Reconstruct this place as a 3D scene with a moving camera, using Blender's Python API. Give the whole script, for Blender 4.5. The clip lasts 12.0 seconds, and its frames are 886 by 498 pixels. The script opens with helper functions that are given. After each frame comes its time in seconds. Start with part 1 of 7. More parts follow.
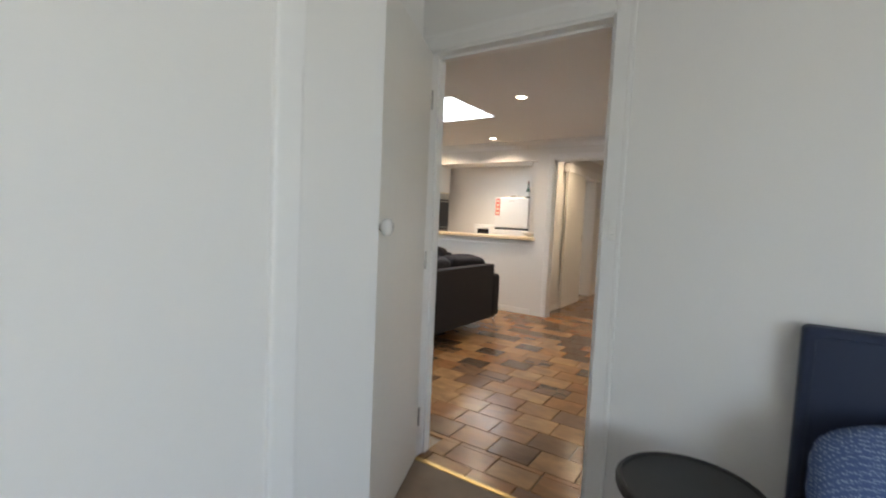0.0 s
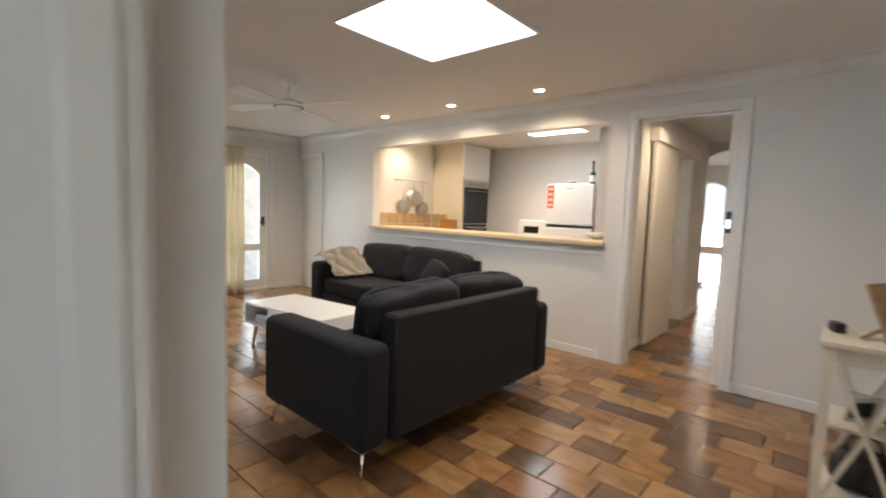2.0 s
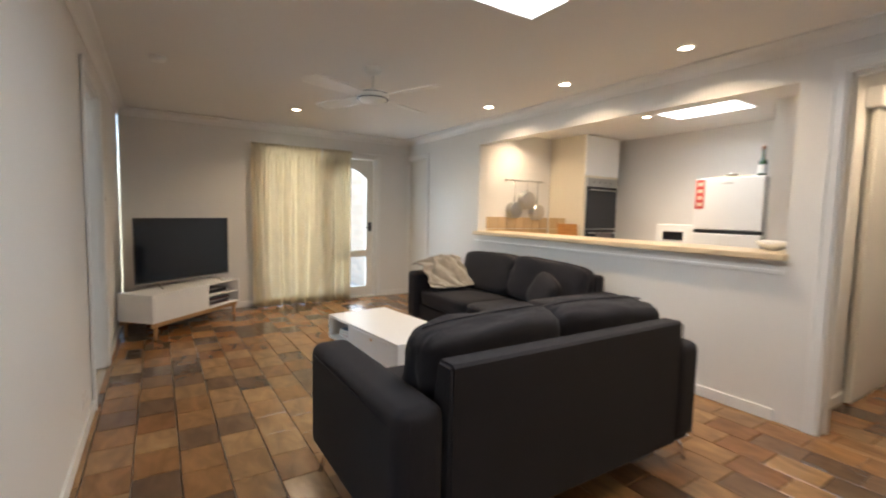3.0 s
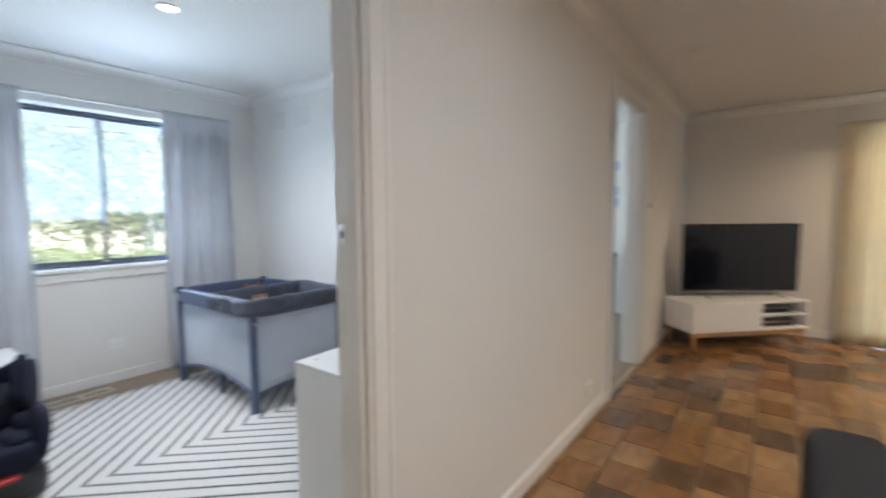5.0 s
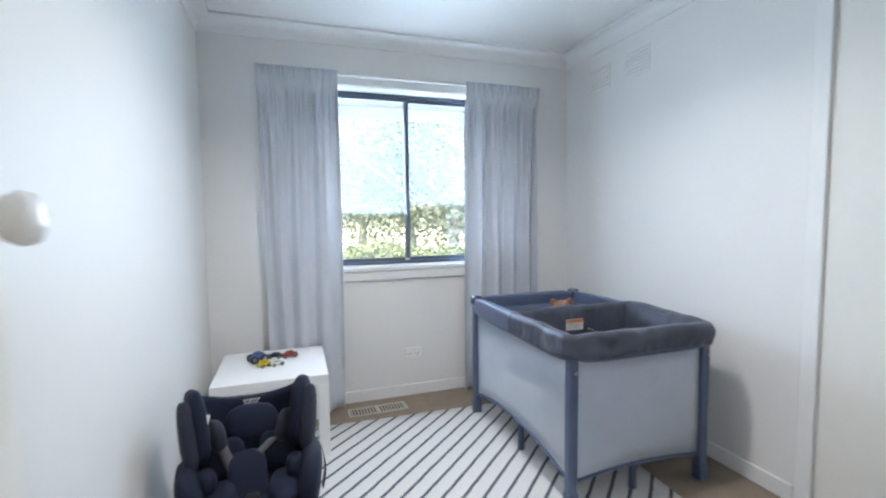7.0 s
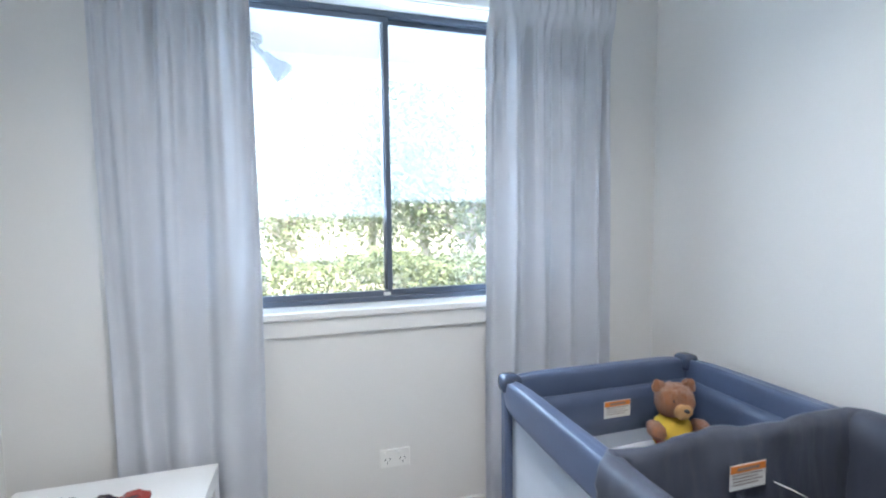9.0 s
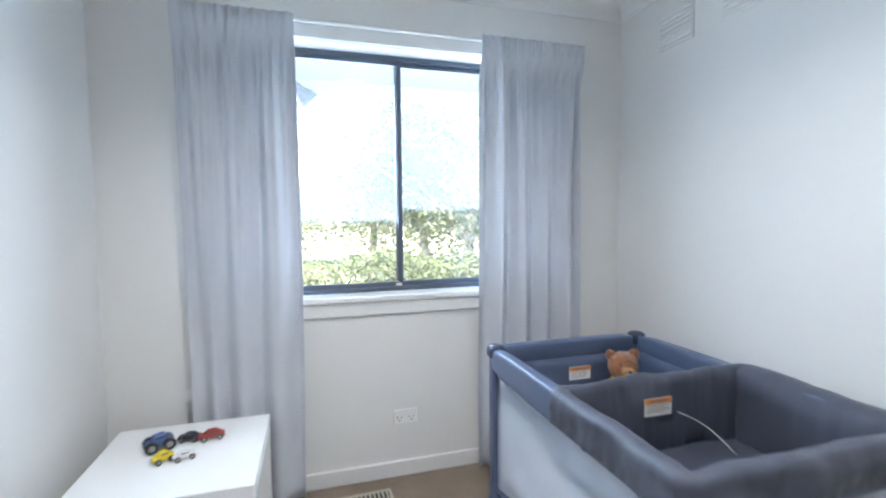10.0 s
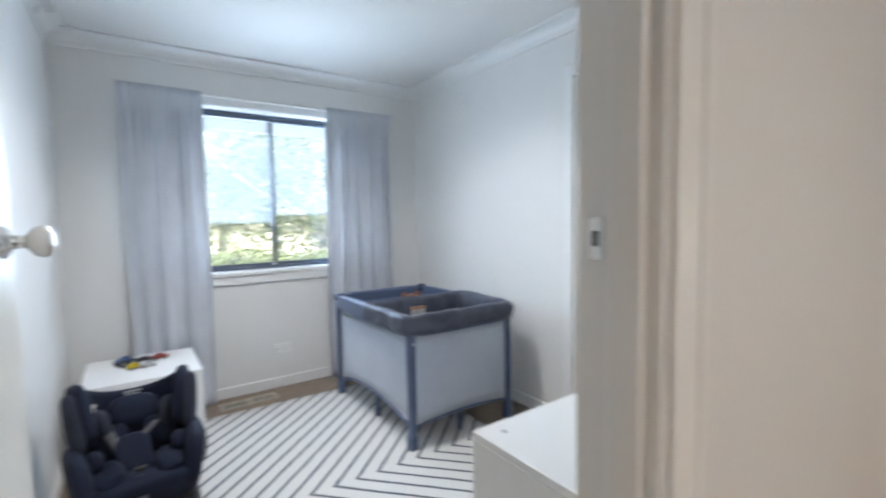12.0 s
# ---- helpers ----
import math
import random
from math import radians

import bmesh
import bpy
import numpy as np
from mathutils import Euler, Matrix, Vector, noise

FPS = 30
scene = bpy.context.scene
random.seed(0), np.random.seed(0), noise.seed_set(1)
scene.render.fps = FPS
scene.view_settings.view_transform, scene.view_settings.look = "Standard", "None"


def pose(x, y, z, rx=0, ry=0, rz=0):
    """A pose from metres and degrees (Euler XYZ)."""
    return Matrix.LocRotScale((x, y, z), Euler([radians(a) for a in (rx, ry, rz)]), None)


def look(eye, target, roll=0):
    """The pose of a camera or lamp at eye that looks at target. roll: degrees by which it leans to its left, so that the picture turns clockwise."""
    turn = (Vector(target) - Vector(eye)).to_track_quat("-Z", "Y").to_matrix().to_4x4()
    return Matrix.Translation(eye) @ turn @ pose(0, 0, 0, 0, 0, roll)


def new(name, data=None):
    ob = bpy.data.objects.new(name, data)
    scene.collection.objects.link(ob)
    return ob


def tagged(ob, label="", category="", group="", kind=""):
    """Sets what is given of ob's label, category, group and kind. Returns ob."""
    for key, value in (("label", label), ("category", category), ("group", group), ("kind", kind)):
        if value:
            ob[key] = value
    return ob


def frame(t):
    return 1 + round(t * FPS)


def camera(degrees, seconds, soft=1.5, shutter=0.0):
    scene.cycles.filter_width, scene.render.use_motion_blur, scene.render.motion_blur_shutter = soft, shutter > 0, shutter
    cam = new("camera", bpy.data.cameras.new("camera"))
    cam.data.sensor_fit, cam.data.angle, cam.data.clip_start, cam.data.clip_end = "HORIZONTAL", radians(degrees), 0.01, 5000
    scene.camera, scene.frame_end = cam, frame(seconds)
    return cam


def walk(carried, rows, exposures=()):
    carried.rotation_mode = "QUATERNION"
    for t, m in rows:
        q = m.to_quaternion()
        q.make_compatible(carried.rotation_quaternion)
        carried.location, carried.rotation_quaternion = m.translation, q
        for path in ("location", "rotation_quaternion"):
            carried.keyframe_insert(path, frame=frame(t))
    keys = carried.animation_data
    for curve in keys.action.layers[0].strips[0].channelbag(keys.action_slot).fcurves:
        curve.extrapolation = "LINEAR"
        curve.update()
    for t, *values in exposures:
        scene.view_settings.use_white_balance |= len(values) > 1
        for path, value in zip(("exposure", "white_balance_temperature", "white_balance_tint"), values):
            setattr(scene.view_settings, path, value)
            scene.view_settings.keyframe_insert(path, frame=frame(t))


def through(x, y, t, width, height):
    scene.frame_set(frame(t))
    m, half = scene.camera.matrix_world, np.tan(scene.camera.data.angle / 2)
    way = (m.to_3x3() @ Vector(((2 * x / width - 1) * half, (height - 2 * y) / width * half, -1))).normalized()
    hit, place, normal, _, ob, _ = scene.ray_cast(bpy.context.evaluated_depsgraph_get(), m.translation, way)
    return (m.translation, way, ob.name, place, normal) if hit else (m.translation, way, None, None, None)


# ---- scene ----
cam = camera(89.4, 12.0, soft=2.0, shutter=0.5)
PATH = [
    (0, (0.595, -0.008, 1.223), (-0.524, 1.645, 1.093), 2.6),
    (0.5, (0.315, 0.391, 1.229), (-0.711, 2.102, 1.097), 2.7),
    (0.7, (0.202, 0.589, 1.21), (-0.823, 2.301, 1.092), 2.7),
    (1, (0.102, 0.888, 1.223), (-0.927, 2.597, 1.09), 2.3),
    (1.2, (-0.013, 1.07, 1.217), (-1.057, 2.771, 1.087), 2.3),
    (1.5, (-0.069, 1.324, 1.23), (-1.202, 2.966, 1.08), 2.0),
    (2, (-0.227, 1.770, 1.249), (-1.545, 3.265, 1.084), 2.0),
    (2.5, (-0.415, 2.102, 1.258), (-1.921, 3.407, 1.091), 1.5),
    (2.7, (-0.494, 2.224, 1.251), (-2.068, 3.447, 1.087), 1.4),
    (4.3, (-0.868, 2.872, 1.23), (-2.845, 2.651, 1.076), 0.6),
    (4.6, (-0.937, 2.892, 1.231), (-2.803, 2.222, 1.08), 0.2),
    (4.8, (-0.950, 2.905, 1.236), (-2.687, 1.958, 1.09), -0.2),
    (5, (-0.974, 2.895, 1.248), (-2.570, 1.711, 1.087), -0.3),
    (5.2, (-1.029, 2.837, 1.233), (-2.447, 1.433, 1.09), -0.1),
    (5.5, (-1.057, 2.768, 1.217), (-2.201, 1.133, 1.083), -0.2),
    (6, (-1.191, 2.501, 1.193), (-2.003, 0.678, 1.061), -0.7),
    (6.5, (-1.307, 2.181, 1.204), (-2.006, 0.313, 1.055), -0.7),
    (7, (-1.432, 1.815, 1.187), (-2.06, -0.078, 1.041), -0.7),
    (7.5, (-1.572, 1.457, 1.175), (-2.175, -0.444, 1.029), -0.6),
    (7.7, (-1.616, 1.313, 1.18), (-2.215, -0.59, 1.034), -0.5),
    (9.3, (-1.894, 0.583, 1.197), (-2.447, -1.335, 1.067), -0.7),
    (9.5, (-1.855, 0.669, 1.209), (-2.416, -1.245, 1.069), -0.7),
    (10, (-1.753, 1.012, 1.212), (-2.313, -0.904, 1.083), -0.5),
    (10.5, (-1.634, 1.388, 1.211), (-2.215, -0.521, 1.078), -0.6),
    (11, (-1.501, 1.813, 1.226), (-2.093, -0.092, 1.088), -0.6),
    (11.5, (-1.393, 2.119, 1.236), (-2.059, 0.239, 1.083), -0.6),
    (12, (-1.294, 2.316, 1.22), (-2.43, 0.676, 1.081), -1.0),
]
EXPOSURES = [(0.0, 3.1), (5.0, 3.1), (7.7, 3.22), (9.3, 3.32), (10.5, 3.22), (12.0, 3.1)]
walk(cam, [(t, look(eye, target, roll)) for t, eye, target, roll in PATH], EXPOSURES)
SKY = 0.15


# ---------------------------------------------------------------- world, lamps
world = bpy.data.worlds.new("sky")
world.use_nodes = True
scene.world = world
wn = world.node_tree
sky = wn.nodes.new("ShaderNodeTexSky")
sky.sky_type, sky.sun_disc = "NISHITA", False
sky.sun_elevation, sky.sun_rotation = radians(52), radians(20)
sky.air_density, sky.dust_density = 1.0, 1.5
wn.links.new(sky.outputs[0], wn.nodes["Background"].inputs[0])
wn.nodes["Background"].inputs[1].default_value = SKY

sun_data = bpy.data.lights.new("sun", "SUN")
sun_data.energy, sun_data.angle, sun_data.color = 5.0, radians(3), (1.0, 0.96, 0.9)
sun = new("sun", sun_data)
sun.matrix_world = look((2, 20, 26), (-4, 0, 0))


def area_lamp(name, m, sx, sy, watts, colour, disk=False, spread=180):
    d = bpy.data.lights.new(name, "AREA")
    d.shape = "DISK" if disk else "RECTANGLE"
    d.size, d.size_y = sx, sy
    d.energy, d.color = watts, colour
    d.spread = radians(spread)
    ob = new(name, d)
    ob.matrix_world = m
    return ob


# ---------------------------------------------------------------- materials
def nodes_of(name):
    m = bpy.data.materials.new(name)
    m.use_nodes = True
    nt = m.node_tree
    return m, nt, nt.nodes["Principled BSDF"]


def surface(name, colour, rough=0.5, metal=0.0, vary=0.05, big=1.5, fine=60.0, bump=0.04, stretch=(1, 1, 1), rand=0.0, sheen=0.0, coat=0.0, depth=0.004):
    """Painted, woven or moulded surface: broad tone drift, fine grain, fine relief."""
    m, nt, b = nodes_of(name)
    N, L = nt.nodes.new, nt.links.new
    co = N("ShaderNodeTexCoord")
    mp = N("ShaderNodeMapping")
    mp.inputs["Scale"].default_value = stretch
    L(co.outputs["Object"], mp.inputs[0])
    n1, n2 = N("ShaderNodeTexNoise"), N("ShaderNodeTexNoise")
    n1.inputs["Scale"].default_value, n1.inputs["Detail"].default_value = big, 4
    n2.inputs["Scale"].default_value, n2.inputs["Detail"].default_value = fine, 3
    L(mp.outputs[0], n1.inputs[0]), L(mp.outputs[0], n2.inputs[0])
    mix = N("ShaderNodeMath")
    mix.operation = "MULTIPLY_ADD"
    mix.inputs[1].default_value = 0.4
    L(n2.outputs[0], mix.inputs[0]), L(n1.outputs[0], mix.inputs[2])
    ramp = N("ShaderNodeMapRange")
    ramp.inputs[1].default_value, ramp.inputs[2].default_value = 0.35, 1.05
    ramp.inputs[3].default_value, ramp.inputs[4].default_value = 1 - vary, 1 + vary
    L(mix.outputs[0], ramp.inputs[0])
    val = ramp.outputs[0]
    if rand:
        oi = N("ShaderNodeObjectInfo")
        r2 = N("ShaderNodeMapRange")
        r2.inputs[3].default_value, r2.inputs[4].default_value = 1 - rand, 1 + rand
        L(oi.outputs["Random"], r2.inputs[0])
        mm = N("ShaderNodeMath")
        mm.operation = "MULTIPLY"
        L(val, mm.inputs[0]), L(r2.outputs[0], mm.inputs[1])
        val = mm.outputs[0]
    mul = N("ShaderNodeVectorMath")
    mul.operation = "SCALE"
    mul.inputs[0].default_value = colour
    L(val, mul.inputs["Scale"])
    L(mul.outputs[0], b.inputs["Base Color"])
    rr = N("ShaderNodeMapRange")
    rr.inputs[3].default_value, rr.inputs[4].default_value = max(0.02, rough - 0.07), min(1, rough + 0.07)
    L(n1.outputs[0], rr.inputs[0]), L(rr.outputs[0], b.inputs["Roughness"])
    b.inputs["Metallic"].default_value = metal
    b.inputs["Sheen Weight"].default_value = sheen
    b.inputs["Coat Weight"].default_value = coat
    if bump:
        bp = N("ShaderNodeBump")
        bp.inputs["Strength"].default_value, bp.inputs["Distance"].default_value = bump, depth
        L(n2.outputs[0], bp.inputs["Height"]), L(bp.outputs[0], b.inputs["Normal"])
    return m


def sheer(name, colour, through, rough=0.9, fine=400.0, vary=0.08, clear=0.0):
    """Cloth that lets light through; clear lets part of the view through too."""
    m = surface(name, colour, rough, vary=vary, big=5, fine=fine, bump=0.15)
    nt = m.node_tree
    N, L = nt.nodes.new, nt.links.new
    b, out = nt.nodes["Principled BSDF"], nt.nodes["Material Output"]
    tr, mix = N("ShaderNodeBsdfTranslucent"), N("ShaderNodeMixShader")
    L(b.inputs["Base Color"].links[0].from_socket, tr.inputs[0])
    mix.inputs[0].default_value = through
    L(b.outputs[0], mix.inputs[1]), L(tr.outputs[0], mix.inputs[2])
    top = mix
    if clear:
        tp, m2 = N("ShaderNodeBsdfTransparent"), N("ShaderNodeMixShader")
        m2.inputs[0].default_value = clear
        L(mix.outputs[0], m2.inputs[1]), L(tp.outputs[0], m2.inputs[2])
        top = m2
    L(top.outputs[0], out.inputs[0])
    return m


def glass(name, rough=0.0, tint=(1, 1, 1), glare=0.0):
    m, nt, b = nodes_of(name)
    out = nt.nodes["Material Output"]
    tp, gl, mix, fr = (nt.nodes.new(k) for k in ("ShaderNodeBsdfTransparent", "ShaderNodeBsdfGlossy", "ShaderNodeMixShader", "ShaderNodeFresnel"))
    tp.inputs[0].default_value = (*tint, 1)
    gl.inputs["Roughness"].default_value = rough
    fr.inputs[0].default_value = 1.45
    nt.links.new(fr.outputs[0], mix.inputs[0])
    nt.links.new(tp.outputs[0], mix.inputs[1]), nt.links.new(gl.outputs[0], mix.inputs[2])
    top = mix
    if glare:  # veiling glare put into the pane as translucent white over the view
        tr, glare_mix = nt.nodes.new("ShaderNodeBsdfTranslucent"), nt.nodes.new("ShaderNodeMixShader")
        tr.inputs[0].default_value = (0.92, 0.95, 1.0, 1)
        glare_mix.inputs[0].default_value = glare
        nt.links.new(mix.outputs[0], glare_mix.inputs[1]), nt.links.new(tr.outputs[0], glare_mix.inputs[2])
        top = glare_mix
    nt.links.new(top.outputs[0], out.inputs[0])
    return m


def glow(name, colour, strength):
    m, nt, b = nodes_of(name)
    b.inputs["Emission Color"].default_value = (*colour, 1)
    b.inputs["Emission Strength"].default_value = strength
    b.inputs["Base Color"].default_value = (0.8, 0.8, 0.8, 1)
    return m


def wood(name, dark, light, rough=0.45, scale=6.0, axis=0):
    m, nt, b = nodes_of(name)
    N, L = nt.nodes.new, nt.links.new
    co, mp, n, r = N("ShaderNodeTexCoord"), N("ShaderNodeMapping"), N("ShaderNodeTexNoise"), N("ShaderNodeValToRGB")
    s = [14.0, 14.0, 14.0]
    s[axis] = 1.2
    mp.inputs["Scale"].default_value = s
    n.inputs["Scale"].default_value, n.inputs["Detail"].default_value, n.inputs["Distortion"].default_value = scale, 8, 0.6
    L(co.outputs["Object"], mp.inputs[0]), L(mp.outputs[0], n.inputs[0]), L(n.outputs[0], r.inputs[0])
    r.color_ramp.elements[0].position, r.color_ramp.elements[1].position = 0.35, 0.65
    r.color_ramp.elements[0].color, r.color_ramp.elements[1].color = (*dark, 1), (*light, 1)
    L(r.outputs[0], b.inputs["Base Color"])
    b.inputs["Roughness"].default_value = rough
    bp = N("ShaderNodeBump")
    bp.inputs["Strength"].default_value, bp.inputs["Distance"].default_value = 0.15, 0.002
    L(n.outputs[0], bp.inputs["Height"]), L(bp.outputs[0], b.inputs["Normal"])
    return m


def tile_stone(name, per_island=False):
    """Glazed slate-look tile: buff, rust and umber tones tile by tile, cloudy veins inside each."""
    m, nt, b = nodes_of(name)
    N, L = nt.nodes.new, nt.links.new
    pick = N("ShaderNodeNewGeometry").outputs["Random Per Island"] if per_island else N("ShaderNodeObjectInfo").outputs["Random"]
    ramp = N("ShaderNodeValToRGB")
    ramp.color_ramp.interpolation = "CONSTANT"
    tones = [(0.0, (0.250, 0.125, 0.048)), (0.16, (0.290, 0.160, 0.070)), (0.30, (0.215, 0.098, 0.038)), (0.44, (0.268, 0.148, 0.064)),
             (0.58, (0.315, 0.180, 0.080)), (0.70, (0.236, 0.114, 0.043)), (0.76, (0.110, 0.062, 0.034)), (0.88, (0.150, 0.083, 0.042))]
    el = ramp.color_ramp.elements
    el[0].position, el[0].color = tones[0][0], (*tones[0][1], 1)
    el[1].position, el[1].color = tones[1][0], (*tones[1][1], 1)
    for p, c in tones[2:]:
        e = el.new(p)
        e.color = (*c, 1)
    L(pick, ramp.inputs[0])
    geo = N("ShaderNodeNewGeometry")
    off = N("ShaderNodeVectorMath")
    off.operation = "MULTIPLY_ADD"
    off.inputs[1].default_value = (1, 1, 1)
    sc = N("ShaderNodeVectorMath")
    sc.operation = "SCALE"
    sc.inputs[0].default_value = (37, 53, 91)
    L(pick, sc.inputs["Scale"])
    L(geo.outputs["Position"], off.inputs[0]), L(sc.outputs[0], off.inputs[2])
    mp = N("ShaderNodeMapping")
    mp.inputs["Scale"].default_value = (1.0, 2.2, 1.0)
    mp.inputs["Rotation"].default_value = (0, 0, 0.5)
    L(off.outputs[0], mp.inputs[0])
    n1, n2 = N("ShaderNodeTexNoise"), N("ShaderNodeTexNoise")
    n1.inputs["Scale"].default_value, n1.inputs["Detail"].default_value, n1.inputs["Distortion"].default_value = 5.0, 4, 0.8
    n2.inputs["Scale"].default_value, n2.inputs["Detail"].default_value = 45, 4
    L(mp.outputs[0], n1.inputs[0]), L(mp.outputs[0], n2.inputs[0])
    mr = N("ShaderNodeMapRange")
    mr.inputs[1].default_value, mr.inputs[2].default_value = 0.3, 0.7
    mr.inputs[3].default_value, mr.inputs[4].default_value = 0.74, 1.22
    L(n1.outputs[0], mr.inputs[0])
    mul = N("ShaderNodeVectorMath")
    mul.operation = "SCALE"
    L(ramp.outputs[0], mul.inputs[0]), L(mr.outputs[0], mul.inputs["Scale"])
    L(mul.outputs[0], b.inputs["Base Color"])
    rr = N("ShaderNodeMapRange")
    rr.inputs[3].default_value, rr.inputs[4].default_value = 0.14, 0.30
    L(n1.outputs[0], rr.inputs[0]), L(rr.outputs[0], b.inputs["Roughness"])
    add = N("ShaderNodeMath")
    add.operation = "MULTIPLY_ADD"
    add.inputs[1].default_value = 0.25
    L(n2.outputs[0], add.inputs[0]), L(n1.outputs[0], add.inputs[2])
    bp = N("ShaderNodeBump")
    bp.inputs["Strength"].default_value, bp.inputs["Distance"].default_value = 0.18, 0.004
    L(add.outputs[0], bp.inputs["Height"]), L(bp.outputs[0], b.inputs["Normal"])
    return m


WALL = surface("wall_paint", (0.74, 0.725, 0.70), 0.55, vary=0.03, big=0.8, fine=180, bump=0.06, depth=0.001)
CEIL = surface("ceiling_paint", (0.76, 0.745, 0.72), 0.8, vary=0.03, big=0.7, fine=140, bump=0.05, depth=0.001)
TRIM = surface("trim_gloss_paint", (0.78, 0.77, 0.75), 0.3, vary=0.03, big=2, fine=40, bump=0.05, depth=0.001)
DOORP = surface("door_gloss_paint", (0.77, 0.745, 0.69), 0.36, vary=0.04, big=1.3, fine=25, bump=0.06, depth=0.001)
WHITE = surface("white_laminate", (0.82, 0.82, 0.81), 0.35, vary=0.03, big=2, fine=120, bump=0.02)
CARPET = surface("carpet", (0.24, 0.18, 0.125), 0.95, vary=0.22, big=9, fine=420, bump=0.7, depth=0.006, sheen=0.2)
GROUT = surface("grout", (0.36, 0.30, 0.23), 0.85, vary=0.2, big=5, fine=160, bump=0.3)
TILE = tile_stone("stone_tile")
TILE_REST = tile_stone("stone_tile_far", True)
SOFA = surface("charcoal_weave", (0.0130, 0.0118, 0.0155), 0.85, vary=0.30, big=6, fine=260, bump=0.9, depth=0.004, sheen=0.05)
CHROME = surface("chrome", (0.72, 0.72, 0.72), 0.14, 1.0, vary=0.04, big=20, fine=90, bump=0.0)
STEEL = surface("brushed_steel", (0.45, 0.44, 0.42), 0.32, 1.0, vary=0.1, big=8, fine=200, bump=0.05)
BRASS = surface("brass", (0.55, 0.38, 0.14), 0.35, 1.0, vary=0.1, big=10, fine=90)
BLACK = surface("black_plastic", (0.018, 0.018, 0.020), 0.4, vary=0.15, big=10, fine=150, bump=0.05)
SCREEN = surface("screen_glass", (0.006, 0.008, 0.014), 0.09, vary=0.05, big=3, fine=20, bump=0.0)
OAK = wood("oak", (0.42, 0.23, 0.09), (0.58, 0.35, 0.16))
BENCH = wood("bench_laminate", (0.60, 0.47, 0.30), (0.68, 0.55, 0.37), 0.35)
JARRAH = wood("red_timber", (0.16, 0.065, 0.03), (0.25, 0.11, 0.05), 0.35, axis=2)
CARD = wood("fibreboard", (0.36, 0.22, 0.11), (0.45, 0.29, 0.15), 0.8)
CURTAIN_GREY = sheer("grey_curtain", (0.62, 0.635, 0.675), 0.13)
CURTAIN_BEIGE = sheer("beige_curtain", (0.78, 0.71, 0.57), 0.5)
ALU = surface("dark_aluminium", (0.11, 0.13, 0.165), 0.4, 0.6, vary=0.08, big=5, fine=100, bump=0.02)
PANE = glass("window_pane")
# bright haze over the garden view is mixed into this glass
GLARE_PANE = glass("glare_window_pane", glare=0.044)
NAVY = surface("navy_nylon", (0.072, 0.097, 0.165), 0.36, vary=0.18, big=7, fine=300, bump=0.3, depth=0.002, sheen=0.03)
SLATE = surface("slate_cotton", (0.064, 0.071, 0.096), 0.34, vary=0.2, big=10, fine=380, bump=0.5, depth=0.003, sheen=0.03)
for m in (SOFA, SLATE):
    m.node_tree.nodes["Principled BSDF"].inputs["Specular IOR Level"].default_value = 0.25
NETTING = sheer("cot_netting", (0.90, 0.935, 0.99), 0.5, fine=700, clear=0.56)
PLASTIC_W = surface("white_plastic", (0.80, 0.79, 0.76), 0.35, vary=0.02, big=5, fine=80, bump=0.02)
CERAMIC = surface("white_ceramic", (0.82, 0.81, 0.78), 0.1, vary=0.02, big=5, fine=80, bump=0.0, coat=0.4)
RED = surface("red_plastic", (0.45, 0.02, 0.025), 0.35, vary=0.08, big=10, fine=90, bump=0.03)
GLASSG = surface("green_bottle_glass", (0.02, 0.05, 0.02), 0.08, vary=0.05, bump=0)
PAPER = surface("paper", (0.72, 0.71, 0.68), 0.8, vary=0.05, big=8, fine=100, bump=0.05)
INK = surface("print_ink", (0.03, 0.03, 0.035), 0.7, vary=0.1, bump=0.02)
LAMP_GLOW = glow("downlight_lens", (1.0, 0.86, 0.66), 4.0)
DAY_GLOW = glow("skylight_diffuser", (0.93, 0.97, 1.0), 0.5)


# ---------------------------------------------------------------- mesh helpers
def bm_box(bm, a, b, bevel=0.0, seg=2):
    """A box from corner a to corner b in bm, edges rounded by bevel."""
    c = [(p + q) / 2 for p, q in zip(a, b)]
    s = [abs(q - p) for p, q in zip(a, b)]
    r = bmesh.ops.create_cube(bm, size=1, matrix=Matrix.Translation(c) @ Matrix.Diagonal((*s, 1)))
    if bevel:
        edges = list({e for v in r["verts"] for e in v.link_edges})
        bmesh.ops.bevel(bm, geom=edges, offset=min(bevel, min(s) * 0.45), segments=seg, affect="EDGES", profile=0.5)


def bm_cyl(bm, p, q, r0, r1=None, n=20, caps=True):
    """A tapered rod from p to q."""
    p, q = Vector(p), Vector(q)
    d = q - p
    m = Matrix.Translation((p + q) / 2) @ d.to_track_quat("Z", "Y").to_matrix().to_4x4()
    bmesh.ops.create_cone(bm, cap_ends=caps, segments=n, radius1=r0, radius2=r0 if r1 is None else r1, depth=d.length, matrix=m)


def bm_lathe(bm, profile, m=Matrix(), n=28, caps=True):
    """Rings of (radius, height) turned round z."""
    rings = []
    for r, z in profile:
        rings.append([bm.verts.new(m @ Vector((r * math.cos(2 * math.pi * k / n), r * math.sin(2 * math.pi * k / n), z))) for k in range(n)])
    for a, b in zip(rings, rings[1:]):
        for k in range(n):
            bm.faces.new((a[k], a[(k + 1) % n], b[(k + 1) % n], b[k]))
    if caps:
        bm.faces.new(list(reversed(rings[0])))
        bm.faces.new(rings[-1])


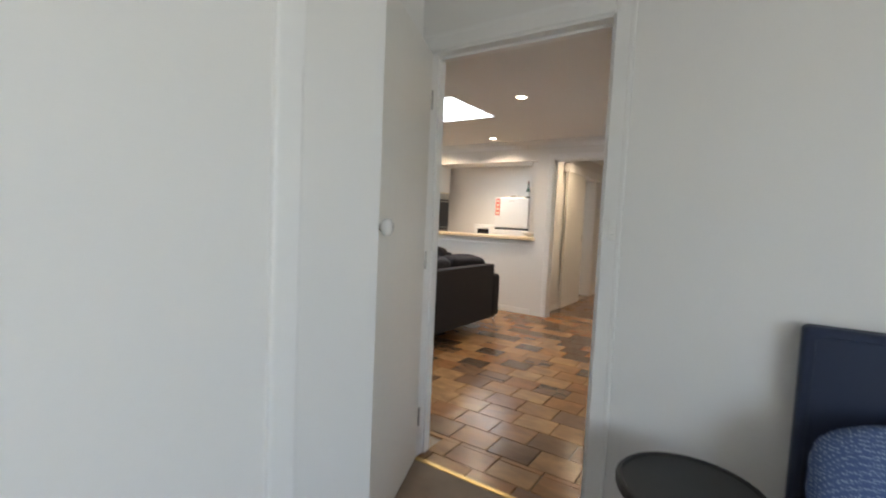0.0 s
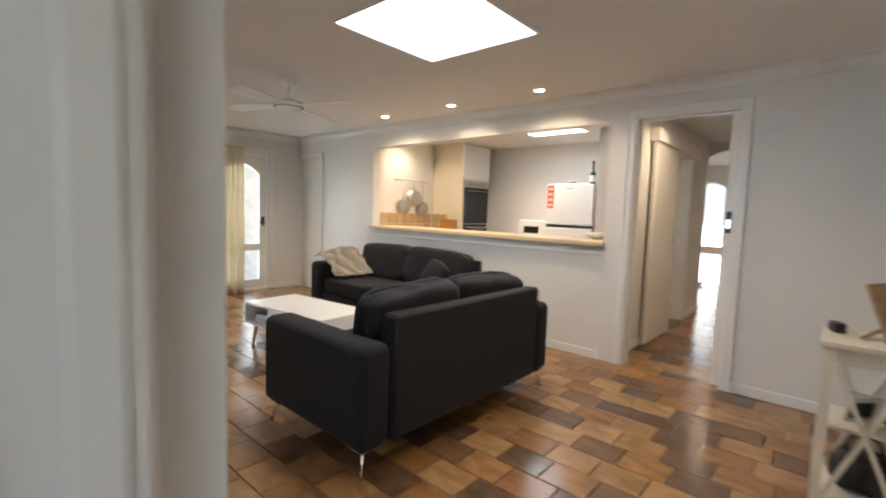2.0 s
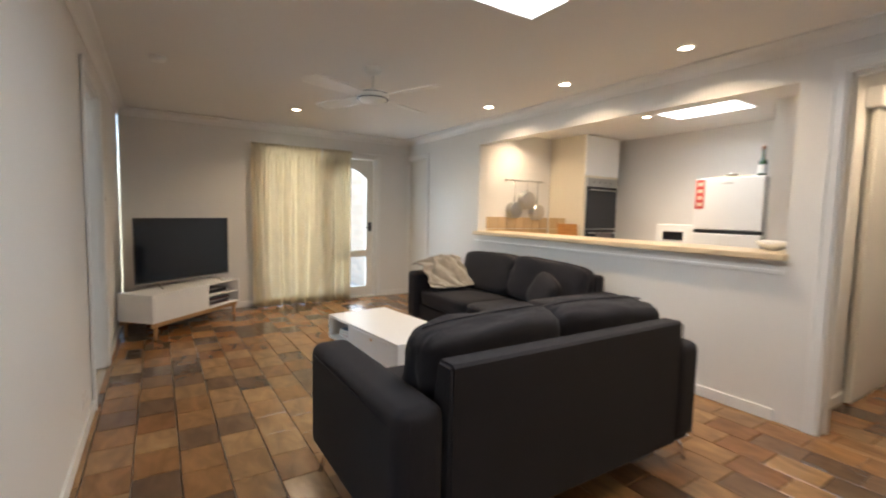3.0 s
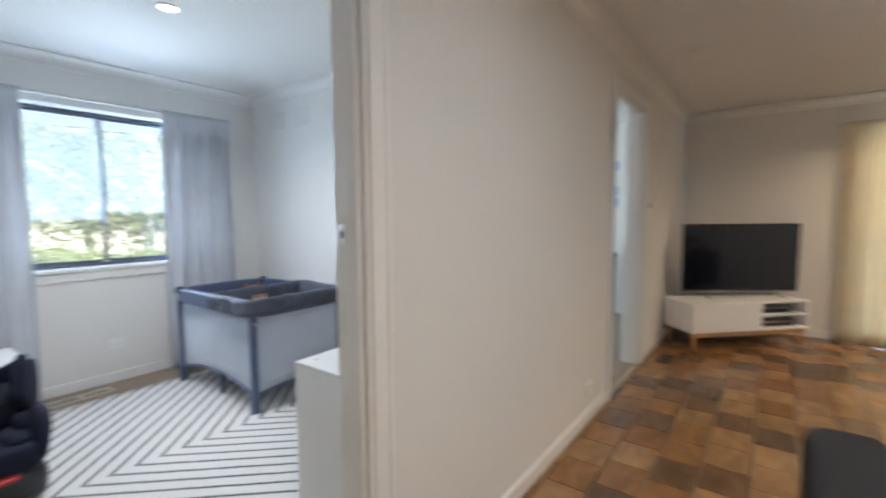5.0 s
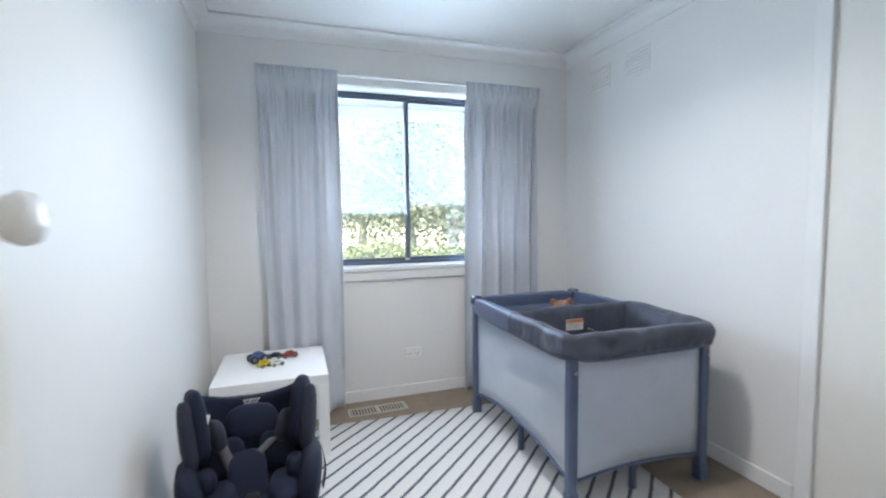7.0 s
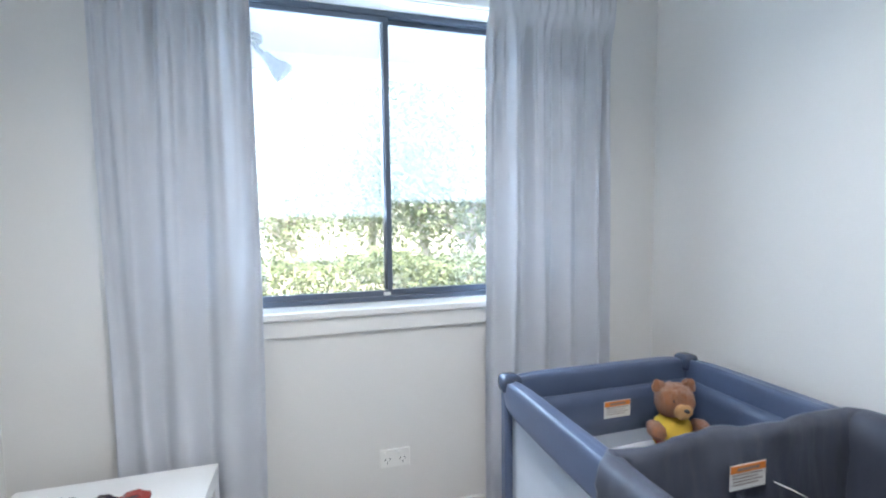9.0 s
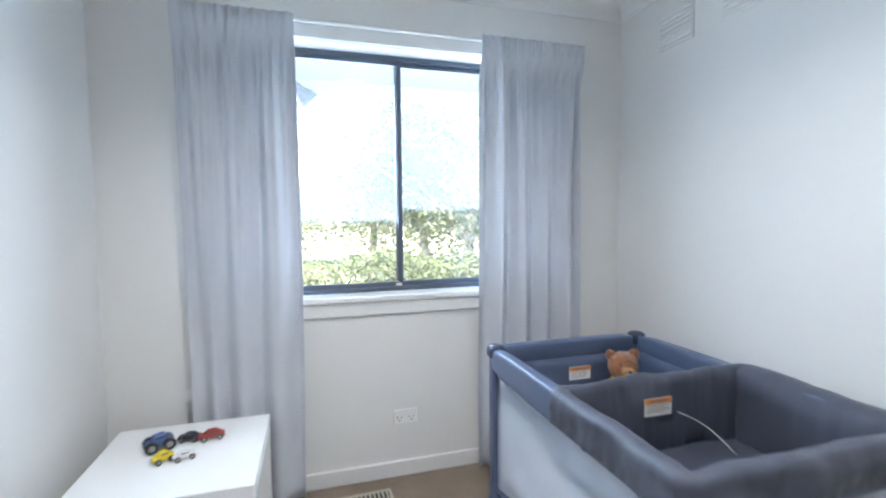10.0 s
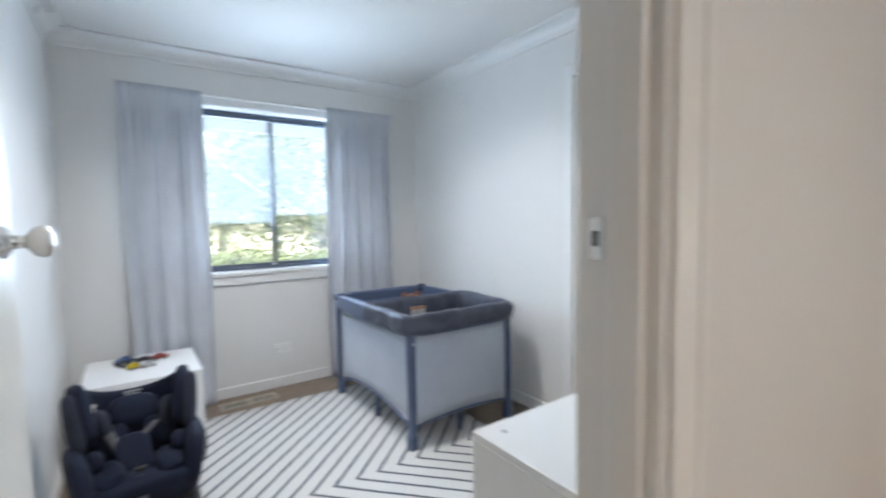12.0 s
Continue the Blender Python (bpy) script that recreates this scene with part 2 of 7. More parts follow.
def bm_pillow(bm, c, s, power=4.0, cuts=10, wob=0.0, seed=0.0, m=Matrix()):
    """A stuffed block of size s about c: a rounded box with uneven, slightly sagging faces."""
    tmp = bmesh.new()
    bmesh.ops.create_cube(tmp, size=2)
    bmesh.ops.subdivide_edges(tmp, edges=tmp.edges[:], cuts=cuts, use_grid_fill=True)
    for v in tmp.verts:
        k = sum(abs(t) ** power for t in v.co) ** (1 / power)
        u = v.co / k
        g = 1 + wob * noise.noise(Vector((u.x * 1.7 + seed, u.y * 1.7, u.z * 1.7))) + 0.35 * wob * noise.noise(Vector((u.x * 5 + seed, u.y * 5, u.z * 5)))
        v.co = m @ Vector((c[0] + u.x * s[0] / 2 * g, c[1] + u.y * s[1] / 2 * g, c[2] + u.z * s[2] / 2 * g))
    at = {v: bm.verts.new(v.co) for v in tmp.verts}
    for f in tmp.faces:
        bm.faces.new([at[v] for v in f.verts]).smooth = True
    tmp.free()


def bm_tube(bm, pts, r, n=10, closed=False):
    """A bent round rod through pts."""
    pts = [Vector(p) for p in pts]
    rings = []
    for i, p in enumerate(pts):
        a, b = pts[max(i - 1, 0)], pts[min(i + 1, len(pts) - 1)]
        q = (b - a).to_track_quat("Z", "Y")
        rings.append([bm.verts.new(p + q @ Vector((r * math.cos(2 * math.pi * k / n), r * math.sin(2 * math.pi * k / n), 0))) for k in range(n)])
    for a, b in zip(rings, rings[1:]):
        for k in range(n):
            bm.faces.new((a[k], a[(k + 1) % n], b[(k + 1) % n], b[k])).smooth = True
    bm.faces.new(list(reversed(rings[0]))), bm.faces.new(rings[-1])


def bm_sheet(bm, at, nu, nv, thick=0.0):
    """A grid of points at(u, v), u and v from 0 to 1; two skins and a rim where it has thickness."""
    g = [[Vector(at(i / nu, j / nv)) for j in range(nv + 1)] for i in range(nu + 1)]
    front = [[bm.verts.new(p) for p in row] for row in g]
    for i in range(nu):
        for j in range(nv):
            bm.faces.new((front[i][j], front[i + 1][j], front[i + 1][j + 1], front[i][j + 1])).smooth = True
    if thick:
        back = []
        for i in range(nu + 1):
            row = []
            for j in range(nv + 1):
                du = g[min(i + 1, nu)][j] - g[max(i - 1, 0)][j]
                dv = g[i][min(j + 1, nv)] - g[i][max(j - 1, 0)]
                row.append(bm.verts.new(g[i][j] - du.cross(dv).normalized() * thick))
            back.append(row)
        for i in range(nu):
            for j in range(nv):
                bm.faces.new((back[i][j], back[i][j + 1], back[i + 1][j + 1], back[i + 1][j])).smooth = True
        rim = [(i, 0) for i in range(nu)] + [(nu, j) for j in range(nv)] + [(i, nv) for i in range(nu, 0, -1)] + [(0, j) for j in range(nv, 0, -1)]
        for (a, b), (c, d) in zip(rim, rim[1:] + rim[:1]):
            bm.faces.new((front[a][b], back[a][b], back[c][d], front[c][d]))


def mesh_of(name, bm, material, smooth=None):
    bmesh.ops.recalc_face_normals(bm, faces=bm.faces[:])
    me = bpy.data.meshes.new(name)
    if smooth is not None:
        for f in bm.faces:
            f.smooth = smooth
    bm.to_mesh(me)
    bm.free()
    me.materials.append(material)
    return me


def part(name, bm, material, parent=None, label="", smooth=None):
    """One mesh object, under a thing or a part where parent is given."""
    ob = new(name, mesh_of(name, bm, material, smooth))
    if parent is not None:
        ob.parent = parent
    if label:
        ob["label"] = label
    return ob


def box_part(name, a, b, material, parent=None, bevel=0.004, label="", seg=2):
    bm = bmesh.new()
    bm_box(bm, a, b, bevel, seg)
    return part(name, bm, material, parent, label)


def thing(name, m, label, category, group=""):
    e = new(name)
    e.empty_display_size = 0.1
    e.matrix_world = m
    return tagged(e, label, category, group)


def setting(ob, label, category):
    return tagged(ob, label, category, kind="structure")


def cells(name, lo, hi, axes, holes, material, parent=None):
    """A slab from lo to hi with holes cut through it. axes: the two axes in which the holes lie; a hole is (a0, a1, b0, b1)."""
    a, b = axes
    ca = sorted({lo[a], hi[a], *[min(max(h[k], lo[a]), hi[a]) for h in holes for k in (0, 1)]})
    cb = sorted({lo[b], hi[b], *[min(max(h[k], lo[b]), hi[b]) for h in holes for k in (2, 3)]})
    bm = bmesh.new()
    for a0, a1 in zip(ca, ca[1:]):
        for b0, b1 in zip(cb, cb[1:]):
            ma, mb = (a0 + a1) / 2, (b0 + b1) / 2
            if any(h[0] < ma < h[1] and h[2] < mb < h[3] for h in holes):
                continue
            p, q = list(lo), list(hi)
            p[a], q[a], p[b], q[b] = a0, a1, b0, b1
            bm_box(bm, p, q)
    bmesh.ops.remove_doubles(bm, verts=bm.verts[:], dist=0.0005)
    seen = {}
    for f in bm.faces:
        seen.setdefault(tuple(round(t, 3) for t in f.calc_center_median()), []).append(f)
    bmesh.ops.delete(bm, geom=[f for fs in seen.values() if len(fs) > 1 for f in fs], context="FACES")
    return part(name, bm, material, parent)


CEILING = 2.31


def cornice(p, q, inward):
    """A cove moulding under the ceiling from p to q; inward points away from the wall."""
    bm = bmesh.new()
    n = Vector((*inward, 0))
    prof = [(0, -0.085), (0.008, -0.085), (0.012, -0.07)] + [(0.012 + 0.055 * (1 - math.cos(t)), -0.07 + 0.055 * math.sin(t)) for t in [k * math.pi / 12 for k in range(1, 7)]] + [(0.082, -0.012), (0.082, 0), (0, 0)]
    ends = []
    for e in (p, q):
        ends.append([bm.verts.new(Vector((e[0], e[1], CEILING - 0.001)) + n * a + Vector((0, 0, b))) for a, b in prof])
    k = len(prof)
    for i in range(k):
        bm.faces.new((ends[0][i], ends[0][(i + 1) % k], ends[1][(i + 1) % k], ends[1][i]))
    bm.faces.new(ends[0]), bm.faces.new(list(reversed(ends[1])))
    return setting(part("trim", bm, TRIM), "white plaster cove cornice along the ceiling edge", "cornice")


def skirting(a, b, label="white painted timber skirting board along the wall"):
    bm = bmesh.new()
    bm_box(bm, a, b, 0.004)
    return setting(part("baseboard", bm, TRIM), label, "skirting")

# ---------------------------------------------------------------- setting
LF, BF = 2.037, 1.92        # wall between living room and bedroom 2: living face, bedroom face
AF, AB = 1.902, 1.79       # the same wall where it steps at bedroom 1
PY = 5.60                  # living face of the kitchen partition
TVX = -6.65                # living face of the far wall
RX = 0.125                  # living face of the wall beside the console

floor_slab = box_part("floor", (-7.0, -4.0, -0.12), (3.6, 12.6, -0.012), GROUT)
setting(floor_slab, "stone-look tile floor with grey-brown grout", "floor")
setting(box_part("carpet_floor", (-3.45, -1.05, -0.011), (-0.93, 1.985, 0.0), CARPET, bevel=0), "worn taupe cut-pile carpet floor", "carpet")
setting(box_part("carpet_floor", (-6.65, -1.05, -0.011), (-3.47, 1.985, 0.0), CARPET, bevel=0), "worn taupe cut-pile carpet floor", "carpet")
setting(box_part("trim", (-0.732, 1.765, -0.010), (0.11, 1.792, 0.004), BRASS, bevel=0.002), "thin brass threshold strip between carpet and tiles", "threshold")
setting(box_part("carpet_floor", (-0.90, -3.0, -0.011), (3.4, 1.765, 0.0), CARPET, bevel=0), "worn taupe cut-pile carpet floor", "carpet")

DOOR_H = 2.04
w = cells("wall_living_south", (TVX - 0.15, BF, 0), (-0.868, LF, CEILING), (0, 2), [(-4.82, -3.98, 0, DOOR_H), (-1.81, -0.985, 0, DOOR_H)], WALL)
setting(w, "warm white painted plaster wall with two doorways", "wall")
w = cells("wall_bedroom_1_north", (-0.87, AB, 0), (3.55, AF, CEILING), (0, 2), [(-0.75, 0.13, 0, DOOR_H)], WALL)
setting(w, "off-white painted plaster wall with a doorway", "wall")
w = cells("wall_partition", (TVX - 0.15, PY, 0), (3.55, PY + 0.12, CEILING), (0, 2),
          [(-1.54, -0.80, 0, 2.075), (-4.86, -1.755, 1.0, 2.055), (-6.66, -6.06, 0, 2.02)], WALL)
setting(w, "white partition wall with servery opening and hall doorway", "wall")
w = cells("wall_living_west", (TVX - 0.15, 2.05, 0), (TVX, PY, CEILING), (1, 2), [(3.5, 5.09, 0.0, 2.02)], WALL)
setting(w, "warm white plaster wall behind television and curtains", "wall")
w = cells("wall_living_east", (RX, AF, 0), (RX + 0.12, PY, CEILING), (1, 2), [(2.27, 3.05, 0, 2.03)], WALL)
setting(w, "warm white painted plaster wall beside the console table", "wall")

# bedroom 2
w = cells("wall_bedroom_2_south", (-3.57, -1.26, 0), (-0.83, -1.03, CEILING), (0, 2), [(-2.99, -1.33, 0.845, 1.995)], WALL)
setting(w, "off-white painted plaster wall with a sliding window", "wall")
w = cells("wall_bedroom_2_west", (-3.45, -1.03, 0), (-3.33, BF, CEILING), (1, 2), [(0.665, 1.485, 0, 1.99)], WALL)
setting(w, "off-white painted plaster wall with a built-in cupboard door", "wall")
w = cells("wall_bedroom_2_east", (-0.95, -1.03, 0), (-0.869, BF, CEILING), (1, 2), [], WALL)
setting(w, "off-white painted plaster wall beside the open door", "wall")

# bedroom 3 and bedroom 1, mostly out of view
w = cells("wall_bedroom_3_south", (TVX - 0.15, -1.26, 0), (-3.57, -1.03, CEILING), (0, 2), [(-5.9, -4.4, 0.85, 2.0)], WALL)
setting(w, "white painted plaster wall with a window", "wall")
w = cells("wall_bedroom_3_west", (TVX - 0.15, -1.03, 0), (TVX, BF, CEILING), (1, 2), [], WALL)
setting(w, "pale painted plaster wall with small framed prints", "wall")
w = cells("wall_bedroom_1_south", (-0.87, -3.1, 0), (3.55, -2.95, CEILING), (0, 2), [], WALL)
setting(w, "plain off-white painted plaster wall", "wall")
w = cells("wall_bedroom_1_east", (3.4, -2.95, 0), (3.55, AB, CEILING), (1, 2), [(-2.5, -0.2, 0.6, 2.05)], WALL)
setting(w, "off-white painted plaster wall with a wide window", "wall")
w = cells("wall_bedroom_1_west", (-0.87, -2.95, 0), (-0.80, AB, CEILING), (1, 2), [], WALL)
setting(w, "off-white painted plaster wall behind the open door", "wall")
w = cells("wall_robe_side", (-0.80, -2.95, 0), (-0.165, 0.825, CEILING), (1, 2), [], WALL)
setting(w, "off-white plaster nib wall beside the built-in robe", "wall")
setting(box_part("trim", (-0.166, 0.515, 0.0), (-0.150, 0.58, CEILING), TRIM, bevel=0.006), "white painted vertical cover strip on the wall", "trim")

# kitchen
w = cells("wall_kitchen_north", (-5.32, 7.95, 0), (-1.66, 8.07, CEILING), (0, 2), [], WALL)
setting(w, "cream painted kitchen wall behind the fridge", "wall")
w = cells("wall_kitchen_west", (-5.32, PY + 0.12, 0), (-5.20, 7.95, CEILING), (1, 2), [], WALL)
setting(w, "cream painted kitchen wall with hanging pans", "wall")
w = cells("wall_pantry", (-2.44, 7.02, 0), (-1.78, 7.12, CEILING), (0, 2), [], WALL)
setting(w, "cream painted nib wall beside the fridge", "wall")

# hall and entry
w = cells("wall_hall_west", (-1.78, PY + 0.12, 0), (-1.64, 8.80, CEILING), (1, 2), [(7.15, 7.93, 0, 2.0)], WALL)
setting(w, "cream painted hall wall with a sliding door", "wall")
w = cells("wall_hall_east", (-0.72, PY + 0.12, 0), (-0.60, 8.80, CEILING), (1, 2), [], WALL)
setting(w, "cream painted hall wall", "wall")
w = cells("wall_entry_north", (-3.1, 11.75, 0), (0.5, 11.9, CEILING), (0, 2), [(-2.42, -0.95, 0, 2.10)], WALL)
setting(w, "white entry wall with timber door and sidelight", "wall")
w = cells("wall_entry_west", (-3.1, 8.80, 0), (-2.98, 11.75, CEILING), (1, 2), [], WALL)
setting(w, "white painted entry wall", "wall")
w = cells("wall_entry_east", (0.38, 8.80, 0), (0.5, 11.75, CEILING), (1, 2), [], WALL)
setting(w, "white painted entry wall", "wall")


def arch_wall():
    """The wall across the hall with its wide arched opening."""
    bm = bmesh.new()
    x0, x1, y0, y1 = -3.1, 0.5, 8.80, 8.92
    l, r, spring, rise = -1.82, -0.66, 1.86, 0.36
    c, h = (l + r) / 2, (r - l) / 2
    bm_box(bm, (x0, y0, 0), (l, y1, CEILING))
    bm_box(bm, (r, y0, 0), (x1, y1, CEILING))
    n = 28
    top = [(c - h * math.cos(math.pi * k / n), spring + rise * math.sin(math.pi * k / n)) for k in range(n + 1)]
    for (xa, za), (xb, zb) in zip(top, top[1:]):
        v = [bm.verts.new((x, y, z)) for y in (y0, y1) for x, z in ((xa, za), (xb, zb), (xb, CEILING), (xa, CEILING))]
        for f in ((0, 1, 2, 3), (7, 6, 5, 4), (0, 4, 5, 1)):
            bm.faces.new([v[k] for k in f])
    return setting(part("wall_hall_arch", bm, WALL), "cream plaster wall with a wide arched opening", "wall")


arch_wall()

# ceilings
SKY_HOLE = (-2.48, -1.645, 3.325, 4.14)
KSKY_HOLE = (-3.40, -2.66, 6.76, 7.18)
for lo, hi, holes in (((TVX - 0.15, BF, CEILING), (RX + 0.12, PY + 0.12, CEILING + 0.12), [SKY_HOLE]),
                      ((-3.57, -1.26, CEILING), (-0.87, BF, CEILING + 0.12), []), ((TVX - 0.15, -1.26, CEILING), (-3.57, BF, CEILING + 0.12), []),
                      ((-0.87, -3.1, CEILING), (3.55, BF, CEILING + 0.12), []), ((-5.32, PY + 0.12, CEILING), (-1.70, 8.07, CEILING + 0.12), [KSKY_HOLE]),
                      ((-1.70, PY + 0.12, CEILING), (-0.60, 8.80, CEILING + 0.12), []), ((-3.1, 8.80, CEILING), (0.5, 11.9, CEILING + 0.12), [])):
    setting(cells("ceiling", lo, hi, (0, 1), holes, CEIL), "flat white painted plasterboard ceiling", "ceiling")

for p, q, n in (((TVX, LF), (-0.87, LF), (0, 1)), ((-0.87, AF), (RX, AF), (0, 1)), ((TVX, PY), (RX, PY), (0, -1)), ((TVX, LF), (TVX, PY), (1, 0)), ((RX, AF), (RX, PY), (-1, 0)),
                ((-3.33, -1.03), (-0.95, -1.03), (0, 1)), ((-3.33, -1.03), (-3.33, BF), (1, 0)), ((-0.95, -1.03), (-0.95, BF), (-1, 0)), ((-3.33, BF), (-0.95, BF), (0, -1)),
                ((-0.165, AB), (3.4, AB), (0, -1))):
    cornice(p, q, n)

SK = 0.075
for a, b in (((-3.91, LF, 0), (-1.86, LF + 0.014, SK)), ((TVX, LF, 0), (-4.885, LF + 0.014, SK)), ((-6.0, PY - 0.014, 0), (-1.755, PY, SK)), ((-0.755, PY - 0.014, 0), (RX, PY, SK)),
             ((TVX, LF + 0.014, 0), (TVX + 0.014, 3.44, SK)), ((TVX, 5.16, 0), (TVX + 0.014, PY - 0.014, SK)), ((RX - 0.014, 3.12, 0), (RX, PY - 0.014, SK)),
             ((-3.316, -1.03, 0), (-0.95, -1.016, SK)), ((-3.33, -1.016, 0), (-3.316, 0.60, SK)), ((-3.33, 1.55, 0), (-3.316, BF, SK)), ((-0.964, -1.016, 0), (-0.95, BF, SK)),
             ((0.185, AB - 0.014, 0), (3.4, AB, SK)), ((-0.151, -2.9, 0), (-0.165, 0.53, SK)), ((-1.64, 5.74, 0), (-1.626, 7.09, SK)), ((-1.64, 7.99, 0), (-1.626, 8.8, SK)), ((-5.2, 7.936, 0), (-2.0, 7.95, SK))):
    skirting(a, b)


def doorway(x0, x1, ya, yb, height, arch=0.062, proud=0.016, name="door_frame"):
    """Lining, stops and architraves of a doorway in a wall that runs along x from ya to yb."""
    t = 0.018
    e = thing(name, pose((x0 + x1) / 2, (ya + yb) / 2, 0), "white gloss painted timber door frame with architraves", "door frame")
    e["kind"] = "structure"
    cx, cy = (x0 + x1) / 2, (ya + yb) / 2
    hw, hy = (x1 - x0) / 2, (yb - ya) / 2 + 0.003
    for s in (-1, 1):
        box_part("lining", (s * hw, -hy, 0), (s * (hw - t), hy, height), TRIM, e, 0.003)
        box_part("stop", (s * (hw - t), -0.005, 0), (s * (hw - t - 0.012), hy - 0.02, height - t), TRIM, e, 0.003)
    box_part("lining", (-hw, -hy, height - t), (hw, hy, height), TRIM, e, 0.003)
    box_part("stop", (-hw + t, -0.005, height - t - 0.012), (hw - t, hy - 0.02, height - t), TRIM, e, 0.003)
    for d in (-1, 1):
        y0, y1 = d * hy, d * (hy + proud)
        for s in (-1, 1):
            box_part("architrave", (s * (hw - 0.006), y0, 0), (s * (hw + arch), y1, height + arch), TRIM, e, 0.006, seg=3)
            box_part("architrave_bead", (s * (hw + arch - 0.014), y0 + d * 0.002, 0), (s * (hw + arch + 0.004), y1 + d * 0.004, height + arch + 0.004), TRIM, e, 0.004)
        box_part("architrave", (-hw + 0.006, y0, height - 0.006), (hw - 0.006, y1, height + arch), TRIM, e, 0.006, seg=3)
        box_part("architrave_bead", (-hw - arch - 0.004, y0 + d * 0.002, height + arch - 0.014), (hw + arch + 0.004, y1 + d * 0.004, height + arch + 0.005), TRIM, e, 0.004)
    return e


doorway(-0.75, 0.13, AB, AF, DOOR_H, arch=0.066, proud=0.010)
doorway(-1.81, -0.985, BF, LF, DOOR_H, proud=0.009)
doorway(-4.82, -3.98, BF, LF, DOOR_H, arch=0.055)
doorway(-1.54, -0.80, PY, PY + 0.12, 2.075, arch=0.055)


def knob(parent, x, y, z, side):
    """A ceramic door knob on a chrome rose; side: the way it points along y."""
    q = Matrix.Translation((x, y, z)) @ pose(0, 0, 0, -90 * side)
    bm = bmesh.new()
    bm_lathe(bm, [(0.030, 0.0), (0.030, 0.004), (0.024, 0.010), (0.013, 0.014), (0.011, 0.030), (0.013, 0.034)], q)
    rose = part("rose", bm, CHROME, parent, "round chrome rose", True)
    bm = bmesh.new()
    bm_lathe(bm, [(0.010, 0.034), (0.017, 0.038), (0.026, 0.046), (0.030, 0.056), (0.028, 0.066), (0.018, 0.072), (0.004, 0.074)], q)
    part("knob", bm, CERAMIC, rose, "white ceramic knob", True)


def leaf_door(name, hinge, angle, width, label):
    """A flush door leaf hung at hinge; angle turns it from the wall's run along x."""
    e = thing(name, pose(*hinge, 0, 0, angle), label, "door")
    e["kind"] = "structure"
    box_part("leaf", (0.003, -0.036, 0.008), (width, 0.0, DOOR_H - 0.022), DOORP, e, 0.003)
    knob(e, width - 0.062, 0.0, 1.19, 1)
    knob(e, width - 0.062, -0.036, 1.19, -1)
    plate = box_part("latch_plate", (width - 0.0005, -0.029, 1.155), (width + 0.0012, -0.007, 1.225), STEEL, e, 0.0005, "steel latch plate on the door edge")
    box_part("latch_bolt", (width + 0.001, -0.024, 1.182), (width + 0.010, -0.012, 1.200), CHROME, plate, 0.002)
    for z in (0.22, 1.02, 1.80):
        bm = bmesh.new()
        bm_cyl(bm, (0.0, 0.004, z - 0.045), (0.0, 0.004, z + 0.045), 0.006, n=12)
        part("hinge", bm, STEEL, e, "steel butt hinge")
    return e


leaf_door("door_1", (-0.722, 1.778, 0), -67.5, 0.815, "open off-white flush door with white ceramic knob")
leaf_door("door_2", (-1.005, 1.915, 0), -95.0, 0.765, "open white gloss flush door with ceramic knob")
leaf_door("door_3", (-4.005, 1.88, 0), -95.0, 0.74, "open white flush door into the third bedroom")

for x, y in ((-1.786, 1.965), (0.1085, 1.86)):
    s = 1 if x < -1 else -1
    e = thing("strike_plate", pose(x, y, 1.19), "small steel strike plate let into the door jamb", "strike plate")
    box_part("plate", (0, -0.020, -0.028), (s * 0.003, 0.0, 0.028), CHROME, e, 0.001)
    box_part("slot", (s * 0.002, -0.015, -0.010), (s * 0.0045, -0.006, 0.010), BLACK, e, 0.001)

# built-in cupboard door of bedroom 2
e = thing("door_4", pose(-3.33, 1.075, 0), "closed cream flush cupboard door in a white frame", "cupboard door")
e["kind"] = "structure"
box_part("leaf", (-0.038, -0.40, 0.01), (0.002, 0.40, 1.975), DOORP, e, 0.003)
for s in (-1, 1):
    box_part("architrave", (0.0, s * 0.403, 0), (0.015, s * 0.468, 2.05), TRIM, e, 0.006)
    box_part("jamb", (-0.1, s * 0.403, 0), (0.0, s * 0.411, 1.985), TRIM, e, 0.002)
box_part("architrave", (0.0, -0.403, 1.985), (0.015, 0.403, 2.05), TRIM, e, 0.006)

# narrow white door at the far end of the partition
e = thing("door_5", pose(-6.36, PY, 0), "closed white flush door in a white frame", "door")
e["kind"] = "structure"
box_part("leaf", (-0.285, 0.045, 0.01), (0.285, 0.083, 2.0), DOORP, e, 0.003)
box_part("head_lining", (-0.287, 0.0, 2.001), (0.287, 0.115, 2.019), TRIM, e, 0.002)
box_part("stop", (-0.285, 0.084, 0.0), (0.285, 0.100, 2.0), TRIM, e, 0.003)
for s in (-1, 1):
    box_part("architrave", (s * 0.288, -0.015, 0), (s * 0.345 if s > 0 else -0.289, 0.0, 2.07), TRIM, e, 0.004)
    box_part("jamb", (s * 0.288, 0.0, 0), (s * 0.300, 0.115, 2.01), TRIM, e, 0.002)
box_part("architrave", (-0.287, -0.015, 2.01), (0.287, 0.0, 2.07), TRIM, e, 0.006)

# door in the east wall of the living room, seen edge-on
e = thing("door_6", pose(RX, 2.66, 0), "closed white flush door in a white frame", "door")
e["kind"] = "structure"
box_part("leaf", (0.035, -0.388, 0.01), (0.070, 0.388, 2.02), DOORP, e, 0.003)
for s in (-1, 1):
    box_part("architrave", (-0.016, s * 0.392, 0), (-0.001, s * 0.455, 2.09), TRIM, e, 0.006)
box_part("architrave", (-0.016, -0.39, 2.025), (-0.001, 0.39, 2.09), TRIM, e, 0.006)

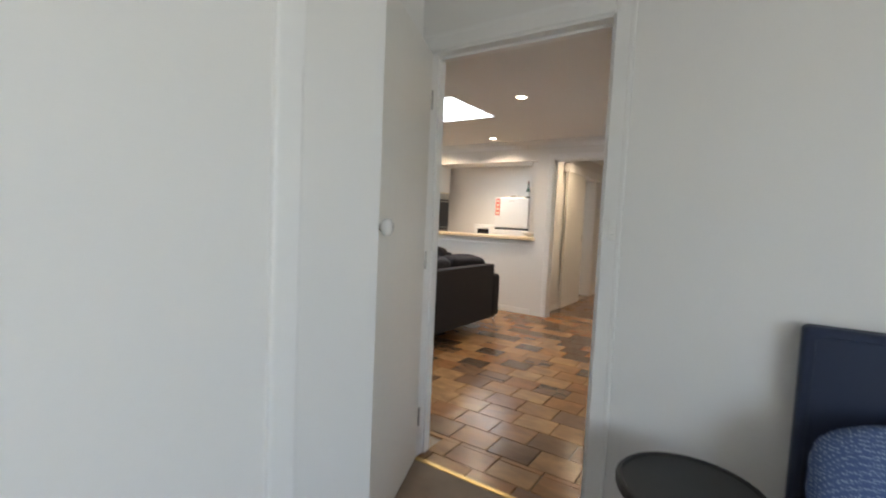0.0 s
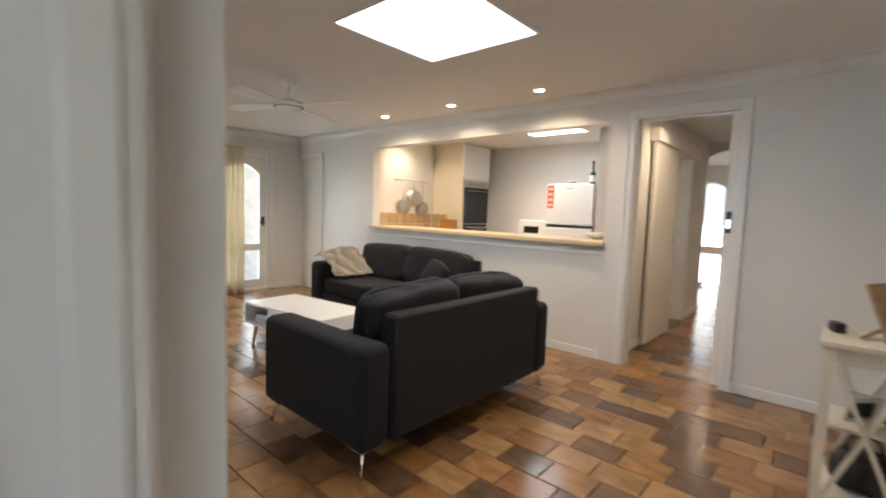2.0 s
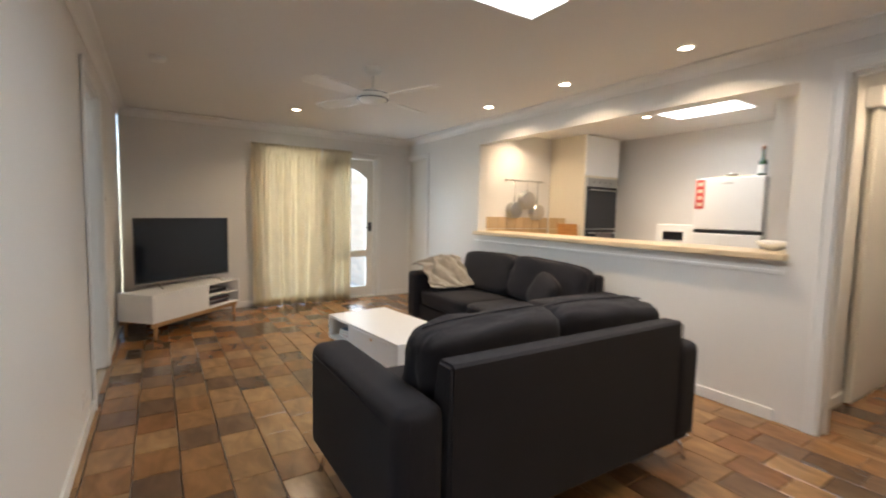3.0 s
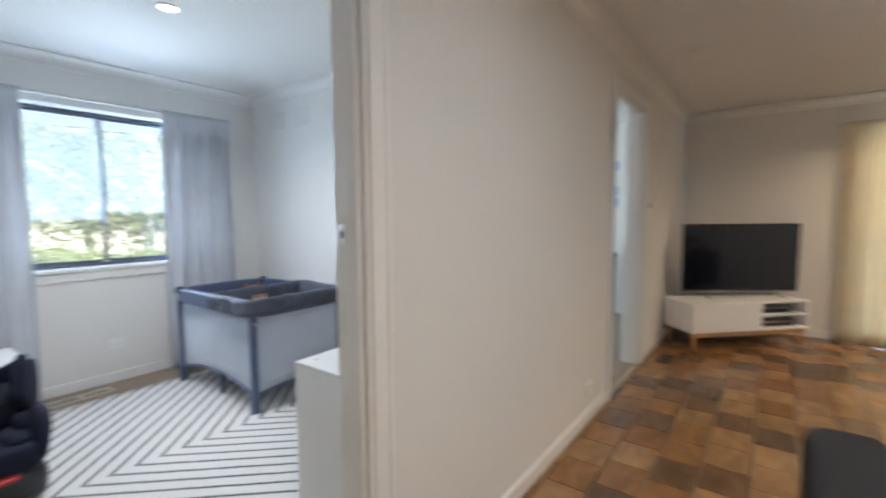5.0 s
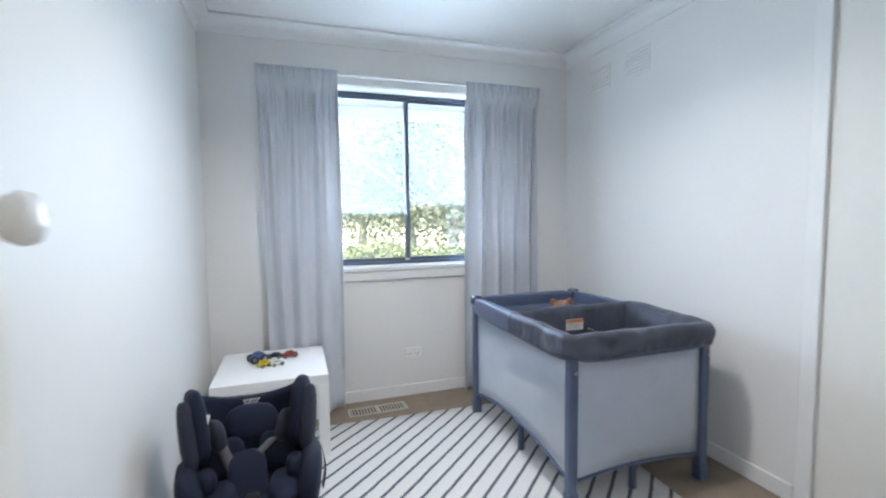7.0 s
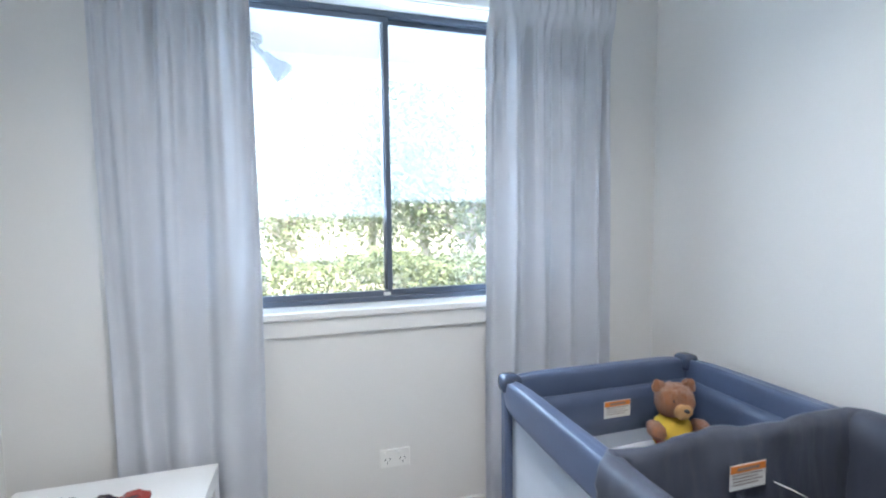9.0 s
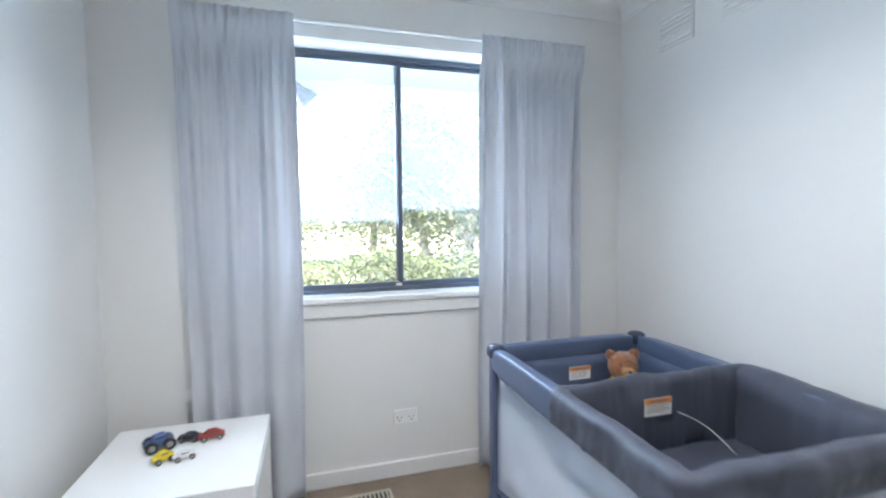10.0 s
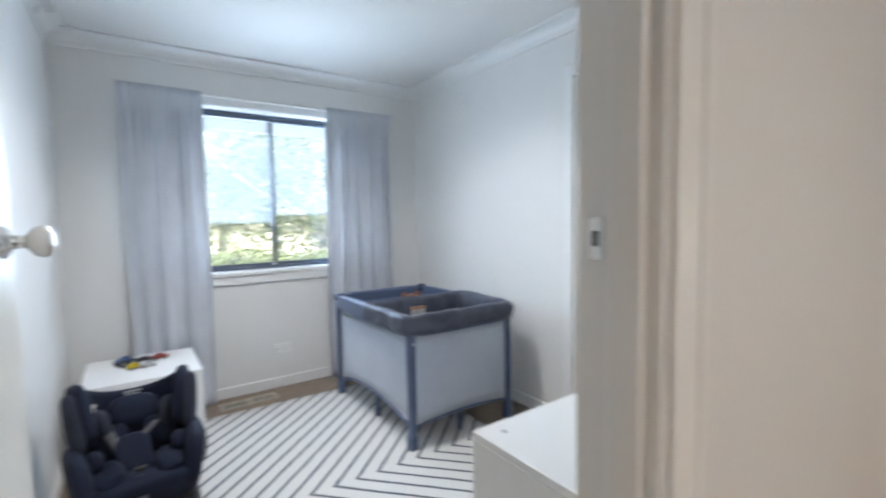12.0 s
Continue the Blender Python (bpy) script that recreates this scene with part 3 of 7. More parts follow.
# servery: sill, cap and lining
e = thing("servery_bar", pose(-3.30, PY, 1.0), "pale laminate breakfast bar top on the servery opening", "bar top")
bm = bmesh.new()
bm_box(bm, (-1.58, -0.06, 0.0), (1.56, 0.42, 0.042), 0.008)
part("top", bm, BENCH, e, "pale timber-look laminate top")
box_part("moulding", (-1.60, -0.014, -0.085), (1.545, -0.001, -0.060), TRIM, e, 0.004, "white timber moulding")

# skylights
for name, (x0, x1, y0, y1) in (("skylight", SKY_HOLE), ("skylight", KSKY_HOLE)):
    e = thing(name, pose((x0 + x1) / 2, (y0 + y1) / 2, CEILING), "bright frosted ceiling skylight panel with slim white frame", "skylight")
    e["kind"] = "structure"
    hx, hy = (x1 - x0) / 2, (y1 - y0) / 2
    box_part("diffuser", (-hx, -hy, 0.05), (hx, hy, 0.06), DAY_GLOW, e, 0)
    for s in (-1, 1):
        box_part("frame", (s * hx, -hy - 0.012, -0.006), (s * (hx + 0.012), hy + 0.012, -0.0005), TRIM, e, 0.002)
        box_part("frame", (-hx, s * hy, -0.006), (hx, s * (hy + 0.012), -0.0005), TRIM, e, 0.002)


# bedroom 2 window: sliding aluminium sashes in a timber reveal
def window_2():
    x0, x1, z0, z1 = -2.99, -1.33, 0.845, 1.995
    cx = (x0 + x1) / 2
    e = thing("window_1", pose(cx, -1.03, 0), "dark aluminium sliding window with two panes and white sill", "window")
    e["kind"] = "structure"
    hw = (x1 - x0) / 2
    for s in (-1, 1):
        box_part("reveal", (s * hw, -0.22, z0), (s * (hw - 0.012), -0.001, z1), TRIM, e, 0.002)
        box_part("architrave", (s * (hw - 0.008), 0.001, z0), (s * (hw + 0.055), 0.016, z1 + 0.055), TRIM, e, 0.005)
        box_part("window_frame", (s * (hw - 0.012), -0.15, z0 + 0.028), (s * (hw - 0.042), -0.09, z1 - 0.012), ALU, e, 0.003)
    box_part("reveal", (-hw, -0.22, z1 - 0.012), (hw, -0.001, z1), TRIM, e, 0.002)
    box_part("architrave", (-hw + 0.008, 0.001, z1 - 0.008), (hw - 0.008, 0.016, z1 + 0.055), TRIM, e, 0.005)
    sill = box_part("window_sill", (-hw - 0.055, -0.20, z0), (hw + 0.055, 0.030, z0 + 0.028), TRIM, e, 0.006)
    box_part("apron", (-hw - 0.05, 0.001, z0 - 0.062), (hw + 0.05, 0.016, z0 - 0.001), TRIM, e, 0.004)
    box_part("window_frame", (-hw + 0.042, -0.15, z0 + 0.028), (hw - 0.042, -0.09, z0 + 0.048), ALU, e, 0.003)
    box_part("window_frame", (-hw + 0.042, -0.15, z1 - 0.034), (hw - 0.042, -0.09, z1 - 0.012), ALU, e, 0.003)
    for k, (a, b, y) in enumerate(((-hw + 0.042, 0.012, -0.128), (-0.016, hw - 0.042, -0.108))):
        sash = box_part("sash", (a, y - 0.012, z0 + 0.048), (b, y + 0.012, z0 + 0.070), ALU, e, 0.002)
        box_part("sash_rail", (a, y - 0.012, z1 - 0.054), (b, y + 0.012, z1 - 0.034), ALU, sash, 0.002)
        for c in (a, b - 0.021):
            box_part("sash_stile", (c, y - 0.012, z0 + 0.070), (c + 0.021, y + 0.012, z1 - 0.054), ALU, sash, 0.002)
        p = box_part("pane", (a + 0.021, y - 0.002, z0 + 0.070), (b - 0.021, y + 0.002, z1 - 0.054), GLARE_PANE, e, 0)
        p.visible_shadow = False
    box_part("latch", (-0.006, -0.094, z0 + 0.052), (0.022, -0.082, z0 + 0.064), PLASTIC_W, e, 0.002, "small white sash latch")


window_2()

# ---------------------------------------------------------------- lamps of the place
WARM = (1.0, 0.765, 0.52)


def downlight(x, y, z=CEILING, watts=1.02, colour=WARM):
    e = thing("downlight", pose(x, y, z), "round white recessed ceiling downlight, lit warm", "downlight", "ceiling downlights")
    bm = bmesh.new()
    bm_lathe(bm, [(0.040, -0.001), (0.052, -0.001), (0.055, -0.004), (0.050, -0.009), (0.042, -0.008), (0.040, -0.006), (0.040, -0.001)], caps=False)
    part("trim_ring", bm, PLASTIC_W, e, smooth=True)
    bm = bmesh.new()
    bm_cyl(bm, (0, 0, -0.0005), (0, 0, -0.004), 0.0395, n=28)
    part("lens", bm, LAMP_GLOW, e, "glowing warm lens")
    area_lamp("downlight_beam", pose(x, y, z - 0.011), 0.076, 0.076, watts, colour, disk=True, spread=140)


for x, y in ((-1.10, 3.595), (-5.56, 3.67), (-2.23, 5.21), (-3.22, 5.21), (-4.21, 5.21), (-3.54, 6.80), (-4.86, 6.35)):
    downlight(x, y, watts=1.0 if x < -4.8 and y > 6 else 2.0 if y > 6 else 1.5 if x < -5 else 1.05)
downlight(-2.06, 0.335, watts=2.2, colour=(0.95, 0.96, 1.0))
# unseen lamp added behind the doorway header to warm the hall
downlight(-1.18, 6.22, watts=1.0)
area_lamp("skylight_light", pose(-2.06, 3.73, CEILING + 0.045), 0.80, 0.78, 2.5, (0.90, 0.95, 1.0))
area_lamp("kitchen_skylight_light", pose(-3.03, 6.97, CEILING + 0.045), 0.70, 0.40, 1.2, (0.92, 0.96, 1.0))
# daylight in the windows that stay out of view
area_lamp("window_light", pose(3.42, -1.35, 1.32, 90, 0, 90), 2.2, 1.4, 4.2, (0.83, 0.885, 1.0))
area_lamp("window_light", pose(-5.15, -1.0, 1.42, 90, 0, 0), 1.4, 1.1, 6, (0.68, 0.84, 1.0))
area_lamp("window_light", pose(-2.16, -1.215, 1.42, 110, 0, 0), 1.60, 1.06, 7.0, (0.57, 0.765, 1.0))
downlight(-1.55, 9.55, watts=1.8)
area_lamp("sidelight_light", pose(-2.13, 11.86, 1.05, -90, 0, 0), 0.44, 1.8, 0.75, (0.82, 0.92, 1.0))
area_lamp("window_light", pose(TVX - 0.13, 3.95, 1.02, 90, 0, -90), 0.8, 1.9, 2.2, (0.90, 0.95, 1.0))
area_lamp("window_light", pose(TVX - 0.13, 4.66, 1.02, 90, 0, -90), 0.54, 1.8, 2.2, (0.74, 0.88, 1.0))


# ---------------------------------------------------------------- living room
def sofa(m, label, L=0.86):
    e = thing("sofa", m, label, "sofa", "charcoal sofas")
    D, A = 0.455, 0.19
    inner = L - A
    box_part("base", (-inner, -D + 0.05, 0.135), (inner, D - 0.02, 0.30), SOFA, e, 0.02)
    bm = bmesh.new()
    # the back slab rises straight at the rear and slopes forward towards its foot inside
    prof = [(D, 0.14), (D, 0.742), (D - 0.012, 0.752), (D - 0.085, 0.752), (D - 0.095, 0.742), (D - 0.17, 0.30), (D - 0.17, 0.14)]
    ends = [[bm.verts.new((x, y, z)) for y, z in prof] for x in (-inner + 0.004, inner - 0.004)]
    n = len(prof)
    for i in range(n):
        bm.faces.new((ends[0][i], ends[1][i], ends[1][(i + 1) % n], ends[0][(i + 1) % n]))
    bm.faces.new(list(reversed(ends[0]))), bm.faces.new(ends[1])
    bmesh.ops.recalc_face_normals(bm, faces=bm.faces[:])
    bmesh.ops.bevel(bm, geom=[ed for ed in bm.edges if ed.calc_face_angle(0) > 0.9], offset=0.012, segments=3, affect="EDGES")
    back_slab = part("back_frame", bm, SOFA, e)
    for s in (-1, 1):
        bm = bmesh.new()
        bm_tube(bm, [(s * (inner - 0.004), D + 0.001, 0.16), (s * (inner - 0.004), D + 0.001, 0.735)], 0.003, 6)
        part("seam", bm, SOFA, back_slab)
        bm = bmesh.new()
        bm_box(bm, (s * inner, -D, 0.135), (s * L, D - 0.006, 0.628), 0.05, 5)
        arm = part("arm", bm, SOFA, e, smooth=True)
        bm = bmesh.new()
        bm_tube(bm, [(s * (L - 0.048), D - 0.005, 0.16), (s * (L - 0.048), D - 0.005, 0.60)], 0.0025, 6)
        bm_tube(bm, [(s * (L + 0.001), -D + 0.05, 0.578), (s * (L + 0.001), D - 0.06, 0.578)], 0.0025, 6)
        part("seam", bm, SOFA, arm)
        bm = bmesh.new()
        bm_pillow(bm, (s * inner / 2, -0.085, 0.375), (inner * 0.995, 0.70, 0.17), 7, 10, 0.02, s * 3.0)
        part("seat_cushion", bm, SOFA, e)
        tilt = Matrix.Translation((s * inner / 2, D - 0.245, 0.640)) @ pose(0, 0, 0, -13, s * 2.0, s * 1.5)
        bm = bmesh.new()
        bm_pillow(bm, (0, 0, 0), (inner * 1.03, 0.20, 0.41), 6.5, 18, 0.06, 5 + s * 2.0, tilt)
        for v in bm.verts:  # soft creases that run in from the seams
            c = noise.noise(Vector((v.co.x * 9, v.co.y * 14, v.co.z * 11 + s)))
            v.co += v.normal * 0.010 * c
        back = part("back_cushion", bm, SOFA, e)
        bm = bmesh.new()
        w = inner * 0.46
        bm_tube(bm, [tilt @ Vector((w * a, -0.03, 0.208 * (1 - 0.07 * abs(a) ** 4))) for a in [k / 8 - 1 for k in range(17)]], 0.0035, 6)
        part("piping", bm, SOFA, back)
        for d in (-1, 1):
            bm = bmesh.new()
            x, y = s * (L - 0.06), d * (D - 0.06)
            bm_tube(bm, [(x - s * 0.05, y - d * 0.05, 0.137), (x - s * 0.012, y - d * 0.012, 0.120), (x + s * 0.004, y + d * 0.004, 0.080), (x + s * 0.022, y + d * 0.022, 0.0)], 0.0105, 12)
            bm_box(bm, (x - s * 0.085, y - d * 0.085, 0.127), (x + s * 0.035, y + d * 0.035, 0.135), 0.002)
            part("leg", bm, CHROME, e, "slim chrome leg")
    return e


sofa(pose(-2.205, 3.847, 0, 0, 0, -90), "charcoal fabric two-seater sofa with chrome legs on tile floor")
sofa(pose(-3.81, 5.09, 0), "long charcoal fabric sofa standing against the servery wall", 1.0)

bm = bmesh.new()
bm_pillow(bm, (0, 0, 0), (0.36, 0.12, 0.33), 3.2, 10, 0.06, 9.0, pose(-3.30, 5.14, 0.585, -24, 16, -18))
tagged(part("scatter_cushion", bm, SOFA), "dark charcoal scatter cushion leaning on the sofa back", "cushion")
THROW = surface("throw_wool", (0.29, 0.26, 0.22), 0.95, vary=0.25, big=12, fine=220, bump=0.8, depth=0.006, sheen=0.5, stretch=(1, 2, 1))


def throw(u, v):
    """A loose blanket over the sofa arm and seat corner."""
    x = -4.84 + 0.52 * u
    y = 4.72 + 0.50 * v
    t = max(0.0, min(1.0, (u - 0.28) / 0.62))
    z = 0.640 - 0.165 * t * t * (3 - 2 * t)
    heap = math.sin(math.pi * min(1.0, 0.15 + u * 0.85)) * (0.35 + 0.65 * math.sin(math.pi * min(1.0, v * 0.75)))
    sweep = (v * 1.15 - 0.55 * u * u + 0.25 * noise.noise(Vector((u * 2.5, v * 2.5, 5.1)))) * 5.2
    fold = abs(math.sin(sweep * math.pi * 0.5)) ** 0.7
    n1 = noise.noise(Vector((u * 5, v * 5, 0.3)))
    n2 = noise.noise(Vector((u * 13, v * 13, 1.3)))
    return (x + 0.05 * n1 + 0.02 * (fold - 0.5), y + 0.05 * n1 - 0.03 * fold, z + 0.115 * heap + 0.024 * fold * (0.4 + heap) + 0.012 * n2 + 0.022)


bm = bmesh.new()
bm_sheet(bm, throw, 60, 60, 0.009)
tagged(part("throw_blanket", bm, THROW), "crumpled taupe knitted throw over the sofa arm", "blanket")


def coffee_table():
    e = thing("coffee_table", pose(-3.66, 3.885, 0, 0, 0, 6), "low white coffee table with open shelf and oak legs", "coffee table")
    X, Y = 0.525, 0.265
    box_part("tabletop", (-X, -Y, 0.372), (X, Y, 0.392), WHITE, e, 0.003)
    box_part("bottom_panel", (-X, -Y, 0.20), (X, Y, 0.218), WHITE, e, 0.003)
    box_part("side_panel", (X - 0.018, -Y, 0.218), (X, Y, 0.372), WHITE, e, 0.002)
    box_part("side_panel", (-X, -Y, 0.218), (-X + 0.018, Y, 0.372), WHITE, e, 0.002)
    box_part("divider", (-0.18, -Y + 0.004, 0.218), (-0.162, Y - 0.004, 0.372), WHITE, e, 0.001)
    for s in (-1, 1):
        d = box_part("drawer_front", (-0.158, s * (Y - 0.018), 0.222), (X - 0.021, s * (Y - 0.001), 0.369), WHITE, e, 0.002)
    bm = bmesh.new()
    bm_cyl(bm, (0.18, -Y + 0.001, 0.345), (0.18, -Y - 0.006, 0.345), 0.010, n=14)
    part("finger_pull", bm, OAK, e, "small oak pull")
    for a in (-1, 1):
        for b in (-1, 1):
            bm = bmesh.new()
            bm_cyl(bm, (a * (X - 0.055), b * (Y - 0.05), 0.0), (a * (X - 0.08), b * (Y - 0.07), 0.20), 0.012, 0.020, 14)
            part("leg", bm, OAK, e, "tapered oak leg", True)
    for k, c in enumerate(((0.30, 0.05, 0.04), (0.55, 0.52, 0.46), (0.06, 0.09, 0.14))):
        bk = thing("book", pose(-3.66, 3.885, 0, 0, 0, 6) @ pose(-0.35 + 0.01 * k, -0.12, 0.218 + 0.024 * k, 0, 0, 4 * k), "book lying on the coffee table shelf", "book", "books in the coffee table")
        mm = surface("book_cover", c, 0.5, vary=0.1)
        box_part("cover", (-0.11, -0.08, 0.0), (0.11, 0.08, 0.022), mm, bk, 0.002)
        box_part("page_block", (-0.107, -0.0815, 0.003), (0.107, 0.077, 0.019), PAPER, bk, 0.001)


coffee_table()


def tv_corner():
    # the cabinet's long front faces the room, turned about halfway between the two walls
    ang = 135.0
    m = pose(-5.85, 2.76, 0, 0, 0, ang)
    e = thing("tv_stand", m, "white television cabinet with oak base, one door and open shelves", "tv cabinet")
    # local x: along the front away from the doorway wall; local +y: into the corner
    L, D, z0, z1, T = 0.60, 0.40, 0.160, 0.425, 0.016
    box_part("top_panel", (-L, 0, z1 - T), (L, D, z1), WHITE, e, 0.002)
    box_part("bottom_panel", (-L, 0, z0), (L, D, z0 + T), WHITE, e, 0.002)
    box_part("back_panel", (-L + T, D - 0.010, z0 + T), (L - T, D - 0.002, z1 - T), WHITE, e, 0)
    for s in (-1, 1):
        box_part("side_panel", (s * L, 0, z0 + T), (s * (L - T), D, z1 - T), WHITE, e, 0.001)
    box_part("divider", (0.10, 0.002, z0 + T), (0.10 + T, D - 0.012, z1 - T), WHITE, e, 0.001)
    box_part("shelf", (0.10 + T, 0.006, 0.285), (L - T, D - 0.012, 0.285 + T), WHITE, e, 0.001)
    box_part("cabinet_door", (-L + T + 0.002, -0.002, z0 + T + 0.002), (0.098, 0.014, z1 - T - 0.002), WHITE, e, 0.002)
    for s in (-1, 1):
        box_part("base_rail", (-L + 0.012, 0.20 + s * 0.178, z0 - 0.046), (L - 0.012, 0.20 + s * 0.178 + 0.020, z0 - 0.001), OAK, e, 0.003, "oak rail")
        for d in (0.03, D - 0.03):
            bm = bmesh.new()
            bm_cyl(bm, (s * (L - 0.05), d, 0.0), (s * (L - 0.06), d, z0 - 0.001), 0.013, 0.020, 12)
            part("leg", bm, OAK, e, "tapered oak leg", True)
    for k in range(5):
        b = thing("disc_case", m @ pose(0.34 + 0.02 * (k % 2), 0.17, z0 + T + 0.0005 + 0.0155 * k, 0, 0, 5 * (k % 3) - 4), "dark game case lying on the shelf", "case", "cases on the shelf")
        box_part("case", (-0.16, -0.10, 0), (0.16, 0.10, 0.014), surface("case_cover", ((0.10, 0.03, 0.03), (0.03, 0.04, 0.06), (0.35, 0.33, 0.30))[k % 3], 0.4, vary=0.1), b, 0.002)
    b = thing("media_box", m @ pose(0.33, 0.18, 0.301 + 0.0005), "flat dark media player on the upper shelf", "media player")
    box_part("body", (-0.15, -0.10, 0), (0.15, 0.10, 0.035), BLACK, b, 0.004)
    box_part("lid", (-0.145, -0.095, 0.0352), (0.145, 0.095, 0.045), STEEL, b, 0.003, "silver lid")
    # television
    tm = pose(-6.10, 2.645, z1, 0, 0, 127.0)
    t = thing("television", tm, "large black flat-screen television on silver feet", "television")
    W, H, b0 = 0.558, 0.645, 0.060
    box_part("bezel", (-W, -0.004, b0), (W, 0.018, b0 + H), BLACK, t, 0.004)
    box_part("screen", (-W + 0.007, -0.0055, b0 + 0.018), (W - 0.007, -0.0042, b0 + H - 0.007), SCREEN, t, 0)
    box_part("back_shell", (-W + 0.06, 0.018, b0 + 0.03), (W - 0.06, 0.055, b0 + H - 0.12), BLACK, t, 0.015)
    box_part("chin", (-W, -0.006, b0 - 0.012), (W, 0.014, b0 - 0.0005), STEEL, t, 0.002, "silver lower strip")
    for s in (-1, 1):
        bm = bmesh.new()
        bm_tube(bm, [(s * 0.36, -0.11, 0.005), (s * 0.34, -0.01, 0.035), (s * 0.33, 0.004, 0.056), (s * 0.34, 0.02, 0.035), (s * 0.36, 0.12, 0.005)], 0.006, 8)
        part("foot", bm, STEEL, t, "silver splayed foot")


tv_corner()


def fold_curtain(name, x0, x1, z0, z1, folds, amp, material, m, label, seed):
    """A gathered curtain: tight pleats under the heading, wide uneven folds at the hem."""
    e = thing(name, m, label, "curtain")

    def at(u, v):
        z = z0 + (z1 - z0) * v
        top = v ** 3
        ph = u * folds * 2 * math.pi
        wide = amp * (0.65 + 0.5 * noise.noise(Vector((u * folds * 0.6, v * 1.2, seed))))
        y = wide * math.sin(ph + 1.5 * noise.noise(Vector((u * 4, v * 0.8, seed + 3)))) * (1 - 0.55 * top)
        y += top * amp * 0.35 * math.sin(ph * 3.1 + 1)
        y += 0.012 * noise.noise(Vector((u * 9, v * 3, seed + 7)))
        # the heading: a rod pocket that runs in front of the rod in close gathers
        b = max(0.0, min(1.0, (v - 0.90) / 0.07))
        b = b * b * (3 - 2 * b)
        y = y * (1 - b) + (-0.017 - 0.006 * math.sin(ph * 3.1 + 1 + 5 * noise.noise(Vector((u * 3, seed, 2))))) * b
        x = x0 + (x1 - x0) * u + 0.018 * math.sin(v * 2.2 + u * 5 + seed) * (1 - v)
        zz = z + (0.012 * math.sin(ph * 1.7 + seed) if v == 0 else 0) + (0.004 * noise.noise(Vector((u * 40, seed, 5))) if v == 1 else 0)
        return (x, y, zz)

    bm = bmesh.new()
    bm_sheet(bm, at, int(folds * 30), 40, 0.0015)
    part("cloth", bm, material, e)
    bm = bmesh.new()
    bm_sheet(bm, lambda u, v: (lambda p: (p[0], p[1] + 0.006, z0 + 0.09 * v + 0.002))(at(u, 0.0)), int(folds * 30), 2, 0.001)
    part("hem", bm, material, e)
    return e


fold_curtain("curtain", 0.0, 0.445, 0.005, 2.05, 3.4, 0.052, CURTAIN_GREY, pose(-1.258, -0.955, 0, 0, 0, 180), "long light grey curtain hanging beside the window", 1.0)
fold_curtain("curtain", 0.0, 0.535, 0.005, 2.05, 4.5, 0.052, CURTAIN_GREY, pose(-2.515, -0.955, 0, 0, 0, 180), "long light grey curtain gathered beside the window", 4.0)
e = thing("curtain_rod", pose(-2.155, -0.955, 2.032), "thin white curtain rod above the bedroom window", "curtain rod")
bm = bmesh.new()
bm_cyl(bm, (-0.885, 0, 0), (0.885, 0, 0), 0.008, n=12)
part("rod", bm, PLASTIC_W, e, smooth=True)
for s in (-1, 1):
    box_part("bracket", (s * 0.86 - 0.006, -0.074, -0.010), (s * 0.86 + 0.006, 0.008, 0.010), PLASTIC_W, e, 0.002)
fold_curtain("curtain", 0.0, 0.87, 0.004, 2.055, 5, 0.085, CURTAIN_BEIGE, pose(TVX + 0.105, 3.37, 0, 0, 0, 90), "beige cloth curtain drawn across the glass", 7.0)
fold_curtain("curtain", 0.0, 0.40, 0.004, 2.055, 3, 0.075, CURTAIN_BEIGE, pose(TVX + 0.115, 4.26, 0, 0, 0, 90), "beige cloth curtain bunched by the glass door", 11.0)
e = thing("curtain_rod", pose(TVX + 0.085, 4.04, 2.05), "slim curtain track above the glass door", "curtain rod")
box_part("track", (-0.010, -0.72, -0.004), (0.012, 1.15, 0.014), TRIM, e, 0.003)
for y in (-0.6, 0.2, 1.0):
    box_part("bracket", (-0.084, y - 0.01, 0.0), (-0.010, y + 0.01, 0.010), TRIM, e, 0.002)


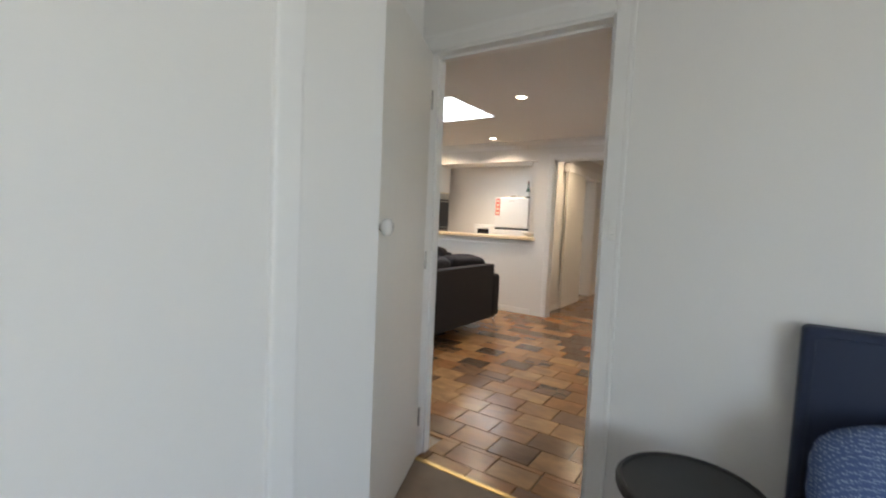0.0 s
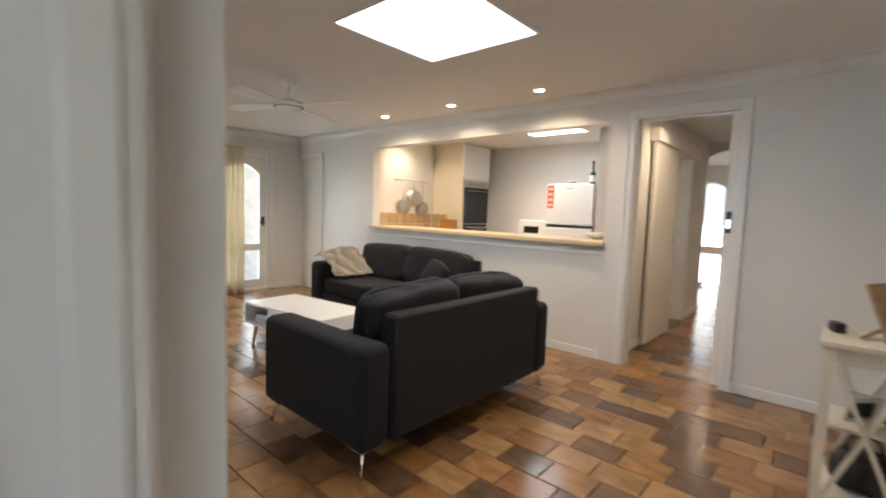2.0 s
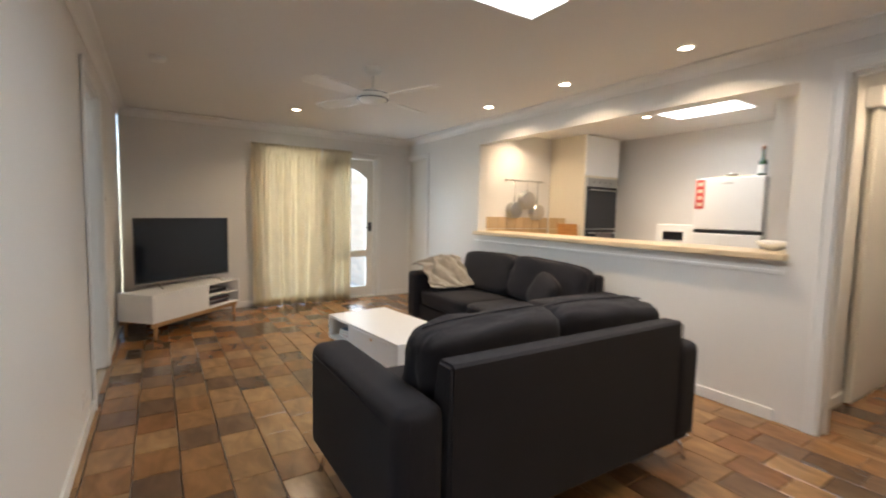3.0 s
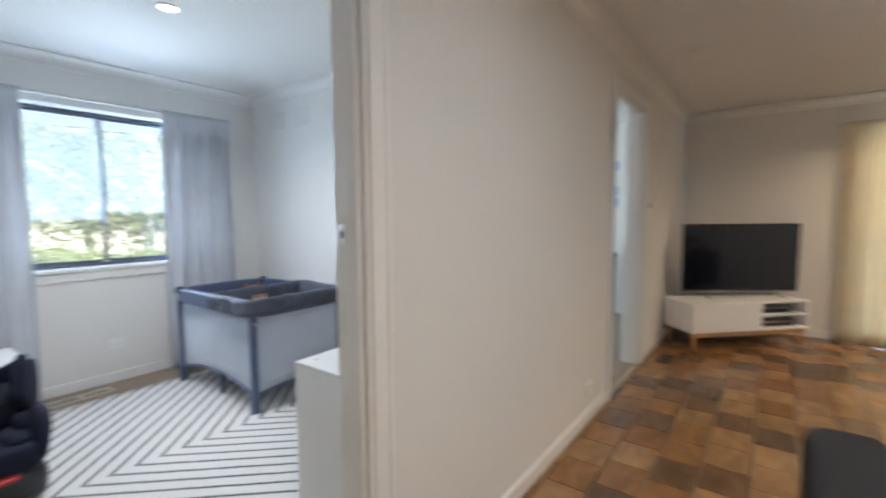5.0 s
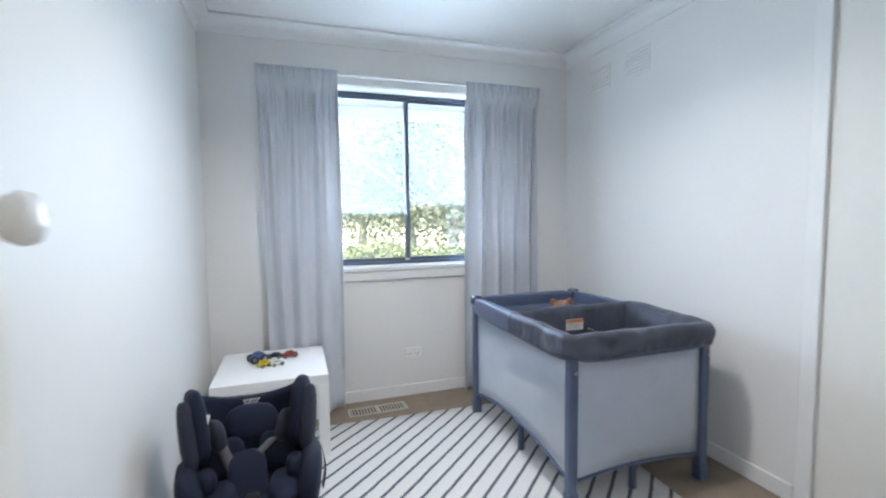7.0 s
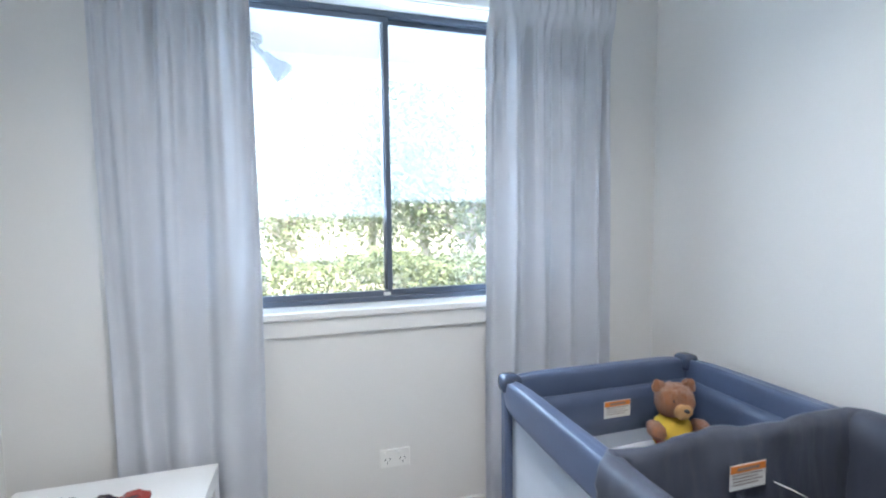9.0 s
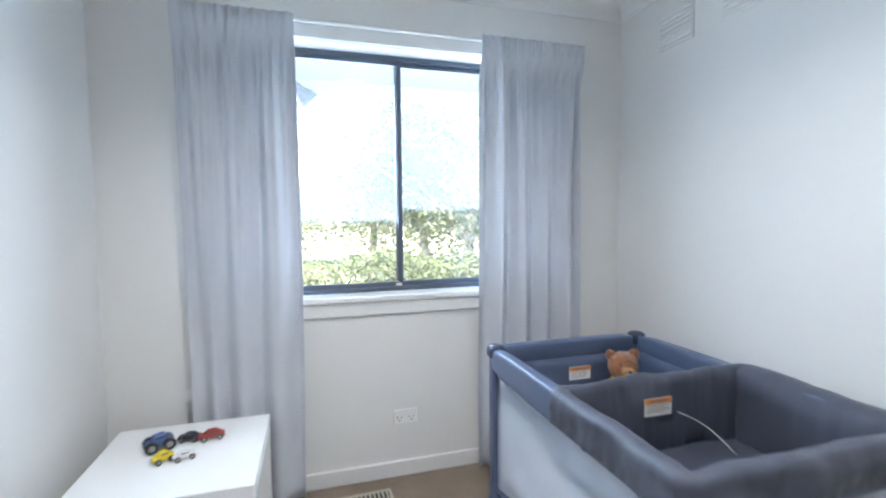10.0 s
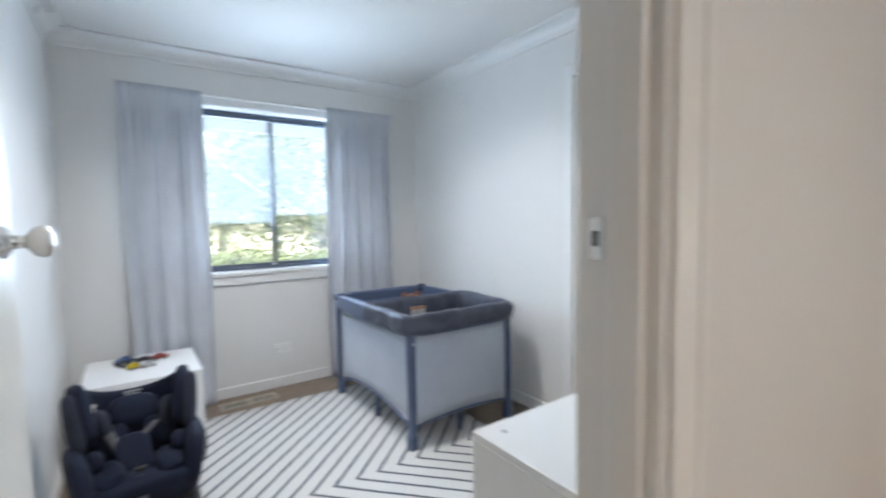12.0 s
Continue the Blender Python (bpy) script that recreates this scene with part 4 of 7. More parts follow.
# glass door and fixed light beside it
def glass_door():
    y0, y1, top = 3.5, 5.09, 2.02
    e = thing("window_2", pose(TVX - 0.07, 0, 0), "white timber framed fixed window beside the glass door", "window")
    e["kind"] = "structure"
    box_part("window_frame", (-0.05, y0, 0), (0.05, y0 + 0.04, top), TRIM, e, 0.004)
    box_part("window_frame", (-0.05, 4.25, 0), (0.05, 4.295, top), TRIM, e, 0.004)
    box_part("window_frame", (-0.05, y1 - 0.03, 0), (0.05, y1, top), TRIM, e, 0.004)
    box_part("window_frame", (-0.05, y0 + 0.04, top - 0.04), (0.05, y1 - 0.03, top), TRIM, e, 0.004)
    box_part("window_sill", (-0.06, y0 + 0.04, 0.0), (0.085, y1 - 0.03, 0.022), TRIM, e, 0.004)
    box_part("pane", (-0.002, y0 + 0.04, 0.022), (0.002, 4.25, top - 0.04), PANE, e, 0).visible_shadow = False
    for y in (y0 - 0.05, y1 + 0.006):
        box_part("architrave", (0.071, y, 0), (0.086, y + 0.055, top + 0.05), TRIM, e, 0.005)
    box_part("architrave", (0.071, y0 + 0.006, top - 0.006), (0.086, y1 + 0.005, top + 0.05), TRIM, e, 0.005)
    d = thing("door_7", pose(TVX - 0.055, 4.295, 0.024), "closed white glazed door with arched top pane", "glass door")
    d["kind"] = "structure"
    W, H = 0.76, 1.95
    for y in (0.0, W - 0.11):
        box_part("stile", (-0.02, y + 0.003, 0), (0.02, y + 0.107, H), DOORP, d, 0.004)
    box_part("bottom_rail", (-0.02, 0.107, 0), (0.02, W - 0.107, 0.13), DOORP, d, 0.004)
    box_part("mid_rail", (-0.02, 0.107, 0.56), (0.02, W - 0.107, 0.66), DOORP, d, 0.004)
    bm = bmesh.new()
    a, b = 0.107, W - 0.107
    n = 16
    arc = [(a + (b - a) * k / n, 1.68 + 0.14 * math.sin(math.pi * k / n)) for k in range(n + 1)]
    for (ya, za), (yb, zb) in zip(arc, arc[1:]):
        v = [bm.verts.new((x, y, z)) for x in (-0.02, 0.02) for y, z in ((ya, za), (yb, zb), (yb, H), (ya, H))]
        for f in ((0, 1, 2, 3), (7, 6, 5, 4), (0, 4, 5, 1), (3, 2, 6, 7)):
            bm.faces.new([v[k] for k in f])
    part("arched_rail", bm, DOORP, d)
    for z0, z1 in ((0.13, 0.56), (0.66, 1.84)):
        box_part("pane", (-0.003, 0.10, z0), (0.003, W - 0.10, z1), PANE, d, 0).visible_shadow = False
    lock = box_part("lock_case", (0.021, W - 0.085, 0.93), (0.045, W - 0.035, 1.06), BLACK, d, 0.006, "black lock case")
    bm = bmesh.new()
    bm_tube(bm, [(0.045, W - 0.06, 0.985), (0.075, W - 0.06, 0.985), (0.080, W - 0.08, 0.985), (0.080, W - 0.15, 0.985)], 0.008, 10)
    part("lever", bm, BLACK, lock)


glass_door()


def ceiling_fan():
    e = thing("ceiling_fan", pose(-3.79, 3.78, CEILING), "white four-blade ceiling fan on a short rod, at rest", "ceiling fan")
    bm = bmesh.new()
    bm_lathe(bm, [(0.030, -0.055), (0.062, -0.030), (0.066, -0.004), (0.066, -0.001)])
    part("canopy", bm, PLASTIC_W, e, smooth=True)
    bm = bmesh.new()
    bm_cyl(bm, (0, 0, -0.05), (0, 0, -0.165), 0.011, n=14)
    part("rod", bm, PLASTIC_W, e, smooth=True)
    bm = bmesh.new()
    bm_lathe(bm, [(0.02, -0.150), (0.035, -0.165), (0.105, -0.180), (0.118, -0.195), (0.118, -0.222), (0.10, -0.235), (0.085, -0.250), (0.03, -0.258)])
    motor = part("motor_housing", bm, PLASTIC_W, e, smooth=True)
    for z in (-0.190, -0.226):
        bm = bmesh.new()
        bm_cyl(bm, (0, 0, z), (0, 0, z - 0.004), 0.1195, n=32)
        part("band", bm, BLACK, motor, "thin dark band")
    for k in range(4):
        a = 22 + 90 * k
        q = pose(0, 0, -0.212, 0, 0, a) @ pose(0, 0, 0, 11, 0, 0)
        bm = bmesh.new()

        def blade(u, v):
            w = (0.052 + 0.020 * math.sin(u * 2.2)) * (1.0 if u < 0.93 else math.sqrt(max(0.0, 1 - ((u - 0.93) / 0.075) ** 2)))
            return q @ Vector((0.13 + 0.48 * u, (v - 0.5) * 2 * w, 0.004 * math.cos((v - 0.5) * 3)))

        bm_sheet(bm, blade, 16, 6, 0.006)
        b = part("blade", bm, PLASTIC_W, e)
        bm = bmesh.new()
        bm_box(bm, (0.085, -0.022, -0.004), (0.19, 0.022, 0.000), 0.002)
        bmesh.ops.transform(bm, matrix=q, verts=bm.verts[:])
        part("blade_iron", bm, PLASTIC_W, b)


ceiling_fan()

e = thing("smoke_alarm", pose(-4.48, 2.42, CEILING), "round white smoke alarm on the ceiling", "smoke alarm")
bm = bmesh.new()
bm_lathe(bm, [(0.030, -0.036), (0.045, -0.032), (0.055, -0.014), (0.055, -0.001)])
part("body", bm, PLASTIC_W, e, smooth=True)
bm = bmesh.new()
bm_cyl(bm, (0.02, 0, -0.034), (0.02, 0, -0.039), 0.006, n=10)
part("test_button", bm, PLASTIC_W, e)


def wall_plate(name, m, w, h, label, category, holes=0, rockers=0):
    """A small white plate; m puts its back on the wall with local +y pointing out."""
    e = thing(name, m, label, category)
    plate = box_part("plate", (-w / 2, 0.0, -h / 2), (w / 2, 0.007, h / 2), PLASTIC_W, e, 0.003)
    for k in range(holes):
        cx = (k - (holes - 1) / 2) * w / holes
        for dx, dz, r in ((-0.009, 0.004, 28), (0.009, 0.004, -28), (0, -0.010, 0)):
            bm = bmesh.new()
            bm_box(bm, (-0.0014, 0.0066, -0.0045), (0.0014, 0.0076, 0.0045))
            bmesh.ops.transform(bm, matrix=pose(cx + dx, 0, dz - 0.006, 0, r, 0), verts=bm.verts[:])
            part("slot", bm, BLACK, plate)
        box_part("rocker", (cx - 0.006 + 0.012, 0.0066, 0.016), (cx + 0.006 + 0.012, 0.011, 0.028), PLASTIC_W, e, 0.002)
    for k in range(rockers):
        cz = (k - (rockers - 1) / 2) * h / (rockers + 0.3)
        box_part("rocker", (-0.009, 0.0066, cz - 0.008), (0.009, 0.012, cz + 0.008), PLASTIC_W, e, 0.003)
    return e


wall_plate("power_outlet", pose(-2.155, -1.03, 0.285), 0.115, 0.072, "white double power outlet on the wall", "power outlet", holes=2)
wall_plate("power_outlet", pose(-3.585, LF, 0.20), 0.115, 0.072, "white double power outlet above the skirting", "power outlet", holes=2)
wall_plate("light_switch", pose(0.167, AB - 0.0135, 1.213, 0, 0, 180), 0.030, 0.080, "narrow white light switch plate beside the door", "light switch", rockers=3)
wall_plate("light_switch", pose(RX, 3.67, 1.255, 0, 0, 90), 0.035, 0.11, "narrow white light switch plate on the wall", "light switch", rockers=2)
wall_plate("light_switch", pose(-1.64, 5.93, 1.12, 0, 0, -90), 0.035, 0.11, "narrow white light switch plate in the hall", "light switch", rockers=2)
e = wall_plate("thermostat", pose(-5.02, LF, 1.27), 0.085, 0.125, "small white wall thermostat with grey display", "thermostat")
box_part("display", (-0.028, 0.0075, 0.005), (0.028, 0.016, 0.048), STEEL, e, 0.002, "grey display")


def floor_vent(name, m, w, d, n, plate, slot, label):
    e = thing(name, m, label, "floor vent")
    t = 0.012
    for s in (-1, 1):
        box_part("frame", (-w / 2, s * d / 2, 0.0005), (w / 2, s * (d / 2 - t), 0.006), plate, e, 0.001)
        box_part("frame", (s * w / 2, -d / 2 + t, 0.0005), (s * (w / 2 - t), d / 2 - t, 0.006), plate, e, 0.001)
    # no hole is cut: a black sheet draws the duct's shade
    box_part("duct_shade", (-w / 2 + t, -d / 2 + t, 0.0004), (w / 2 - t, d / 2 - t, 0.0016), slot, e, 0, "black sheet for the shade inside the duct")
    for k in range(n):
        x = -w / 2 + t + (w - 2 * t) * (k + 0.5) / n
        box_part("louvre", (x - 0.0035, -d / 2 + t, 0.002), (x + 0.0035, d / 2 - t, 0.0055), plate, e, 0)
    box_part("bar", (-0.008, -d / 2 + t, 0.002), (0.008, d / 2 - t, 0.0062), plate, e, 0)


VENT = surface("vent_enamel", (0.50, 0.44, 0.34), 0.4, vary=0.08)
floor_vent("floor_vent", pose(-1.885, -0.865, 0.0, 0, 0, 2), 0.36, 0.115, 18, VENT, BLACK, "beige metal floor heating vent on the carpet")
floor_vent("floor_vent", pose(-5.08, 2.20, 0.0, 0, 0, 0), 0.26, 0.11, 14, surface("vent_brown", (0.06, 0.04, 0.025), 0.5), BLACK, "dark brown metal floor vent among the tiles")


def console_table():
    e = thing("console_table", pose(-0.085, 4.30, 0), "narrow cream painted console table with crossed sides", "console table")
    P = surface("cream_paint", (0.70, 0.66, 0.55), 0.4, vary=0.04, big=3, fine=60)
    X, Y, H = 0.165, 0.18, 0.785
    box_part("tabletop", (-X, -Y, H - 0.022), (X, Y, H), P, e, 0.003)
    for a in (-1, 1):
        for b in (-1, 1):
            box_part("leg", (a * (X - 0.012), b * (Y - 0.012), 0.0), (a * (X - 0.050), b * (Y - 0.040), H - 0.023), P, e, 0.002)
    for b in (-1, 1):
        box_part("apron", (-X + 0.05, b * (Y - 0.016), H - 0.085), (X - 0.05, b * (Y - 0.034), H - 0.023), P, e, 0.002)
        box_part("lower_rail", (-X + 0.05, b * (Y - 0.016), 0.10), (X - 0.05, b * (Y - 0.034), 0.145), P, e, 0.002)
        for s in (-1, 1):
            bm = bmesh.new()
            p, q = Vector((-s * (X - 0.055), b * (Y - 0.02 - 0.006 * s), 0.145)), Vector((s * (X - 0.055), b * (Y - 0.02 - 0.006 * s), H - 0.085))
            d = q - p
            bm_box(bm, (-0.009, -0.0055, -d.length / 2), (0.009, 0.0055, d.length / 2), 0.001)
            bmesh.ops.transform(bm, matrix=Matrix.Translation((p + q) / 2) @ Matrix.Rotation(math.atan2(d.x, d.z), 4, "Y"), verts=bm.verts[:])
            part("cross_brace", bm, P, e)
    for a in (-1, 1):
        box_part("side_rail", (a * (X - 0.014), -Y + 0.04, H - 0.085), (a * (X - 0.030), Y - 0.04, H - 0.023), P, e, 0.002)
        box_part("side_rail", (a * (X - 0.014), -Y + 0.04, 0.10), (a * (X - 0.030), Y - 0.04, 0.145), P, e, 0.002)
    box_part("lower_shelf", (-X + 0.03, -Y + 0.034, 0.128), (X - 0.03, Y - 0.034, 0.142), P, e, 0.002)
    box_part("middle_shelf", (-X + 0.03, -Y + 0.034, 0.425), (X - 0.03, Y - 0.034, 0.438), P, e, 0.002)


console_table()

# things on the console table
e = thing("photo_frame", pose(-0.045, 4.29, 0.787, 0, 0, 62), "back of a fibreboard photo frame leaning on its strut", "photo frame")
bm = bmesh.new()
bm_box(bm, (-0.10, -0.005, 0), (0.10, 0.005, 0.25), 0.002)
bmesh.ops.transform(bm, matrix=pose(0, -0.05, 0.002, -22, 0, 0), verts=bm.verts[:])
part("back_board", bm, CARD, e)
bm = bmesh.new()
bm_box(bm, (-0.035, -0.003, 0), (0.035, 0.003, 0.21), 0.001)
bmesh.ops.transform(bm, matrix=pose(0.0, -0.135, 0.002, 50, 0, 0) @ pose(0, 0, 0.0), verts=bm.verts[:])
bmesh.ops.transform(bm, matrix=pose(0, 0.21, 0, 0, 0, 0), verts=bm.verts[:])
part("strut", bm, CARD, e)


def bottle(m, h, r, material, label, cap, neck=0.35):
    e = thing("bottle", m, label, "bottle")
    bm = bmesh.new()
    hs = h * (1 - neck)
    bm_lathe(bm, [(r * 0.85, 0), (r, 0.006), (r, hs * 0.82), (r * 0.85, hs * 0.93), (r * 0.42, hs + 0.01), (r * 0.36, h * 0.93), (r * 0.42, h * 0.95), (r * 0.42, h)])
    b = part("glass_body", bm, material, e, smooth=True)
    bm = bmesh.new()
    bm_lathe(bm, [(r * 1.012, hs * 0.22), (r * 1.014, hs * 0.225), (r * 1.014, hs * 0.70), (r * 1.012, hs * 0.705)])
    part("label_band", bm, PAPER, e, "plain paper label", True)
    bm = bmesh.new()
    bm_lathe(bm, [(r * 0.45, h * 0.90), (r * 0.47, h * 0.905), (r * 0.47, h + 0.004), (r * 0.40, h + 0.008)])
    part("cap", bm, cap, e, smooth=True)


AMBER = surface("amber_glass", (0.16, 0.045, 0.012), 0.08, vary=0.1, bump=0)
bottle(pose(0.045, 4.34, 0.787), 0.23, 0.034, AMBER, "small amber glass bottle on the console table", BLACK)
bottle(pose(0.0, 4.40, 0.787), 0.20, 0.030, AMBER, "short amber bottle behind the frame", BLACK)
e = thing("phone_gadget", pose(-0.20, 4.36, 0.787, 0, 0, 20), "small dark electronic gadget on the table", "gadget")
box_part("body", (-0.022, -0.035, 0), (0.022, 0.035, 0.045), BLACK, e, 0.008)
box_part("face", (-0.018, -0.0365, 0.006), (0.018, -0.035, 0.040), SCREEN, e, 0.001)
for k, (x, y, z, a, c) in enumerate(((-0.10, 4.28, 0.44, 25, PAPER), (-0.06, 4.31, 0.44, -20, INK), (-0.02, 4.26, 0.44, 12, PAPER))):
    e = thing("printed_card", pose(x, y, z, 28, 10 * (k - 1), a), "printed paper card leaning on the shelf", "card", "cards on the console shelf")
    box_part("sheet", (-0.06, -0.002, 0), (0.06, 0.002, 0.15), PAPER, e, 0)
    box_part("print", (-0.045, -0.003, 0.03), (0.03, -0.0021, 0.12), INK, e, 0, "dark printed area")
e = thing("handbag", pose(-0.075, 4.30, 0.1435, 0, 0, 10), "black soft bag on the lower shelf", "bag")
bm = bmesh.new()
bm_pillow(bm, (0, 0, 0.085), (0.20, 0.16, 0.17), 3.0, 10, 0.18, 2.0)
part("body", bm, BLACK, e)
bm = bmesh.new()
bm_tube(bm, [(-0.06, 0, 0.16), (-0.05, 0.01, 0.21), (0.0, 0.02, 0.24), (0.05, 0.01, 0.21), (0.06, 0, 0.16)], 0.006, 8)
part("handle", bm, BLACK, e)


def spotted():
    """White cloth printed with dark flecks."""
    m = surface("spotted_fabric", (0.70, 0.68, 0.64), 0.9, vary=0.1, big=12, fine=300, bump=0.4)
    nt = m.node_tree
    N, L = nt.nodes.new, nt.links.new
    b = nt.nodes["Principled BSDF"]
    co, mp, vo, ramp, mix = N("ShaderNodeTexCoord"), N("ShaderNodeMapping"), N("ShaderNodeTexVoronoi"), N("ShaderNodeValToRGB"), N("ShaderNodeMixRGB")
    mp.inputs["Scale"].default_value = (60, 26, 60)
    L(co.outputs["Object"], mp.inputs[0]), L(mp.outputs[0], vo.inputs["Vector"])
    vo.inputs["Scale"].default_value = 1.0
    ramp.color_ramp.elements[0].position, ramp.color_ramp.elements[1].position = 0.27, 0.31
    L(vo.outputs["Distance"], ramp.inputs[0]), L(ramp.outputs[0], mix.inputs[0])
    L(b.inputs["Base Color"].links[0].from_socket, mix.inputs[2])
    mix.inputs[1].default_value = (0.02, 0.02, 0.022, 1)
    L(mix.outputs[0], b.inputs["Base Color"])
    return m


e = thing("draught_stopper", pose(0.06, 3.62, 0), "white spotted cloth draught stopper with a black ear", "draught stopper")
bm = bmesh.new()
line = [(-0.035, 0.075, 0.045, 0.030), (-0.032, 0.06, 0.050, 0.043), (-0.025, 0.02, 0.052, 0.050), (-0.015, -0.04, 0.050, 0.049), (-0.004, -0.12, 0.046, 0.045), (0.004, -0.24, 0.049, 0.048), (0.010, -0.40, 0.046, 0.046), (0.008, -0.56, 0.048, 0.048), (0.012, -0.74, 0.046, 0.046), (0.010, -0.92, 0.044, 0.043), (0.010, -0.96, 0.036, 0.025)]
rings = [[bm.verts.new((x + r * math.cos(a), y, z + r * math.sin(a))) for a in (2 * math.pi * k / 18 for k in range(18))] for x, y, z, r in line]
for a, b in zip(rings, rings[1:]):
    for k in range(18):
        bm.faces.new((a[k], a[(k + 1) % 18], b[(k + 1) % 18], b[k])).smooth = True
bm.faces.new(list(reversed(rings[0]))), bm.faces.new(rings[-1])
part("body", bm, spotted(), e)
bm = bmesh.new()
bm_pillow(bm, (0, 0, 0), (0.11, 0.06, 0.024), 2.4, 8, 0.06, 3.0, pose(-0.10, 0.0, 0.034, 0, -32, 30))
part("ear", bm, BLACK, e, "black cloth ear")


# ---------------------------------------------------------------- bedroom 2
def rug_material():
    m, nt, b = nodes_of("chevron_rug")
    N, L = nt.nodes.new, nt.links.new

    def mth(op, a, c=None, v=None):
        k = N("ShaderNodeMath")
        k.operation = op
        L(a, k.inputs[0])
        if c is not None:
            L(c, k.inputs[1])
        if v is not None:
            k.inputs[1].default_value = v
        return k.outputs[0]

    co, sp = N("ShaderNodeTexCoord"), N("ShaderNodeSeparateXYZ")
    wob = N("ShaderNodeTexNoise")
    wob.inputs["Scale"].default_value = 14
    L(co.outputs["Object"], wob.inputs[0])
    L(co.outputs["Object"], sp.inputs[0])
    u = mth("ADD", sp.outputs[0], mth("ABSOLUTE", sp.outputs[1]))
    u = mth("ADD", u, mth("MULTIPLY", wob.outputs[0], v=0.012))
    f = mth("FRACT", mth("MULTIPLY", u, v=1 / 0.108))
    band = mth("LESS_THAN", mth("ABSOLUTE", mth("SUBTRACT", f, v=0.5)), v=0.10)
    n2 = N("ShaderNodeTexNoise")
    n2.inputs["Scale"].default_value = 260
    L(co.outputs["Object"], n2.inputs[0])
    mix = N("ShaderNodeMix")
    mix.data_type = "RGBA"
    L(band, mix.inputs[0])
    mix.inputs[6].default_value, mix.inputs[7].default_value = (0.60, 0.585, 0.56, 1), (0.085, 0.090, 0.108, 1)
    sc, mr = N("ShaderNodeVectorMath"), N("ShaderNodeMapRange")
    sc.operation = "SCALE"
    mr.inputs[3].default_value, mr.inputs[4].default_value = 0.8, 1.2
    L(n2.outputs[0], mr.inputs[0])
    L(mix.outputs[2], sc.inputs[0]), L(mr.outputs[0], sc.inputs["Scale"])
    L(sc.outputs[0], b.inputs["Base Color"])
    b.inputs["Roughness"].default_value = 0.95
    bp = N("ShaderNodeBump")
    bp.inputs["Strength"].default_value, bp.inputs["Distance"].default_value = 0.6, 0.003
    L(n2.outputs[0], bp.inputs["Height"]), L(bp.outputs[0], b.inputs["Normal"])
    return m


def rug():
    bm = bmesh.new()
    bm_sheet(bm, lambda u, v: (-0.78 + 1.56 * u, -1.13 + 2.26 * v, 0.009 + 0.0015 * noise.noise(Vector((u * 7, v * 9, 0)))), 20, 28, 0.0085)
    ob = part("rug", bm, rug_material())
    ob.matrix_world = pose(-2.145, 0.42, 0.0, 0, 0, -2)
    tagged(ob, "white flat-woven rug with thin dark chevron stripes", "rug")


rug()


def side_table():
    e = thing("side_table", pose(-1.304, -0.655, 0), "square white laminate side table against the curtain", "side table")
    S, H = 0.264, 0.425
    box_part("tabletop", (-S, -S + 0.01, H - 0.05), (S, S, H), WHITE, e, 0.002)
    for a in (-1, 1):
        for b in (-1, 1):
            y0, y1 = (S - 0.052, S - 0.001) if b > 0 else (-S + 0.011, -S + 0.062)
            box_part("leg", (a * (S - 0.001), y0, 0), (a * (S - 0.052), y1, H - 0.0505), WHITE, e, 0.001)


side_table()


def toy(m, body, cab, wheel_r, size, label):
    e = thing("toy_car", m, label, "toy car", "toy cars on the side table")
    l, w, h = size
    z = wheel_r * 0.9
    bm = bmesh.new()
    prof = [(-0.5, 0.0), (-0.5, 0.42), (-0.28, 0.5), (-0.16, 0.95), (0.18, 1.0), (0.30, 0.55), (0.48, 0.45), (0.5, 0.0)]
    rows = [[bm.verts.new((x * l, s * w / 2 * (1 if zz < 0.6 else 0.82), z + zz * h)) for x, zz in prof] for s in (-1, 1)]
    k = len(prof)
    for i in range(k):
        bm.faces.new((rows[0][i], rows[0][(i + 1) % k], rows[1][(i + 1) % k], rows[1][i]))
    bm.faces.new(list(reversed(rows[0]))), bm.faces.new(rows[1])
    bmesh.ops.bevel(bm, geom=bm.edges[:], offset=0.0012, segments=2, affect="EDGES")
    part("body", bm, body, e)
    box_part("windows", (-0.17 * l, -w / 2 * 0.92, z + 0.58 * h), (0.2 * l, w / 2 * 0.92, z + 0.88 * h), cab, e, 0.001)
    for a in (-0.30, 0.30):
        for s in (-1, 1):
            bm = bmesh.new()
            bm_cyl(bm, (a * l, s * (w / 2 - 0.004), wheel_r), (a * l, s * (w / 2 + wheel_r * 0.45), wheel_r), wheel_r, n=16)
            wh = part("wheel", bm, BLACK, e, "black tyre")
            bm = bmesh.new()
            bm_cyl(bm, (a * l, s * (w / 2 + wheel_r * 0.40), wheel_r), (a * l, s * (w / 2 + wheel_r * 0.52), wheel_r), wheel_r * 0.5, n=12)
            part("rim", bm, STEEL, wh)


def paint(n, c):
    return surface(n, c, 0.25, vary=0.12, big=30, fine=90, bump=0)


toy(pose(-1.225, -0.715, 0.425, 0, 0, 205), paint("toy_blue", (0.10, 0.16, 0.36)), paint("toy_dark", (0.05, 0.05, 0.07)), 0.021, (0.088, 0.042, 0.036), "blue toy monster truck with big black wheels")
toy(pose(-1.385, -0.745, 0.425, 0, 0, 190), paint("toy_red", (0.33, 0.05, 0.04)), paint("toy_glass", (0.05, 0.07, 0.09)), 0.010, (0.085, 0.034, 0.026), "small red toy pickup truck")
